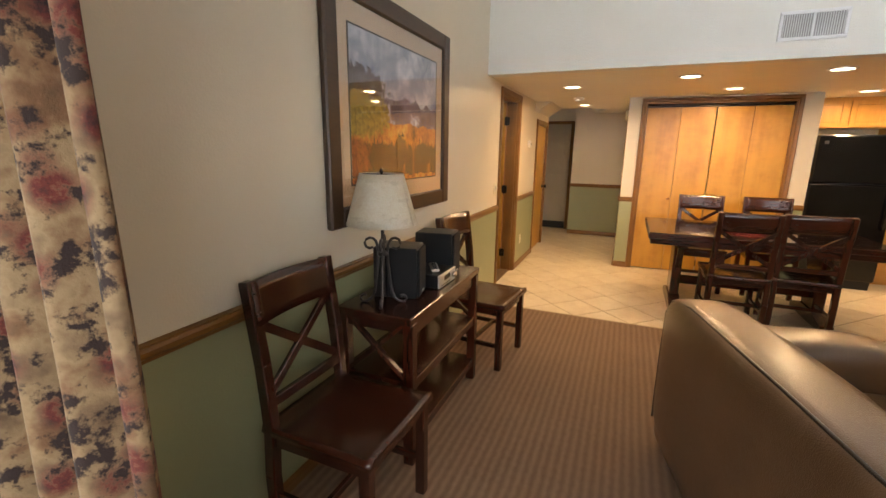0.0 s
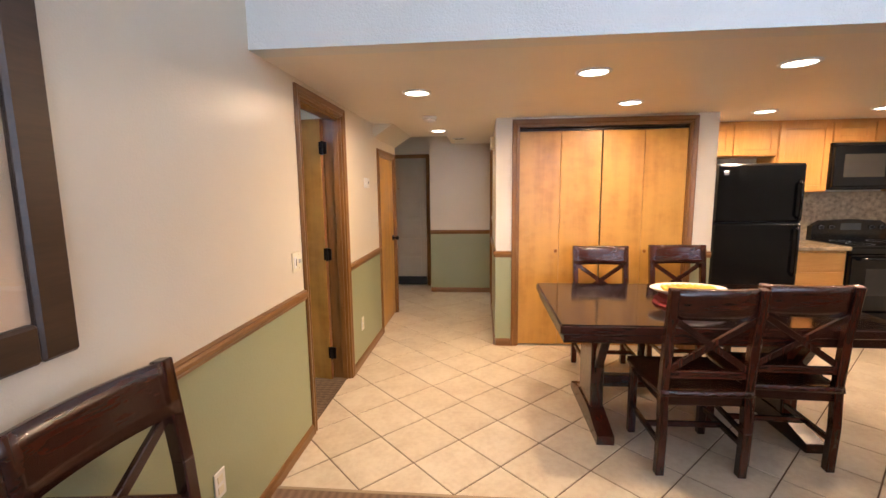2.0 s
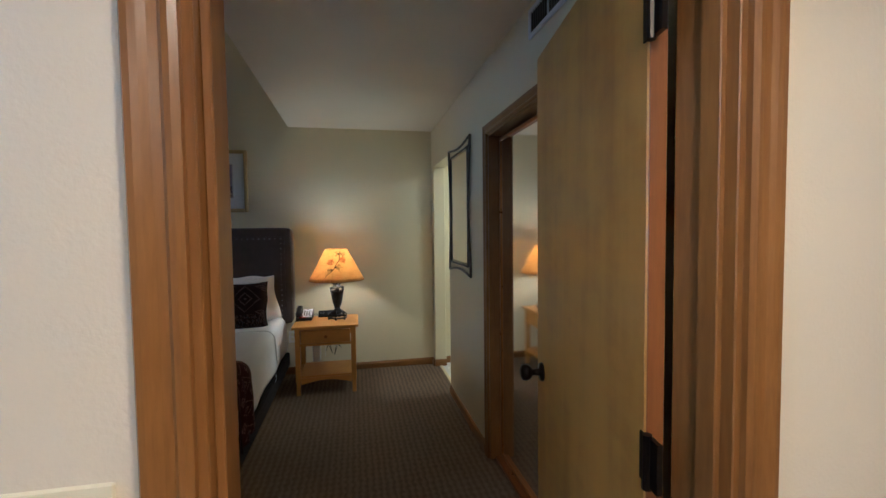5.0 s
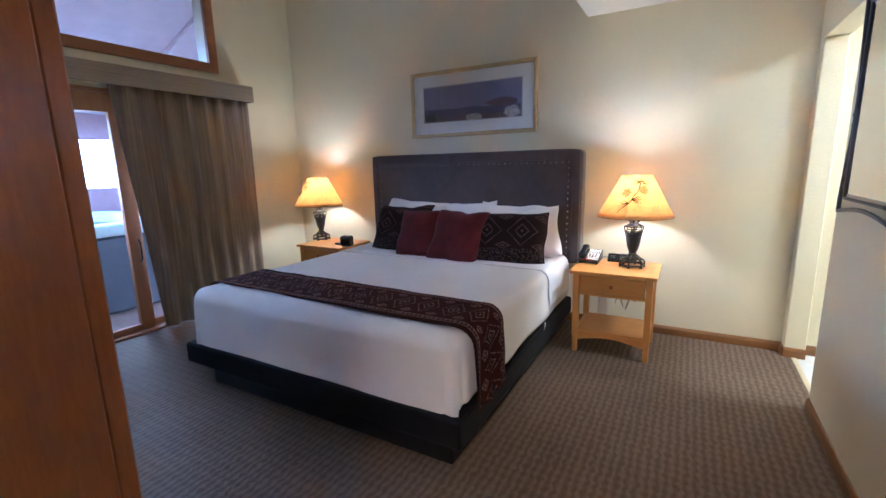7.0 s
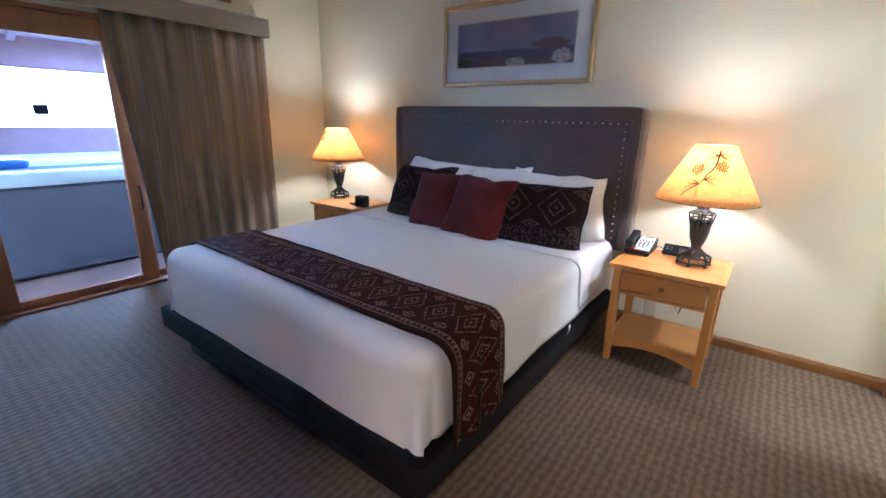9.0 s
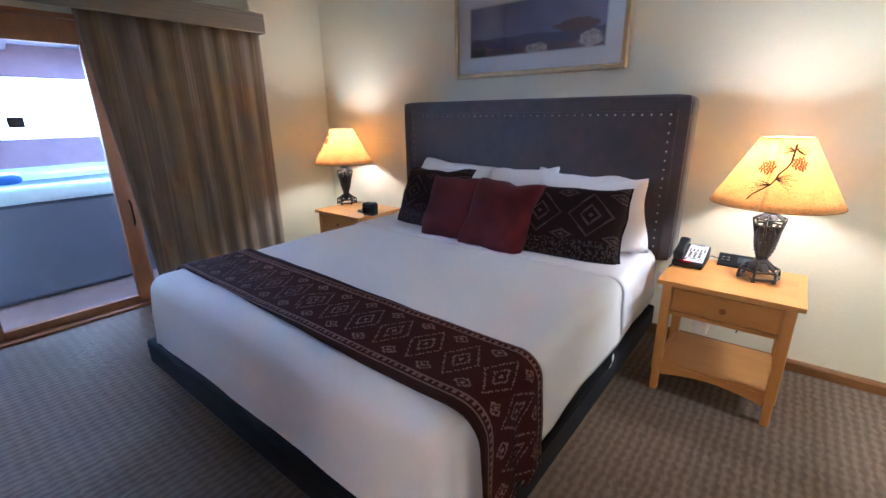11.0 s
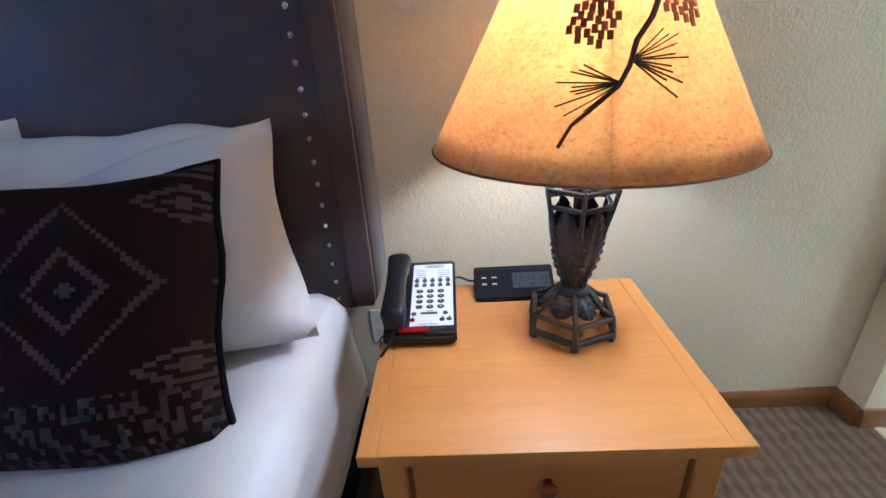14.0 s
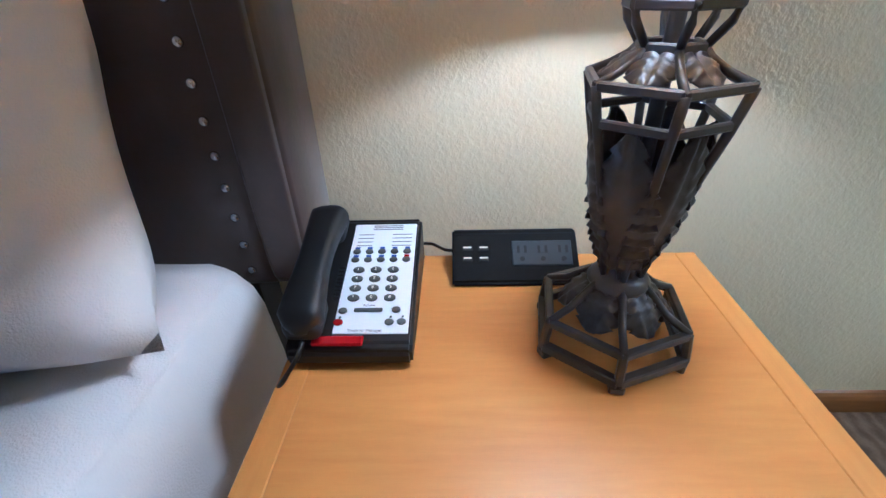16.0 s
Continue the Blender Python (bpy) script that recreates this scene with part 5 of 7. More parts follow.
part("oven_handle", tube(bmesh.new(), [(0.06, 0.0, 0.79), (0.06, -0.045, 0.80), (0.70, -0.045, 0.80), (0.70, 0.0, 0.79)], 0.012), BLACK_GLOSS, _od, "", True)
part("control_strip", box(0.004, 0.758, 0.01, 0.044, 0.838, 0.898, 0.004), BLACK_GLOSS, _s)
_dr = part("storage_drawer", box(0.004, 0.758, 0.004, 0.044, 0.05, 0.275, 0.008), BLACK_GLOSS, _s)
part("drawer_pull", tube(bmesh.new(), [(0.2, 0.004, 0.2), (0.38, -0.02, 0.19), (0.56, 0.004, 0.2)], 0.01), BLACK_GLOSS, _dr, "", True)
_bg = bmesh.new()
extrude_poly(_bg, [(0.0, 0), (0.0, 0.14), (0.10, 0.20), (0.38, 0.215), (0.66, 0.20), (0.762, 0.14), (0.762, 0)], 0.07, pose(0, 0.53, 0.918))
part("backguard", _bg, BLACK_GLOSS, _s, "curved black control panel")
for _x in (0.09, 0.19, 0.58, 0.68):
    part("control_knob", lathe(bmesh.new(), [(0.022, 0), (0.020, 0.02), (0.016, 0.025)], 18, pose(_x, 0.53, 1.05, 90)), BLACK_PLASTIC, _s, "", True)
part("clock_display", box(0.28, 0.48, 0.527, 0.531, 1.02, 1.09, 0.001), plain("grey_display", srgb(0.25, 0.27, 0.28), 0.15), _s, "dark clock display")
for _x, _y, _q in ((0.19, 0.16, 0.105), (0.57, 0.16, 0.085), (0.19, 0.40, 0.085), (0.57, 0.40, 0.105)):
    part("burner_ring", lathe(bmesh.new(), [(_q, 0.918), (_q, 0.919), (_q - 0.006, 0.919), (_q - 0.006, 0.918)], 32, pose(_x, _y, 0), False), plain("grey_burner_mark", srgb(0.3, 0.3, 0.3), 0.3), _s)

_mw = thing("microwave", pose(4.432, 7.80, 1.44), "black over-range microwave oven under the cabinet", "microwave")
part("body", box(0, 0.756, 0.03, 0.378, 0, 0.452, 0.004), BLACK_GLOSS, _mw)
_md = part("door", box(0.003, 0.56, 0.0, 0.029, 0.03, 0.42, 0.006), BLACK_GLOSS, _mw)
part("window", box(0.09, 0.46, -0.003, 0.001, 0.12, 0.34, 0.002), plain("microwave_window", srgb(0.24, 0.23, 0.21), 0.08), _md, "grey mesh window")
part("handle", tube(bmesh.new(), [(0.535, 0.0, 0.08), (0.535, -0.04, 0.10), (0.535, -0.04, 0.36), (0.535, 0, 0.38)], 0.01), BLACK_GLOSS, _md, "", True)
_mp = part("control_panel", box(0.565, 0.753, 0.002, 0.029, 0.03, 0.42, 0.004), BLACK_PLASTIC, _mw)
part("display", box(0.59, 0.73, -0.001, 0.003, 0.34, 0.39, 0.001), plain("green_display", srgb(0.18, 0.25, 0.24), 0.1), _mp)
for _i in range(4):
    for _j in range(3):
        part("key", box(0.595 + 0.045 * _j, 0.63 + 0.045 * _j, -0.001, 0.003, 0.10 + 0.055 * _i, 0.135 + 0.055 * _i, 0.001), plain("grey_key", srgb(0.45, 0.45, 0.45), 0.4) if _i + _j == 0 else bpy.data.materials["grey_key"], _mp)
part("vent_strip", box(0.003, 0.753, 0.006, 0.03, 0.425, 0.448, 0.002), BLACK_PLASTIC, _mw, "louvred vent strip")

_kb = thing("knife_block", pose(5.36, 7.98, 0.91, 0, 0, 20), "light wooden knife block with black-handled knives", "knife block")
_bm = bmesh.new()
extrude_poly(_bm, [(-0.06, 0), (0.06, 0), (0.09, 0.13), (-0.02, 0.20)], 0.10, pose(0, -0.05, 0))
part("block", _bm, HONEY["z"], _kb)
for _i in range(6):
    _p0 = Vector((0.015 + 0.03 * (_i % 2), -0.03 + 0.03 * (_i // 2), 0.165))
    part("knife_handle", bar(bmesh.new(), _p0, _p0 + Vector((0.045, 0, 0.09)), 0.014, 0.022), BLACK_PLASTIC, _kb)
_cm = thing("coffee_maker", pose(4.00, 7.90, 0.91), "small black and steel coffee maker on the counter", "coffee maker")
part("base", box(-0.07, 0.07, -0.08, 0.08, 0, 0.04, 0.006), BLACK_PLASTIC, _cm)
part("tower", box(-0.07, 0.07, 0.03, 0.08, 0.04, 0.30, 0.006), BLACK_PLASTIC, _cm)
part("brew_head", box(-0.07, 0.07, -0.07, 0.08, 0.24, 0.31, 0.01), SILVER, _cm)
part("carafe", lathe(bmesh.new(), [(0.045, 0.042), (0.055, 0.08), (0.05, 0.15), (0.035, 0.19)], 20, pose(0, -0.025, 0)), BLACK_GLASS, _cm, "", True)


# fixtures
def downlight(x, y):
    d = thing("recessed_downlight", pose(x, y, CEIL), "lit white recessed ceiling downlight", "ceiling light", "recessed downlights")
    part("trim_ring", lathe(bmesh.new(), [(0.098, 0.0), (0.095, -0.008), (0.078, -0.010), (0.074, -0.002)], 32, None, False), WHITE_METAL, d, "white trim ring", True)
    part("lens", lathe(bmesh.new(), [(0.076, -0.001), (0.076, -0.004)], 32), BULB, d, "glowing lens")


for _x, _y in DOWNLIGHTS:
    downlight(_x, _y)
_sd = thing("smoke_detector", pose(0.585, 7.12, CEIL), "round white smoke detector on the hall ceiling", "smoke detector")
part("base", lathe(bmesh.new(), [(0.068, 0), (0.068, -0.012), (0.06, -0.016)], 32), WHITE_PLASTIC, _sd, "", True)
part("cover", lathe(bmesh.new(), [(0.058, -0.016), (0.055, -0.034), (0.03, -0.042)], 32), WHITE_PLASTIC, _sd, "", True)
_cv = thing("ceiling_vent", pose(0.757, 8.77, CEIL), "small slotted vent plate in the hall ceiling", "air vent")
part("plate", box(-0.085, 0.085, -0.055, 0.055, -0.006, 0, 0.003), WHITE_METAL, _cv)
part("slot", box(-0.055, 0.055, -0.018, 0.018, -0.008, -0.0055, 0.001), DARK_VOID, _cv, "dark slot")


def grille(name, m, w, h, slats, label, two=False, slat_mat=WHITE_METAL, duct=(0.28, 0.28, 0.28)):
    """An air vent in the local xz plane, facing -y."""
    g = thing(name, m, label, "air vent")
    f = 0.022
    for nm, a0, a1, b0, b1 in (("frame_rail", 0, w, 0, f), ("frame_rail", 0, w, h - f, h), ("frame_side", 0, f, f, h - f), ("frame_side", w - f, w, f, h - f)):
        part(nm, box(a0, a1, -0.012, 0, b0, b1, 0.003), WHITE_METAL, g)
    # flat sheet on the wall, its colour stands for shade behind the slats
    part("backing", box(f, w - f, -0.002, 0, f, h - f, 0), plain("vent_shade_backing", srgb(*duct), 0.8), g, "flat backing toned for the shade behind the slats")
    if two:
        part("mullion", box(w / 2 - 0.006, w / 2 + 0.006, -0.011, -0.002, f, h - f, 0.002), WHITE_METAL, g)
    n = slats
    for i in range(n):
        x = f + (w - 2 * f) * (i + 0.5) / n
        part("slat", box(x - 0.0036, x + 0.0036, -0.009, -0.0075, f, h - f, 0), slat_mat, g)
    return g


grille("air_vent", pose(2.10, 5.179, 2.235), 0.39, 0.19, 26, "white louvred air vent high on the soffit", True, plain("pale_grey_louvre", srgb(0.80, 0.81, 0.82), 0.4), (0.55, 0.56, 0.56))
# slats and backing coloured darker here, as shade between the white vent's louvres
grille("air_vent", pose(-1.33, BY - 0.001, 2.275), 0.40, 0.13, 16, "white return air vent above the closet", True, plain("shaded_grey_louvre", srgb(0.34, 0.33, 0.31), 0.6), (0.12, 0.12, 0.12))


def plate(name, m, w, h, material, label, category, extras):
    """A wall plate in local xz, facing -y."""
    p = thing(name, m, label, category)
    part("plate", box(-w / 2, w / 2, -0.006, 0, -h / 2, h / 2, 0.004), material, p)
    for nm, x0, x1, z0, z1, d, mm in extras:
        part(nm, box(x0, x1, -0.006 - d, -0.005, z0, z1, 0.001), mm, p)
    return p


_onx = pose(0, 0, 0, 0, 0, 90)
plate("light_switch", pose(0.0005, 5.546, 1.095) @ _onx, 0.115, 0.115, IVORY, "ivory two-gang light switch plate", "light switch",
      [("dimmer", -0.042, -0.012, -0.033, 0.033, 0.003, WHITE_PLASTIC), ("dimmer_slide", -0.022, -0.017, -0.02, 0.02, 0.005, DARK_VOID),
       ("toggle", 0.021, 0.031, -0.012, 0.012, 0.012, WHITE_PLASTIC), ("screw", 0.024, 0.028, 0.036, 0.040, 0.001, BRASS), ("screw", 0.024, 0.028, -0.040, -0.036, 0.001, BRASS)])
for _y in (6.80, 4.71):
    plate("wall_outlet", pose(0.0045, _y, 0.34) @ _onx, 0.07, 0.115, WHITE_PLASTIC, "white wall outlet plate on the wainscot", "outlet",
          [("socket", -0.017, 0.017, 0.008, 0.038, 0.002, IVORY), ("socket", -0.017, 0.017, -0.038, -0.008, 0.002, IVORY)])
_th = plate("thermostat", pose(0.0005, 7.07, 1.555) @ _onx, 0.09, 0.09, WHITE_PLASTIC, "small white wall thermostat", "thermostat",
            [("cover", -0.042, 0.042, -0.042, 0.042, 0.022, WHITE_PLASTIC), ("display", -0.002, 0.022, -0.012, 0.016, 0.024, plain("grey_lcd", srgb(0.45, 0.44, 0.42), 0.3))])
_dc = thing("door_chime", pose(1.168, 7.75, 1.95), "cream door chime box on the hall wall", "door chime")
part("cover", box(-0.04, 0, -0.08, 0.08, -0.06, 0.06, 0.006), IVORY, _dc)
plate("light_switch", pose(1.1695, 8.45, 1.15) @ pose(0, 0, 0, 0, 0, -90), 0.07, 0.115, IVORY, "ivory light switch in the hall", "light switch", [("toggle", -0.005, 0.005, -0.012, 0.012, 0.012, WHITE_PLASTIC)])


def drape(name, x0, x1, y, z0, z1, folds, depth, material, label, seed=3, lean=0.0, gather=0.0, pull=0.0):
    """A pleated curtain along x."""
    rnd = random.Random(seed)
    ph = [rnd.uniform(-0.5, 0.5) for _ in range(folds * 2 + 2)]

    def f(u, v):
        q = u * folds
        i = int(q)
        wob = ph[i] * (1 - (q - i)) + ph[i + 1] * (q - i)
        a = 2 * math.pi * (q + 0.25 * wob * (1 - 0.5 * v))
        amp = depth * (0.75 + 0.5 * abs(wob)) * (1.0 - 0.35 * v)
        amp *= 0.55 + 0.45 * u if pull else 1.0
        x = x0 + (x1 - x0) * u + pull * v * u ** 1.3 + lean * (1 - v) * (1 - u) + gather * math.sin(a * 0.5) * 0.01
        return x, y + amp * math.sin(a) + 0.004 * math.sin(9 * v + 4 * u), z0 + (z1 - z0) * v
    return solid(name, sheet(bmesh.new(), f, folds * 14, 12, 0.0025), material, label, "curtain", "", True)


drape("floral_curtain", 0.03, 0.70, 1.56, 0.02, 2.25, 6, 0.045, FLORAL, "floral tapestry curtain beside the glass door", 5)
solid("curtain_rod", tube(bmesh.new(), [(0.0, 1.56, 2.27), (1.5, 1.56, 2.27), (3.2, 1.56, 2.27)], 0.014), BRONZE, "dark curtain rod above the glass door", "curtain rod", "", True)

# ---- bedroom ----
def nightstand(x, y, label):
    s = thing("nightstand", pose(x, y, 0.009), label, "nightstand", "nightstands beside the bed")
    part("top", box(-0.24, 0.235, -0.249, 0.249, 0.579, 0.601, 0.0008), HONEY["y"], s, "smooth honey maple top")
    for sy in (-1, 1):
        part("edge_band", box(-0.24, 0.235, min(sy * 0.2492, sy * 0.28), max(sy * 0.2492, sy * 0.28), 0.579, 0.6011, 0.0015), HONEY["x"], s, "solid maple edging")
    for sx in (-1, 1):
        for sy in (-1, 1):
            x0, y0 = sx * 0.195, sy * 0.235
            bm = bmesh.new()
            cbox(bm, x0 - 0.021, x0 + 0.021, y0 - 0.021, y0 + 0.021, 0.12, 0.579)
            bar(bm, (x0, y0, 0), (x0, y0, 0.121), 0.034, 0.034)
            part("leg", bm, HONEY["z"], s)
    d = part("drawer", box(0.192, 0.209, -0.208, 0.208, 0.450, 0.562, 0.003), HONEY["y"], s, "shallow drawer front")
    part("knob", lathe(bmesh.new(), [(0.007, 0), (0.006, 0.008), (0.013, 0.014), (0.014, 0.02), (0.006, 0.025)], 18, pose(0.209, 0, 0.506, 0, 90, 0)), BRASS, d, "small round wooden knob", True)
    part("drawer_box", box(-0.17, 0.19, -0.20, 0.20, 0.455, 0.55, 0), HONEY["x"], s)
    part("drawer_rail", box(0.175, 0.205, -0.214, 0.214, 0.425, 0.446), HONEY["y"], s)
    part("top_rail", box(0.175, 0.205, -0.214, 0.214, 0.565, 0.579, 0.001), HONEY["y"], s)
    for sy in (-1, 1):
        part("side_rail", box(-0.174, 0.174, sy * 0.235 - 0.009, sy * 0.235 + 0.009, 0.425, 0.579), HONEY["x"], s)
        part("lower_side_rail", box(-0.174, 0.174, sy * 0.235 - 0.009, sy * 0.235 + 0.009, 0.125, 0.165), HONEY["x"], s)
    part("back_rail", box(-0.205, -0.187, -0.214, 0.214, 0.425, 0.579), HONEY["y"], s)
    part("shelf", box(-0.20, 0.20, -0.222, 0.222, 0.150, 0.166, 0.002), HONEY["y"], s, "lower shelf")
    ap = bmesh.new()
    pts = [(-0.214, 0.149), (-0.214, 0.09)] + [(-0.214 + 0.428 * i / 12, 0.09 + 0.035 * math.sin(math.pi * i / 12)) for i in range(1, 12)] + [(0.214, 0.09), (0.214, 0.149)]
    extrude_poly(ap, pts, 0.018, pose(0.204, 0, 0, 0, 0, 90))
    part("arched_apron", ap, HONEY["y"], s, "arched lower apron")
    return s


nightstand(-3.515, 5.61, "honey maple nightstand with one drawer and open shelf")
nightstand(-3.515, 2.90, "honey maple nightstand by the curtain")
NT = 0.610


def mica_lamp(x, y, turn):
    L = thing("table_lamp", pose(x, y, NT, 0, 0, turn), "lit lamp with amber shade on a leafy iron base", "table lamp", "bedside lamps")

    K, KZ = 0.84, 1.09

    def hexa(r, z, a0=0.0):
        r, z = K * r, KZ * z
        return [Vector((r * math.cos(a0 + math.pi / 3 * k), r * math.sin(a0 + math.pi / 3 * k), z)) for k in range(6)]

    def ring(name, r, z, w=0.006, h=0.008):
        c = hexa(r, z)
        for k in range(6):
            part(name, bar(bmesh.new(), c[k], c[(k + 1) % 6], w, h, 0.0015), IRON, L)
    # foot
    ring("foot_ring", 0.102, 0.014, 0.010, 0.012)
    ring("foot_ring", 0.096, 0.044, 0.009, 0.009)
    lo, hi, col = hexa(0.102, 0.012), hexa(0.096, 0.046), hexa(0.026, 0.085)
    for k in range(6):
        part("foot_post", bar(bmesh.new(), lo[k], hi[k], 0.009, 0.009, 0.002), IRON, L)
        part("foot_pad", box(-0.008, 0.006, -0.008, 0.008, 0, 0.011, 0.002, Matrix.Translation((lo[k].x * 0.97, lo[k].y * 0.97, 0)) @ Matrix.Rotation(math.pi / 3 * k, 4, "Z")), IRON, L)
        part("foot_strap", tube(bmesh.new(), [hi[k], hi[k] * 0.6 + col[k] * 0.4 + Vector((0, 0, -0.006)), col[k]], 0.0042, 8), IRON, L, "", True)

    def leaf(name, p, q, out, w, lobes, curl=0.008):
        """A lobed leaf from p to q; out is the way that its face looks."""
        sc = Matrix.Diagonal((K, K, KZ))
        p, q, out = sc @ Vector(p), sc @ Vector(q), Vector(out).normalized()
        side = (q - p).cross(out).normalized()

        def f(u, v):
            a = 2 * u - 1
            prof = w * (math.sin(math.pi * min(1, 0.12 + 0.86 * v)) ** 0.7) * (0.74 + 0.26 * (1 - (lobes * v) % 1.0))
            droop = 0.25 * abs(a) * w
            return p + (q - p) * v + side * (a * prof) - (q - p).normalized() * droop * (1 - v) + out * (curl * math.sin(math.pi * v) - 0.35 * prof * a * a + 0.0022 * math.cos(2 * math.pi * (lobes * v - 1.1 * abs(a))) * abs(a) - 0.003 * math.exp(-(a / 0.12) ** 2))
        return part(name, sheet(bmesh.new(), f, 12, 7 * lobes, 0.0012), IRON, L, "pressed acanthus leaf", True)
    for k in range(6):
        a = math.pi / 3 * (k + 0.5)
        d = Vector((math.cos(a), math.sin(a), 0))
        leaf("foot_leaf", d * 0.030 + P(0, 0, 0.080), d * 0.072 + P(0, 0, 0.046), d * 0.5 + P(0, 0, 1), 0.031, 5, 0.004)
        leaf("leaf", d * 0.026 + P(0, 0, 0.098), d * 0.064 + P(0, 0, 0.236), d + P(0, 0, -0.2), 0.035, 9)
        leaf("shoulder_leaf", d * 0.028 + P(0, 0, 0.290), d * 0.064 + P(0, 0, 0.270), d * 0.7 + P(0, 0, 1), 0.024, 4, 0.002)
    # collar, ribs and rings of the body
    part("collar", lathe(bmesh.new(), [(0.020, 0.074), (0.031, 0.080), (0.033, 0.087), (0.028, 0.094), (0.022, 0.098)], 24), IRON, L, "", True)
    for k in range(6):
        a = math.pi / 3 * k
        d = Vector((math.cos(a), math.sin(a), 0))
        pts = [d * 0.024 + P(0, 0, 0.088), d * 0.036 + P(0, 0, 0.13), d * 0.055 + P(0, 0, 0.19), d * 0.070 + P(0, 0, 0.235), d * 0.079 + P(0, 0, 0.268)]
        part("rib", tube(bmesh.new(), [Matrix.Diagonal((K, K, KZ)) @ p for p in pts], 0.0042, 8), IRON, L, "", True)
        pts = [d * 0.079 + P(0, 0, 0.268), d * 0.055 + P(0, 0, 0.276), d * 0.038 + P(0, 0, 0.284), d * 0.030 + P(0, 0, 0.291)]
        part("shoulder_rib", tube(bmesh.new(), [Matrix.Diagonal((K, K, KZ)) @ p for p in pts], 0.0036, 8), IRON, L, "", True)
        pts = [d * 0.030 + P(0, 0, 0.291), d * 0.046 + P(0, 0, 0.308), d * 0.050 + P(0, 0, 0.319), d * 0.036 + P(0, 0, 0.334)]
        part("crown_rib", tube(bmesh.new(), [Matrix.Diagonal((K, K, KZ)) @ p for p in pts], 0.0036, 8), IRON, L, "", True)
    ring("body_ring", 0.0785, 0.268, 0.007, 0.008)
    ring("body_ring", 0.071, 0.240, 0.006, 0.008)
    ring("neck_ring", 0.031, 0.291)
    ring("crown_ring", 0.051, 0.319)
    part("stem", tube(bmesh.new(), [(0, 0, 0.07), (0, 0, 0.3), (0, 0, 0.44)], 0.007, 10), IRON, L, "", True)
    part("socket", lathe(bmesh.new(), [(0.016, 0.395), (0.018, 0.425), (0.016, 0.445)], 18), BRASS, L, "", True)
    part("bulb", lathe(bmesh.new(), [(0.012, 0.445), (0.022, 0.462), (0.0, 0.463)], 16, None, False), WHITE_PLASTIC, L, "", True)
    # shade
    R0, R1, Z0, Z1 = 0.250, 0.096, 0.364, 0.652

    def cone(u, v, lift=0.0):
        r = R0 + (R1 - R0) * v + lift
        return r * math.cos(2 * math.pi * u), r * math.sin(2 * math.pi * u), Z0 + (Z1 - Z0) * v
    sh = part("shade", sheet(bmesh.new(), cone, 64, 8, 0.0015), SHADE_AMBER, L, "mottled amber mica shade", True)
    for nm, r, z in (("shade_rim", R0, Z0), ("shade_rim", R1, Z1)):
        part(nm, tube(bmesh.new(), [(r * math.cos(2 * math.pi * i / 48), r * math.sin(2 * math.pi * i / 48), z) for i in range(49)], 0.0018, 6), plain("brown_rim_tape", srgb(0.55, 0.38, 0.20), 0.6) if "brown_rim_tape" not in bpy.data.materials else bpy.data.materials["brown_rim_tape"], sh, "", True)
    # branch, needles and cones laid on the shade
    bark = bpy.data.materials.get("dried_twig") or plain("dried_twig", srgb(0.32, 0.18, 0.10), 0.7)
    needle = bpy.data.materials.get("dried_needles") or plain("dried_needles", srgb(0.22, 0.20, 0.10), 0.7)
    scale = bpy.data.materials.get("cone_scales") or plain("cone_scales", srgb(0.66, 0.36, 0.12), 0.7)

    def on(a, v, lift=0.0012):
        """A point of the shade: a in metres along its girth from the front, v up."""
        r = R0 + (R1 - R0) * v
        return cone((a + 0.007) / (2 * math.pi * 0.185), v, lift)
    twig = [(-0.055, 0.14), (-0.045, 0.22), (-0.02, 0.30), (0.0, 0.36), (0.012, 0.43), (0.022, 0.52), (0.045, 0.60), (0.062, 0.68), (0.070, 0.78), (0.085, 0.92)]
    part("twig", tube(bmesh.new(), [on(a, v) for a, v in twig], 0.0022, 6, 0.0042), bark, sh, "dried twig", True)
    rnd = random.Random(4)
    for (ca, cv), dirs in (((0.002, 0.37), (150, 230)), ((0.014, 0.45), (-50, 40)), ((0.076, 0.84), (150, 205)), ((0.080, 0.86), (-45, 10))):
        for i in range(11):
            b = radians(dirs[0] + (dirs[1] - dirs[0]) * i / 10 + rnd.uniform(-4, 4))
            ln = rnd.uniform(0.045, 0.075)
            part("pine_needle", tube(bmesh.new(), [on(ca, cv), on(ca + 0.5 * ln * math.cos(b), cv + 0.5 * ln * math.sin(b) / 0.36), on(ca + ln * math.cos(b), cv + ln * math.sin(b) / 0.36)], 0.0011, 4), needle, sh)
    for ca, cv in ((-0.030, 0.60), (0.100, 0.66)):
        for i in range(26):
            rr, b = 0.034 * math.sqrt((i + 0.5) / 26), i * 2.39996
            c = Vector(on(ca + rr * math.cos(b), cv + rr * math.sin(b) / 0.36, 0.0008))
            up = (Vector(on(ca + rr * math.cos(b), cv + rr * math.sin(b) / 0.36 + 0.02)) - c).normalized()
            part("cone_scale", bar(bmesh.new(), c - up * 0.0055, c + up * 0.0055, 0.0075, 0.0014, 0.0006, up=c.normalized()), scale, sh)
    return L


mica_lamp(*LAMP_R, -9)
mica_lamp(*LAMP_L, -42)


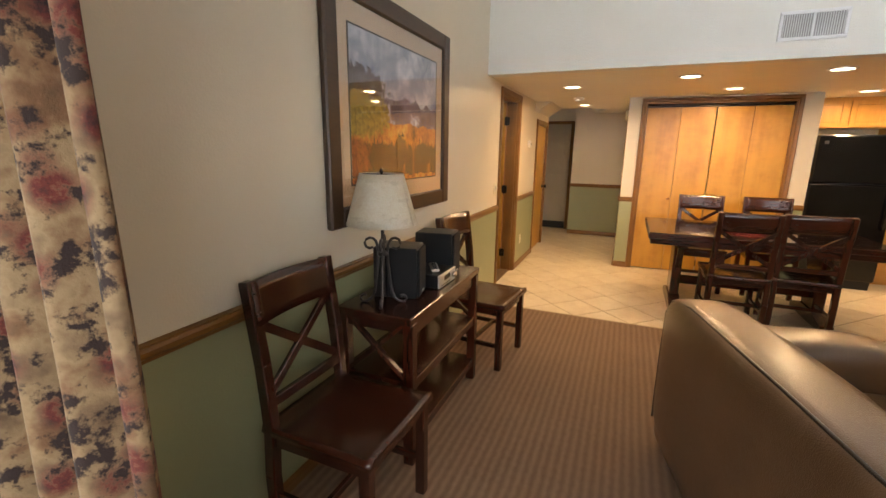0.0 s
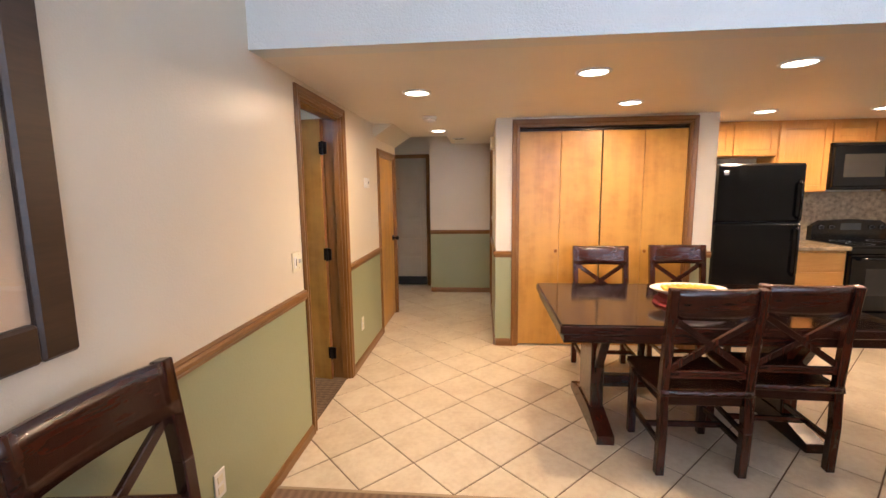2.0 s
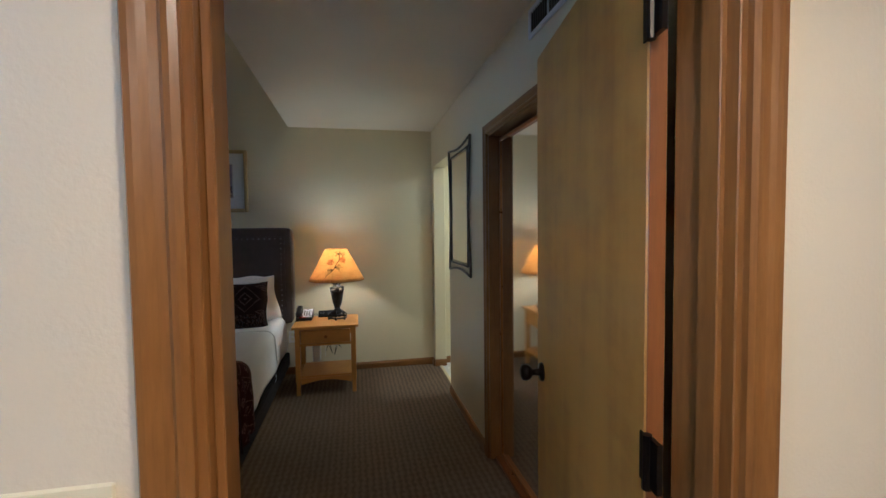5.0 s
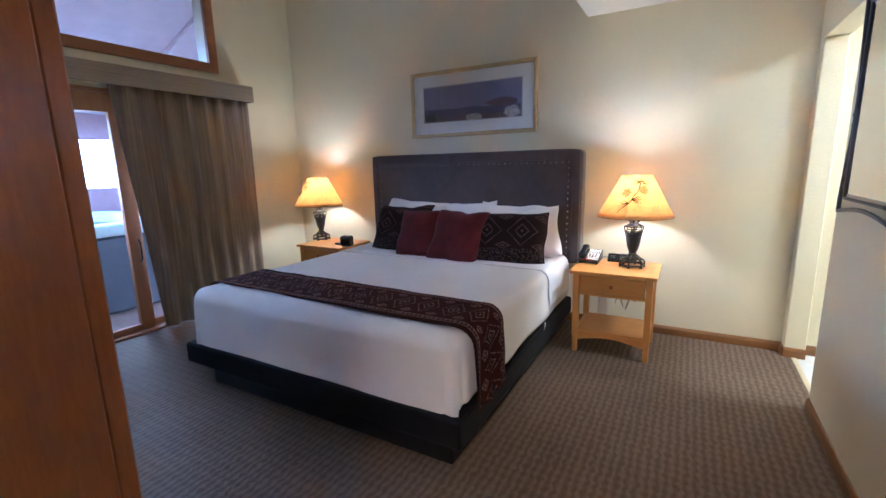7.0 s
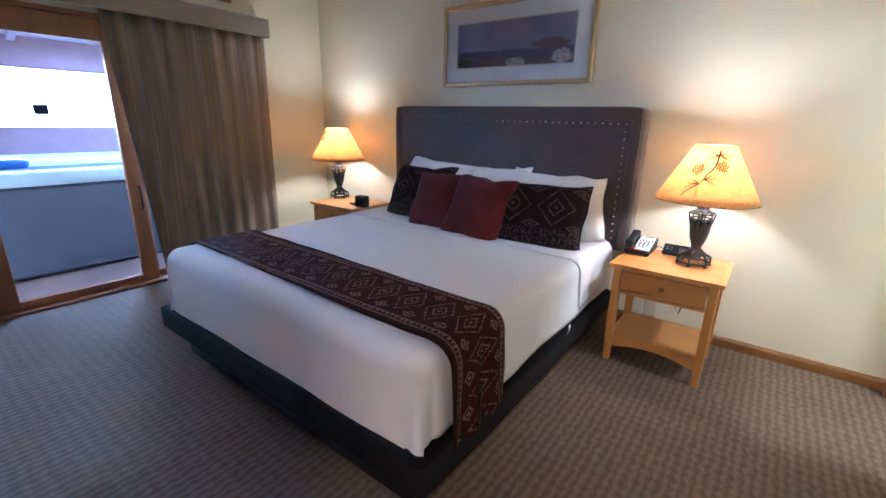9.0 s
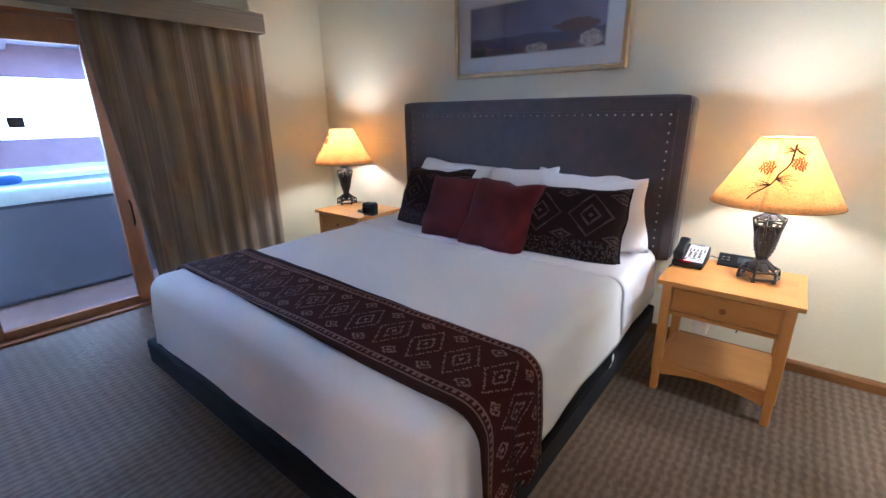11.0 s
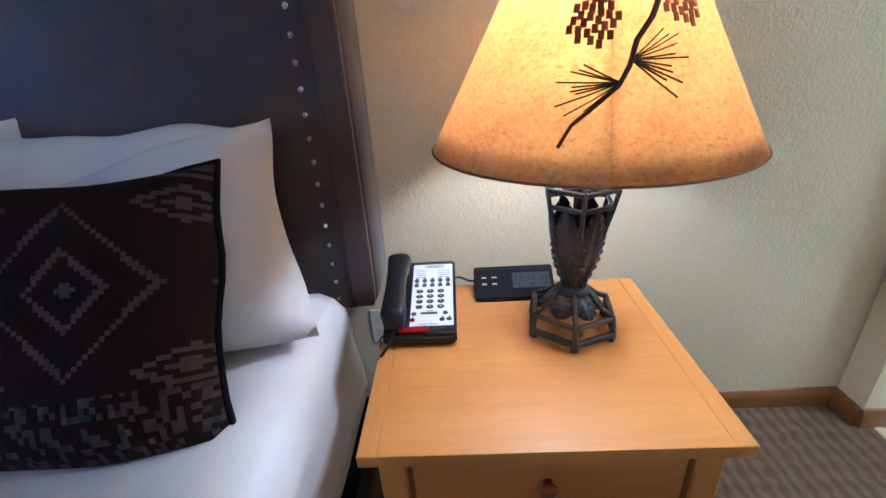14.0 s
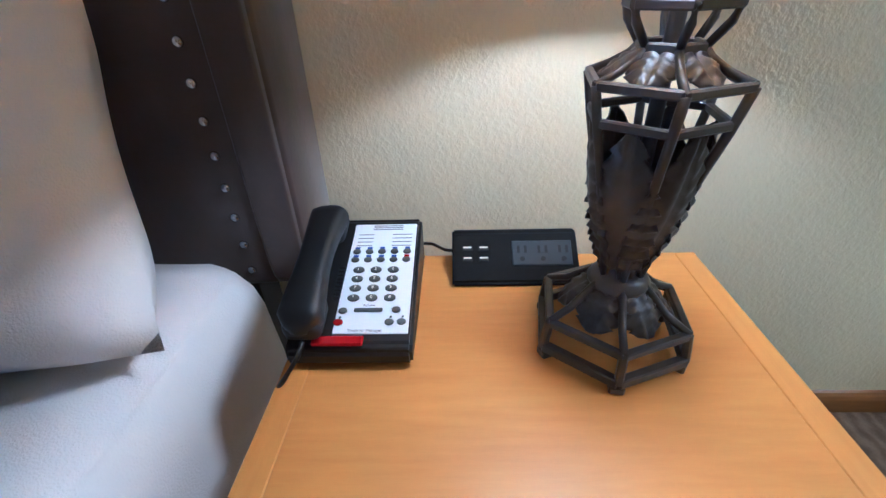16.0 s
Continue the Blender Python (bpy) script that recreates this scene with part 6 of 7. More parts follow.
def headboard():
    h = thing("headboard", pose(0, 4.27, 0), "dark brown faux leather headboard with nailhead trim", "headboard")
    bm = bmesh.new()
    puff(bm, BX + 0.005, -3.765, -1.02, 1.02, 0.545, 1.462, 0.07, 18)
    part("panel", bm, HEADBOARD, h, "padded dark brown panel", True)
    for y0, y1, z0, z1 in ((-1.012, -0.952, 0.555, 1.455), (0.952, 1.012, 0.555, 1.455), (-1.012, 1.012, 1.376, 1.455)):
        pb = bmesh.new()
        puff(pb, -3.79, -3.757, y0, y1, z0, z1, 0.22, 12)
        part("border", pb, HEADBOARD, h, "padded border", True)
    stud = mesh_of("nailhead", lathe(bmesh.new(), [(0.0075, 0), (0.0065, 0.0035), (0.003, 0.0055)], 10), CHROME, True)
    pts = [(-0.92 + 1.84 * i / 38, 1.358) for i in range(39)] + [(s * 0.92, 1.312 - 0.0488 * i) for s in (-1, 1) for i in range(16)]
    for y, z in pts:
        o = new("nailhead", stud)
        o.parent = h
        o.matrix_local = pose(-3.7655, y, z, 0, 90, 0)
    for sy in (-0.85, 0.85):
        part("leg", box(-3.90, -3.82, sy - 0.04, sy + 0.04, 0.009, 0.56, 0.003), BLACK_PLASTIC, h)
    return h


headboard()
BED = (-3.75, -1.78, 3.29, 5.218)      # x from, x to, y from, y to
BT = 0.625


def fold(d, r):
    """How far out and down a cloth has gone, d past the edge that it bends over."""
    q = r * math.pi / 2
    if d <= 0:
        return 0.0, 0.0
    if d < q:
        return r * math.sin(d / r), r * (1 - math.cos(d / r))
    return r + 0.05 * (d - q), r + 0.998 * (d - q)


def draped(x0, x1, y0, y1, z, drop_x, drop_y0, drop_y1, r, nu, nv, bumps, seed, thick):
    """Cloth over a bed: drops at the foot (x1) and at both sides."""
    noise_at = Vector((seed * 3.7, seed * 1.3, 0))
    ix1, iy0, iy1 = x1 - r, y0 + r, y1 - r

    def f(u, v):
        a = x0 + (ix1 + drop_x - x0) * u
        b = (iy0 - drop_y0) + (iy1 + drop_y1 - iy0 + drop_y0) * v
        dx = max(0.0, a - ix1)
        dy = max(0.0, iy0 - b, b - iy1)
        sy = -1 if b < iy0 else 1
        lim = drop_x if dx >= dy else (drop_y0 if sy < 0 else drop_y1)
        d = min(math.hypot(dx, dy), max(lim, 1e-6))
        o, down = fold(d, r)
        k = math.hypot(dx, dy)
        cx, cy = min(a, ix1), min(max(b, iy0), iy1)
        if k > 1e-9:
            ang = math.atan2(dy, dx)
            wave = 0.012 * math.sin(5 * ang + 9 * (cx + cy)) * min(1, down / 0.2) * (1 if dx > 0 and dy > 0 else 0.35)
            cx += (o + wave) * dx / k
            cy += sy * (o + wave) * dy / k
        p = Vector((cx, cy, z - down))
        w = noise.noise(p * 2.3 + noise_at) * 0.6 + noise.noise(p * 6.0 + noise_at) * 0.25
        if k <= 1e-9:
            p.z += bumps * w
        else:
            p.x += bumps * w * dx / k
            p.y += sy * bumps * w * dy / k
        return p
    return sheet(bmesh.new(), f, nu, nv, thick)


_bed = thing("bed", Matrix(), "king bed with white duvet on a black platform base", "bed")
part("platform", box(-3.76, -1.735, 3.262, 5.245, 0.145, 0.275, 0.010), BLACK_CLOTH, _bed, "black fabric platform")
part("plinth", box(-3.70, -1.80, 3.43, 5.172, 0.009, 0.145, 0.006), BLACK_PLASTIC, _bed, "recessed black plinth")
part("tag", sheet(bmesh.new(), lambda u, v: (-2.985 + 0.035 * u + 0.02 * (1 - v), 5.249 + 0.006 * math.sin(3 * v) + 0.004 * u, 0.27 + 0.05 * v), 4, 6, 0.001), WHITE_PLASTIC, _bed, "white sewn-in mattress tag")
_mb = bmesh.new()
puff(_mb, BED[0], BED[1] - 0.02, BED[2] + 0.02, BED[3] - 0.02, 0.275, BT - 0.02, 0.1, 14)
part("mattress", _mb, LINEN, _bed, "", True)
_dv = tagged(solid("duvet", draped(BED[0] + 0.03, BED[1], BED[2], BED[3], BT, 0.42, 0.38, 0.36, 0.075, 110, 110, 0.016, 2, 0.006), LINEN,
                   "plain white duvet pulled smooth over the bed", "duvet", "", True))
_fold = solid("sheet_fold", draped(BED[0] + 0.04, -3.05, BED[2] - 0.006, BED[3] + 0.010, BT + 0.007, 0.0, 0.30, 0.33, 0.08, 20, 70, 0.012, 2, 0.006), PILLOW_WHITE,
              "white top sheet folded back below the pillows", "sheet", "", True)


def runner():
    y0, y1, z, r, drop = BED[2] - 0.012, BED[3] + 0.014, BT + 0.012, 0.085, 0.45

    def f(u, v):
        b = (y0 + r - drop) + (y1 - y0 - 2 * r + 2 * drop) * v
        dy = max(0.0, y0 + r - b, b - (y1 - r))
        s = -1 if b < y0 + r else 1
        o, down = fold(dy, r)
        x = -1.915 - 0.375 * u + 0.02 * math.sin(2.2 * b + 3.1) + 0.02 * down
        cy = min(max(b, y0 + r), y1 - r) + s * o
        p = Vector((x, cy, z - down))
        w = noise.noise(p * 5.0)
        return p + (Vector((0, 0, 0.006 * w)) if dy <= 0 else Vector((0, s * (0.012 * w + 0.010 * math.sin(16 * u + 2) * min(1, down / 0.2)), 0)))
    return solid("bed_runner", sheet(bmesh.new(), f, 24, 110, 0.008), RUNNER, "brown and wine woven runner across the bed", "bed runner", "", True)


runner()


def cushion(name, w, h, t, x, y, z, lean, turn, material, label, seed, roll=0, group="", wob=0.012, piping=False):
    """A pillow that leans against the headboard: its face looks +x and up."""
    m = Matrix.Translation((x, y, z)) @ Matrix.Rotation(radians(90 + turn), 4, "Z") @ Matrix.Rotation(radians(lean), 4, "X") @ Matrix.Rotation(radians(roll), 4, "Z")
    p = thing(name, m, label, "pillow", group)
    part("cover", pillow_mesh(w, h, t, 22, wob, seed), material, p, "", True)
    if piping:
        part("piping", pillow_mesh(w, h, t, 22, wob, seed, 0.006), BLACK_CLOTH, p, "dark corded edge", True)
    return p


for _w, _h, _y, _x, _z, _lean, _roll in ((0.60, 0.44, 4.74, -3.67, 0.815, 68, -2), (0.50, 0.44, 4.36, -3.67, 0.825, 66, 4), (0.66, 0.44, 3.78, -3.67, 0.835, 66, -4),
                                         (0.62, 0.44, 4.875, -3.58, 0.778, 57, 14), (0.62, 0.44, 3.80, -3.58, 0.80, 60, 2)):
    cushion("pillow", _w, _h, 0.21, _x, _y, _z, _lean, 0, PILLOW_WHITE, "white bed pillow leaning on the headboard", int(100 * _y), _roll, "white pillows", 0.016)
cushion("patterned_sham", 0.62, 0.45, 0.23, -3.40, 4.815, 0.775, 57, 5, SHAM, "dark woven sham with a diamond pattern", 21, 2, "patterned shams", 0.022, True)
cushion("patterned_sham", 0.58, 0.46, 0.19, -3.46, 3.79, 0.795, 61, -4, SHAM, "dark woven sham behind the burgundy pillow", 22, 3, "patterned shams", 0.020, True)
cushion("throw_pillow", 0.46, 0.46, 0.19, -3.285, 4.44, 0.79, 60, -4, BURGUNDY, "burgundy velvet throw pillow on the bed", 31, -1, "burgundy pillows", 0.022)
cushion("throw_pillow", 0.43, 0.44, 0.18, -3.33, 4.08, 0.79, 61, 4, BURGUNDY, "burgundy velvet throw pillow beside its twin", 32, 1, "burgundy pillows", 0.022)

picture("framed_print", BX + 0.001, 3.645, 4.885, 1.615, 2.205, 0.035, 0.105, 0.03, FRAME_GOLD, MATWHITE, PRINT_BED, "long canyon print in a champagne gilt frame",
        plain("pale_mat_edge", srgb(0.8, 0.78, 0.75), 0.6))

# telephone
INK = plain("grey_ink", srgb(0.40, 0.42, 0.48), 0.7)
BLUE_INK = plain("blue_label_ink", srgb(0.22, 0.33, 0.68), 0.6)
RED_LENS = plain("red_message_lens", srgb(0.60, 0.05, 0.07), 0.2)
KEY = plain("grey_rubber_key", srgb(0.30, 0.31, 0.30), 0.5)
FACE = plain("white_face_plate", srgb(0.90, 0.92, 0.96), 0.45, vary=0.02)


def telephone():
    t = thing("telephone", pose(-3.632, 5.408, NT, 0, 0, 90) @ Matrix.Diagonal((0.93, 1, 1, 1)), "black desk telephone with white keypad panel", "telephone")
    bm = bmesh.new()
    side = [(-0.108, 0.006), (-0.108, 0.024), (-0.100, 0.031), (0.095, 0.078), (0.104, 0.076), (0.108, 0.066), (0.108, 0.006)]
    extrude_poly(bm, [(y, z) for y, z in side], 0.152, pose(0.076, 0, 0, 0, 0, 90))
    bmesh.ops.bevel(bm, geom=bm.edges[:], offset=0.004, segments=2, affect="EDGES")
    part("body", bm, BLACK_PLASTIC, t)
    for sx in (-0.06, 0.06):
        for sy in (-0.09, 0.09):
            part("foot", lathe(bmesh.new(), [(0.008, 0), (0.008, 0.007)], 12, pose(sx, sy, 0)), BLACK_PLASTIC, t)
    ang = math.degrees(math.atan2(0.047, 0.195))
    T = pose(0, -0.100, 0.031, ang)      # the sloping face: x right, y up the slope
    face = part("face_plate", box(-0.022, 0.070, 0.012, 0.192, 0.0, 0.0018, 0.001, T), FACE, t, "white keypad panel")
    part("message_light", box(-0.044, 0.018, -0.004, 0.009, 0.0, 0.005, 0.002, T), RED_LENS, t, "red message light")
    for i in range(3):
        part("printed_line", box(0.006, 0.050, 0.187 - 0.0035 * i, 0.1885 - 0.0035 * i, 0.0018, 0.002, 0, T), INK, face)
    for i in range(4):
        part("printed_line", box(-0.014, 0.008, 0.170 - 0.007 * i, 0.1712 - 0.007 * i, 0.0018, 0.002, 0, T), INK, face)
        part("printed_line", box(0.036, 0.064, 0.170 - 0.007 * i, 0.1712 - 0.007 * i, 0.0018, 0.002, 0, T), INK, face)
    key = lathe(bmesh.new(), [(1.0, 0.0), (1.0, 0.45), (0.8, 0.7)], 14)
    km = mesh_of("key", key, KEY, True)
    rk = km.copy()
    rk.materials.clear()
    rk.materials.append(RED_LENS)

    def put_key(x, y, a, b, red=False):
        o = new("key", rk if red else km)
        o.parent = face
        o.matrix_local = T @ Matrix.Translation((x, y, 0.0016)) @ Matrix.Diagonal((a, b, 0.004, 1))
    for r in range(2):
        for c in range(5):
            x, y = -0.012 + 0.0178 * c, 0.138 - 0.0145 * r
            put_key(x, y, 0.0056, 0.0042)
            part("key_label", box(x - 0.0035, x + 0.0035, y + 0.005, y + 0.009, 0.0018, 0.002, 0, T), RED_LENS if (r, c) == (1, 4) else BLUE_INK, face)
    rows = ("123", "456", "789", "*0#")
    for r in range(4):
        for c in range(3):
            x, y = -0.004 + 0.0235 * c, 0.106 - 0.0148 * r
            put_key(x, y, 0.0078, 0.0050)
            writing("digit", rows[r][c], 0.006, T @ pose(x - 0.0018, y - 0.0018, 0.0046), WHITE_PLASTIC, face)
    put_key(-0.014, 0.043, 0.0056, 0.0042)
    put_key(0.053, 0.044, 0.0056, 0.0042)
    part("volume_rocker", box(0.000, 0.036, 0.0405, 0.0465, 0.0018, 0.0045, 0.0025, T), KEY, face)
    put_key(-0.017, 0.027, 0.0060, 0.0044, True)
    put_key(0.046, 0.027, 0.0058, 0.0042)
    put_key(0.061, 0.0275, 0.0058, 0.0042)
    for x, y in ((-0.016, 0.034), (0.047, 0.0345), (0.062, 0.0348)):
        part("indicator", lathe(bmesh.new(), [(0.0016, 0), (0.0014, 0.0005)], 8, T @ pose(x, y, 0.0018)), BLACK_PLASTIC, face)
    writing("caption", "Volume", 0.0050, T @ pose(0.010, 0.0495, 0.0019), INK, face)
    writing("caption", "Touch for Messages", 0.0052, T @ pose(-0.004, 0.0145, 0.0019), INK, face)
    part("speaker_slots", box(-0.029, -0.025, 0.060, 0.115, 0.0005, 0.0012, 0, T), DARK_VOID, t)
    for i in range(9):
        part("slot_bar", box(-0.032, -0.023, 0.062 + 0.006 * i, 0.0645 + 0.006 * i, 0.0, 0.0025, 0.0005, T), BLACK_PLASTIC, t)
    # handset along the left side
    hs = bmesh.new()
    def grip(u, v):
        s = -0.006 + 0.205 * v
        a = 2 * math.pi * u
        wx = 0.024 + 0.003 * math.cos(2 * math.pi * v)
        hz = 0.013 + 0.006 * abs(2 * v - 1) ** 2
        mid = 0.026 + 0.010 * (1 - (2 * v - 1) ** 2)
        end = min(1.0, 10 * min(v, 1 - v) + 0.0) ** 0.5
        return T @ Vector((-0.052 + end * wx * math.copysign(abs(math.cos(a)) ** 0.6, math.cos(a)), s, mid + end * hz * math.copysign(abs(math.sin(a)) ** 0.6, math.sin(a))))
    sheet(hs, grip, 24, 30)
    puff(hs, -0.075, -0.029, -0.002, 0.050, 0.006, 0.030, 0.4, 10, T)
    puff(hs, -0.075, -0.029, 0.146, 0.198, 0.006, 0.030, 0.4, 10, T)
    part("handset", hs, BLACK_PLASTIC, t, "black curved handset", True)
    part("cord", tube(bmesh.new(), [T @ Vector(p) for p in ((-0.050, -0.004, 0.012), (-0.055, -0.02, 0.004), (-0.07, -0.035, -0.012), (-0.085, -0.04, -0.03))], 0.003, 8), BLACK_PLASTIC, t, "", True)
    coil = [(-0.088 + 0.008 * math.cos(i * 1.1), -0.055 + 0.008 * math.sin(i * 1.1) - 0.0006 * i, -0.012 - 0.0022 * i) for i in range(60)]
    part("coiled_cord", tube(bmesh.new(), coil, 0.002, 6), BLACK_PLASTIC, t, "coiled black cord hanging beside the nightstand", True)
    return t


telephone()


DOCK = plain("matt_black_dock", srgb(0.05, 0.05, 0.055), 0.75, vary=0.1)
DOCK.node_tree.nodes["Principled BSDF"].inputs["Specular IOR Level"].default_value = 0.2


def power_dock():
    p = thing("charging_dock", pose(-3.712, 5.61, NT, 0, 0, 90), "black sloping power dock with three outlets", "power outlet")
    bm = bmesh.new()
    extrude_poly(bm, [(-0.040, 0.0), (-0.040, 0.008), (0.022, 0.052), (0.030, 0.054), (0.034, 0.048), (0.034, 0.0)], 0.178, pose(0.089, 0, 0, 0, 0, 90))
    bmesh.ops.bevel(bm, geom=bm.edges[:], offset=0.003, segments=2, affect="EDGES")
    part("body", bm, DOCK, p)
    ang = math.degrees(math.atan2(0.044, 0.062))
    T = pose(0, -0.040, 0.0078, ang)
    pan = part("outlet_panel", box(-0.004, 0.080, 0.024, 0.062, 0.0, 0.0022, 0.001, T), plain("dark_grey_outlet_panel", srgb(0.17, 0.19, 0.21), 0.7), p, "grey outlet panel")
    for i in range(3):
        x = 0.010 + 0.029 * i
        for dx in (-0.005, 0.005):
            part("slot", box(x + dx - 0.0019, x + dx + 0.0019, 0.043, 0.054, 0.0018, 0.0027, 0, T), DARK_VOID, pan)
        part("ground_hole", lathe(bmesh.new(), [(0.0036, 0.0018), (0.0036, 0.0028)], 10, T @ pose(x, 0.034, 0)), DARK_VOID, pan)
    for i in range(2):
        for j in range(2):
            u = part("usb_port", box(-0.074 + 0.023 * i, -0.060 + 0.023 * i, 0.032 + 0.016 * j, 0.0385 + 0.016 * j, 0.0, 0.0015, 0.0004, T), DARK_VOID, p)
            part("contact", box(-0.0725 + 0.023 * i, -0.0615 + 0.023 * i, 0.0355 + 0.016 * j, 0.0375 + 0.016 * j, 0.0014, 0.002, 0, T), SILVER, u)
    part("cable", tube(bmesh.new(), [(-0.088, 0.025, 0.02), (-0.10, 0.03, 0.018), (-0.12, 0.045, 0.02), (-0.14, 0.06, 0.012)], 0.0025, 8), BLACK_PLASTIC, p, "", True)
    return p


power_dock()
plate("wall_outlet", pose(BX + 0.0005, 5.25, 0.38) @ _onx, 0.07, 0.115, WHITE_PLASTIC, "white wall outlet beside the nightstand", "outlet",
      [("socket", -0.017, 0.017, 0.008, 0.038, 0.002, IVORY), ("socket", -0.017, 0.017, -0.038, -0.008, 0.002, IVORY)])
# charger and cables on the wall behind the nightstand's open shelf
_ch = thing("power_adapter", pose(-3.78, 5.50, 0.009 + 0.166), "white power adapter with tangled black cables", "power adapter")
part("body", box(-0.045, 0.045, -0.045, 0.03, 0.0, 0.20, 0.008), WHITE_PLASTIC, _ch)
for _k in range(3):
    _rnd = random.Random(_k)
    _pts = [(0.01 + _rnd.uniform(-0.03, 0.05), 0.05 + 0.02 * _i + _rnd.uniform(-0.03, 0.04), 0.03 + 0.2 * abs(math.sin(0.7 * _i + _k)) + _rnd.uniform(0, 0.03)) for _i in range(8)]
    part("cable", tube(bmesh.new(), _pts, 0.003, 6), BLACK_PLASTIC if _k else WHITE_PLASTIC, _ch, "", True)

_ac = thing("alarm_clock", pose(-3.42, 3.165, NT, 0, 0, 100), "small black alarm clock on the nightstand", "alarm clock")
part("case", box(-0.055, 0.055, -0.04, 0.04, 0.0, 0.10, 0.012), BLACK_PLASTIC, _ac)
part("display", box(-0.045, 0.045, -0.042, -0.039, 0.02, 0.065, 0.001), BLACK_GLASS, _ac, "dark clock display")
_rc = thing("phone_charger", pose(-3.46, 3.04, NT, 0, 0, 80), "small black charging cradle beside the clock", "charger")
part("base", box(-0.04, 0.04, -0.04, 0.04, 0, 0.02, 0.006), BLACK_PLASTIC, _rc)
part("back", box(-0.035, 0.035, 0.02, 0.035, 0.018, 0.06, 0.005), BLACK_PLASTIC, _rc)

# glass door, valance and drapes
def slider_panel(name, x0, x1, y, parent):
    bm = bmesh.new()
    for a, b, c, d in ((x0, x0 + 0.11, 0.03, 1.97), (x1 - 0.11, x1, 0.03, 1.97), (x0 + 0.11, x1 - 0.11, 0.03, 0.088), (x0 + 0.11, x1 - 0.11, 1.825, 1.97)):
        cbox(bm, a, b, y - 0.022, y + 0.022, c, d, 0.004)
    f = part(name, bm, SLIDER_WOOD["z"], parent, "stained pine door frame")
    g = part("pane", box(x0 + 0.105, x1 - 0.105, y - 0.004, y + 0.004, 0.083, 1.83, 0), PANE, f, "clear glass pane")
    g.visible_shadow = False
    return f


def bmesh_frame(x0, x1, y0, y1, z0, z1, w, b):
    bm = bmesh.new()
    cbox(bm, x0, x0 + w, y0, y1, z0, z1)
    cbox(bm, x1 - w, x1, y0, y1, z0, z1)
    cbox(bm, x0 + w, x1 - w, y0, y1, z0, z0 + b)
    cbox(bm, x0 + w, x1 - w, y0, y1, z1 - b, z1)
    return bm


_sd = thing("window_1", Matrix(), "stained pine sliding glass door to the balcony", "glass door", kind="structure")
slider_panel("sliding_panel", -2.175, -1.205, 2.005, _sd)
slider_panel("fixed_panel", -3.205, -2.09, 1.955, _sd)
part("sill", box(SL[0], SL[1], 1.90, BS + 0.03, 0.0, 0.03, 0.004), SLIDER_WOOD["x"], _sd)
part("head_jamb", box(SL[0], SL[1], 1.90, BS + 0.002, 1.972, 2.0, 0), SLIDER_WOOD["x"], _sd)
for _x in (SL[0], SL[1] - 0.014):
    part("side_jamb", box(_x, _x + 0.014, 1.90, BS + 0.002, 0.03, 1.972, 0), SLIDER_WOOD["z"], _sd)
part("pull_handle", tube(bmesh.new(), [(-2.135, 2.03, 0.62), (-2.135, 2.055, 0.65), (-2.135, 2.055, 0.78), (-2.135, 2.03, 0.81)], 0.007), BRONZE, _sd, "dark pull handle", True)
_w2 = thing("window_2", Matrix(), "fixed clerestory window above the glass door", "window", kind="structure")
part("window_frame", bmesh_frame(-3.03, -0.55, BS - 0.02, BS + 0.02, 2.255, 2.97, 0.085, 0.085), SLIDER_WOOD["x"], _w2, "stained pine window casing")
_g = part("pane", box(-2.95, -0.62, BS - 0.11, BS - 0.104, 2.335, 2.895, 0), PANE, _w2, "clear glass pane")
_g.visible_shadow = False
_v = thing("window_valance", Matrix(), "striped fabric valance box above the drapes", "valance")
part("front_board", box(-3.27, -0.95, BS + 0.15, BS + 0.17, 2.01, 2.158, 0.006), VALANCE, _v)
part("top_board", box(-3.25, -0.97, BS + 0.001, BS + 0.15, 2.138, 2.156, 0.002), VALANCE, _v)
for _x in (-3.27, -0.97):
    part("return_board", box(_x, _x + 0.02, BS + 0.001, BS + 0.15, 2.01, 2.158, 0.003), VALANCE, _v)
drape("striped_curtain", -3.255, -2.205, BS + 0.08, 0.02, 2.08, 8, 0.034, DRAPE, "striped taupe drape drawn half across the glass door", 8, 0.0, pull=0.17)
drape("striped_curtain", -1.16, -0.98, BS + 0.08, 0.02, 2.08, 4, 0.036, DRAPE, "striped taupe drape gathered beside the glass door", 9)

# armoire beside the bedroom door
_ar = thing("armoire", pose(-0.135, 4.45, 0.009, 0, 0, 180), "tall stained wood armoire beside the bedroom door", "armoire")
ARM = wood("armoire_wood_z", srgb(0.52, 0.31, 0.14), srgb(0.68, 0.44, 0.22), "z", 0.35)
part("body", box(0.0, 0.52, -0.48, 0.48, 0.0, 1.78, 0.004), ARM, _ar)
part("crown", box(-0.0, 0.60, -0.51, 0.51, 1.78, 1.83, 0.012), ARM, _ar)
for _s in (-1, 1):
    _dd = part("door", box(0.522, 0.565, min(_s * 0.003, _s * 0.47), max(_s * 0.003, _s * 0.47), 0.12, 1.76, 0.005), ARM, _ar)
    part("knob", lathe(bmesh.new(), [(0.008, 0), (0.016, 0.014), (0.012, 0.024)], 16, pose(0.565, _s * 0.04, 0.95, 0, 90, 0)), BRONZE, _dd, "", True)

# mirrored closet and wall mirror
_mc = thing("mirrored_closet_doors", Matrix(), "two mirrored sliding closet doors in a wood frame", "closet door", kind="structure")
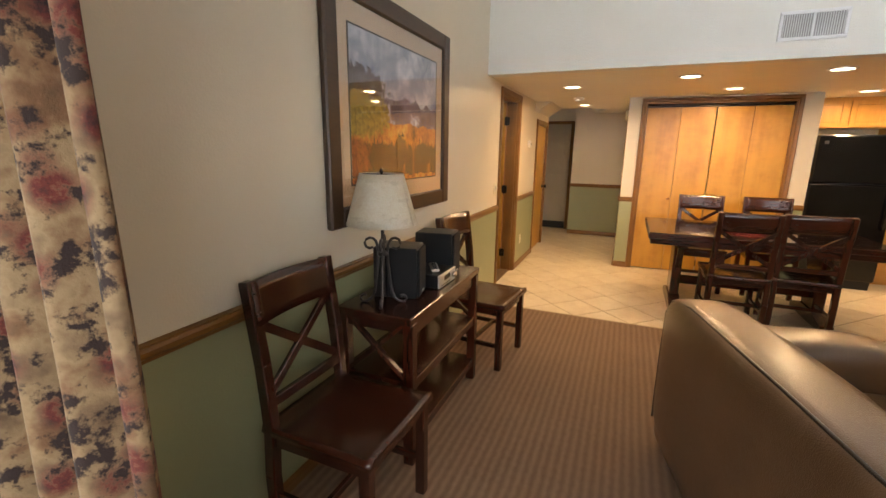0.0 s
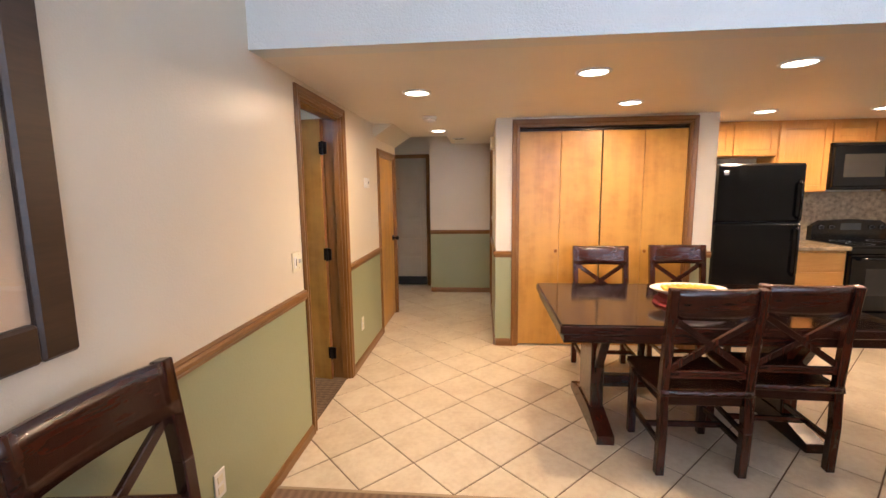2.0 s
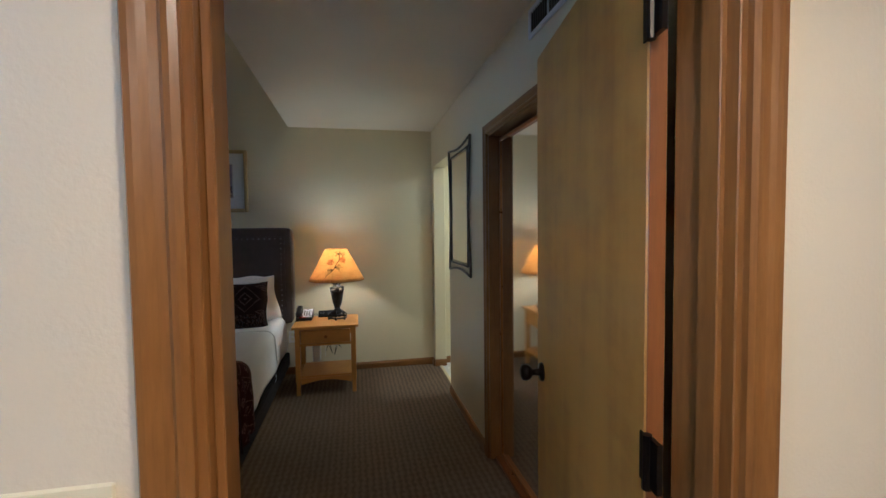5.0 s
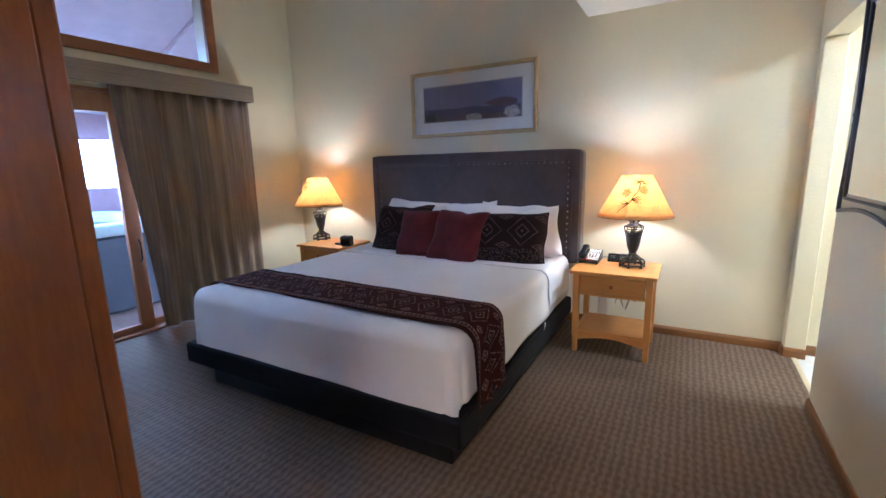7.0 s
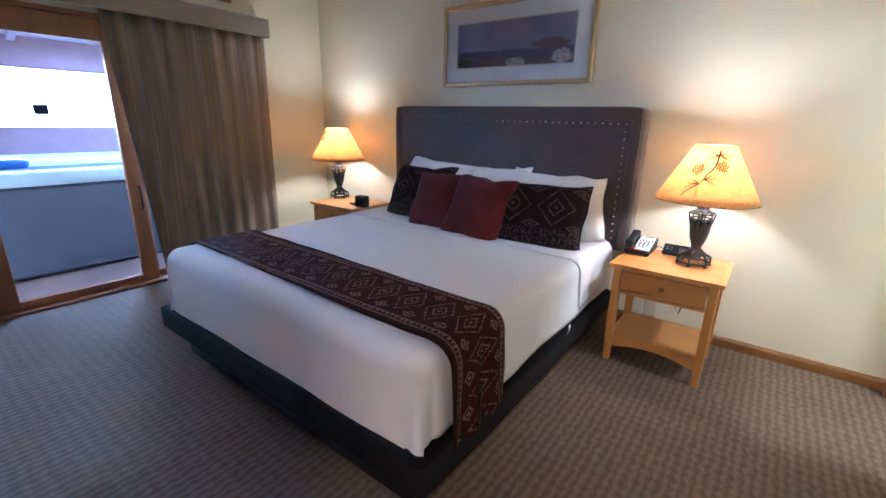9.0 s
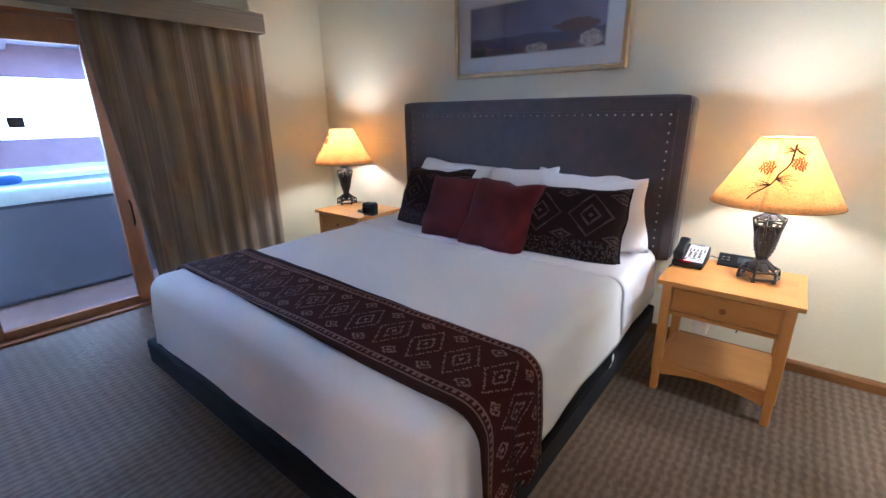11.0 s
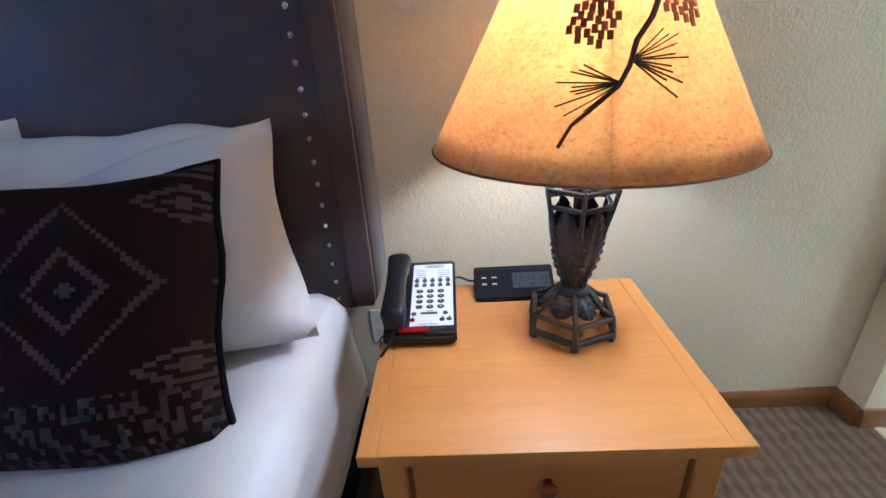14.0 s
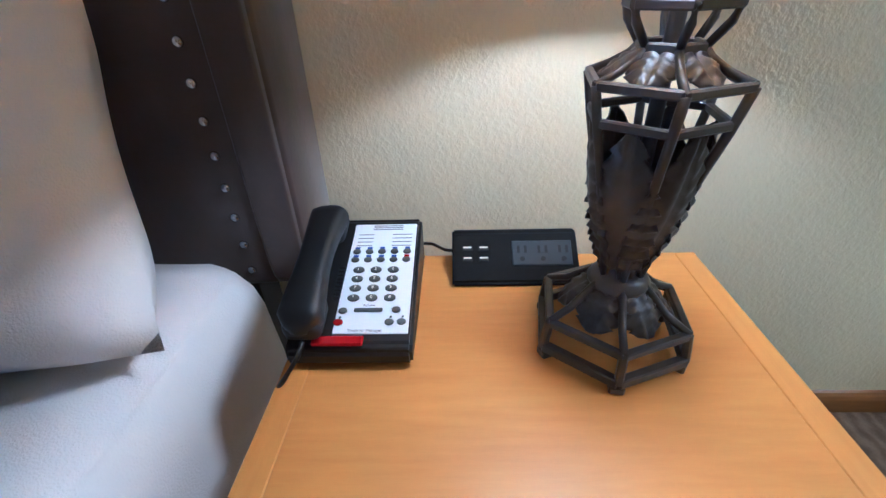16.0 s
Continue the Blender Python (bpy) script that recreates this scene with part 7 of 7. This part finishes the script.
for _x0, _x1, _y in ((-1.96, -1.24, BY + 0.075), (-1.30, -0.57, BY + 0.105)):
    _p = part("mirror_panel", bmesh_frame(_x0, _x1, _y - 0.012, _y + 0.012, 0.03, 1.97, 0.018, 0.018), BRASS, _mc, "thin metal frame")
    part("mirror", box(_x0 + 0.018, _x1 - 0.018, _y - 0.004, _y + 0.004, 0.048, 1.952, 0), MIRROR, _p, "clear mirror glass")
part("floor_track", box(-1.96, -0.57, BY + 0.03, BY + 0.118, 0.006, 0.028, 0.002), BRASS, _mc, "metal floor track")

_wm = thing("wall_mirror", pose(-2.67, BY - 0.002, 1.583), "tall mirror in a wavy dark iron frame", "mirror")
part("glass", box(-0.26, 0.26, -0.012, -0.004, -0.40, 0.40, 0.002), MIRROR, _wm, "mirror glass")
for _s in (-1, 1):
    for _d, _o in ((0.0, 0.30), (0.014, 0.265)):
        part("frame_side", tube(bmesh.new(), [(_s * (_o + (0.035 if _d == 0 else 0) * math.cos(math.pi * 2 * _i / 16) * 0.9), -0.014, -0.485 + 0.97 * _i / 16 if _d == 0 else -0.42 + 0.84 * _i / 16) for _i in range(17)], 0.009 if _d == 0 else 0.007, 8), IRON, _wm, "", True)
        part("frame_rail", tube(bmesh.new(), [(-_o - (0.035 if _d == 0 else 0) + 2 * (_o + (0.035 if _d == 0 else 0)) * _i / 12, -0.014, _s * ((0.485 - 0.03 * math.sin(math.pi * _i / 12)) if _d == 0 else 0.42)) for _i in range(13)], 0.009 if _d == 0 else 0.007, 8), IRON, _wm, "", True)
    for _i in range(7):
        _z = -0.4 + 0.8 * _i / 6
        part("frame_bar", bar(bmesh.new(), (_s * 0.265, -0.014, _z), (_s * 0.31, -0.014, _z + 0.05 * (-1) ** _i), 0.008, 0.008, 0.002), IRON, _wm)

# ---- balcony ----
STUCCO = plain("mauve_stucco", srgb(0.62, 0.50, 0.50), 0.9, vary=0.1, scale=8, bump=0.5, bscale=80, dist=0.004)
DECK = plain("pink_concrete_deck", srgb(0.74, 0.66, 0.64), 0.8, vary=0.1, bump=0.2)
SOFFIT_BD = plain("porch_ceiling_boards", srgb(0.70, 0.62, 0.62), 0.7, vary=0.08)
solid("ground", box(-60, 60, -120, -2.0, -3.2, -3.0, 0), plain("dry_ground", srgb(0.62, 0.56, 0.46), 0.9, vary=0.2, scale=0.4), "dry ground beyond the balcony", "ground")
solid("floor_balcony", box(-6.0, 6.5, -1.0, 1.90, -0.25, -0.05, 0), DECK, "pinkish concrete balcony deck", "floor")
solid("balcony_parapet", box(-6.0, 6.5, -0.95, -0.80, -0.05, 1.17, 0.01), STUCCO, "mauve stucco balcony parapet", "parapet")
solid("balcony_fascia", box(-6.0, 6.5, -0.95, -0.75, 1.80, 2.12, 0.01), STUCCO, "mauve fascia beam under the porch roof", "beam")
_pc = bmesh.new()
_sk = [(-6.0, -3.05), (-2.45, 6.5)]
for _x0, _x1 in _sk:
    sheet(_pc, lambda u, v: (_x0 + (_x1 - _x0) * u, -0.95 + 2.85 * v, 2.10 + 1.15 * v), 1, 1, 0.06)
for _v0, _v1 in ((0.0, 0.25), (0.55, 1.0)):
    sheet(_pc, lambda u, v: (-3.05 + 0.6 * u, -0.95 + 2.85 * (_v0 + (_v1 - _v0) * v), 2.10 + 1.15 * (_v0 + (_v1 - _v0) * v)), 1, 1, 0.06)
solid("ceiling_porch", _pc, SOFFIT_BD, "sloping porch ceiling with a skylight", "ceiling")
for _x in (-4.4, -3.35, -2.1, -1.0):
    solid("porch_rafter", bar(bmesh.new(), (_x, -0.9, 2.06), (_x, 1.88, 3.18), 0.07, 0.12, 0.004), SOFFIT_BD, "mauve exposed porch rafter", "rafter", "", group="porch rafters")


def hot_tub():
    t = thing("hot_tub", pose(-2.1, 0.15, -0.05), "white hot tub with grey side panels on the balcony", "hot tub")
    side = plain("slate_tub_panel", srgb(0.42, 0.44, 0.50), 0.6, vary=0.08)
    shell = plain("pale_aqua_tub_shell", srgb(0.86, 0.93, 0.96), 0.2, vary=0.05)
    part("cabinet", box(-1.05, 1.05, -0.95, 0.95, 0.02, 0.80, 0.03), side, t, "grey side panel")
    bm = bmesh.new()
    prof = [(1.0, 0.80), (1.03, 0.83), (1.02, 0.90), (0.95, 0.925), (0.88, 0.91), (0.83, 0.84), (0.76, 0.62), (0.5, 0.56)]
    rings = []
    for k, z in prof:
        ring = []
        for i in range(48):
            a = 2 * math.pi * i / 48
            c, s = math.cos(a), math.sin(a)
            ring.append(bm.verts.new((k * 1.08 * math.copysign(abs(c) ** 0.3, c), k * 0.98 * math.copysign(abs(s) ** 0.3, s), z)))
        rings.append(ring)
    for a, b in zip(rings, rings[1:]):
        for i in range(48):
            bm.faces.new([a[i], a[(i + 1) % 48], b[(i + 1) % 48], b[i]])
    bm.faces.new(rings[-1])
    part("shell", bm, shell, t, "pale aqua moulded shell", True)
    hd = bmesh.new()
    puff(hd, 0.25, 0.60, -0.2, 0.15, 0.86, 0.96, 0.5, 12)
    part("headrest", hd, plain("blue_headrest", srgb(0.25, 0.35, 0.55), 0.5), t, "blue headrest", True)
    return t


hot_tub()
_bd = solid("backdrop", box(-60, 60, -45.2, -45, -3, 40, 0), emitter("overcast_sky_glow", (0.78, 0.88, 1.0, 1), 12.0), "bright hazy sky beyond the balcony", "sky")
_st = thing("window_sticker", pose(-1.66, 2.0115, 1.36), "small dark square sticker on the glass door", "sticker")
part("sticker", box(-0.037, 0.037, -0.002, 0, -0.03, 0.03, 0), plain("dark_blue_sticker", srgb(0.20, 0.24, 0.36), 0.4, vary=0.3, scale=40), _st)
part("border", bmesh_frame(-0.040, 0.040, -0.0018, 0.0004, -0.033, 0.033, 0.006, 0.006), BLACK_PLASTIC, _st)

# ---- floor tiles, set on the diagonal ----
TS = 0.336
_tm = mesh_of("tile", box(-TS / 2 + 0.0035, TS / 2 - 0.0035, -TS / 2 + 0.0035, TS / 2 - 0.0035, -0.008, 0, 0.0025), TILE)
_floor = bpy.data.objects["floor"]
_q = TS * math.sqrt(2)
for _i in range(-12, 26):
    for _j in range(-20, 16):
        _s, _e = 7.7325 + _q * _i, 7.345 + _q * _j
        _x, _y = (_s - _e) / 2, (_s + _e) / 2
        if not (-1.5 < _x < 6.45 and 4.98 < _y < 10.0):
            continue
        if _x < -0.25 and _y < 8.3 or _x > 2.55 and _y > 8.3 or 1.6 < _x < 2.85 and 7.6 < _y < 8.1 or _x > 3.2 and _y > 7.95:
            continue
        _t = new("tile", _tm)
        _t.parent = _floor
        _t.matrix_world = pose(_x, _y, 0, 0, 0, 45 + 90 * ((_i * 7 + _j * 3) % 4))
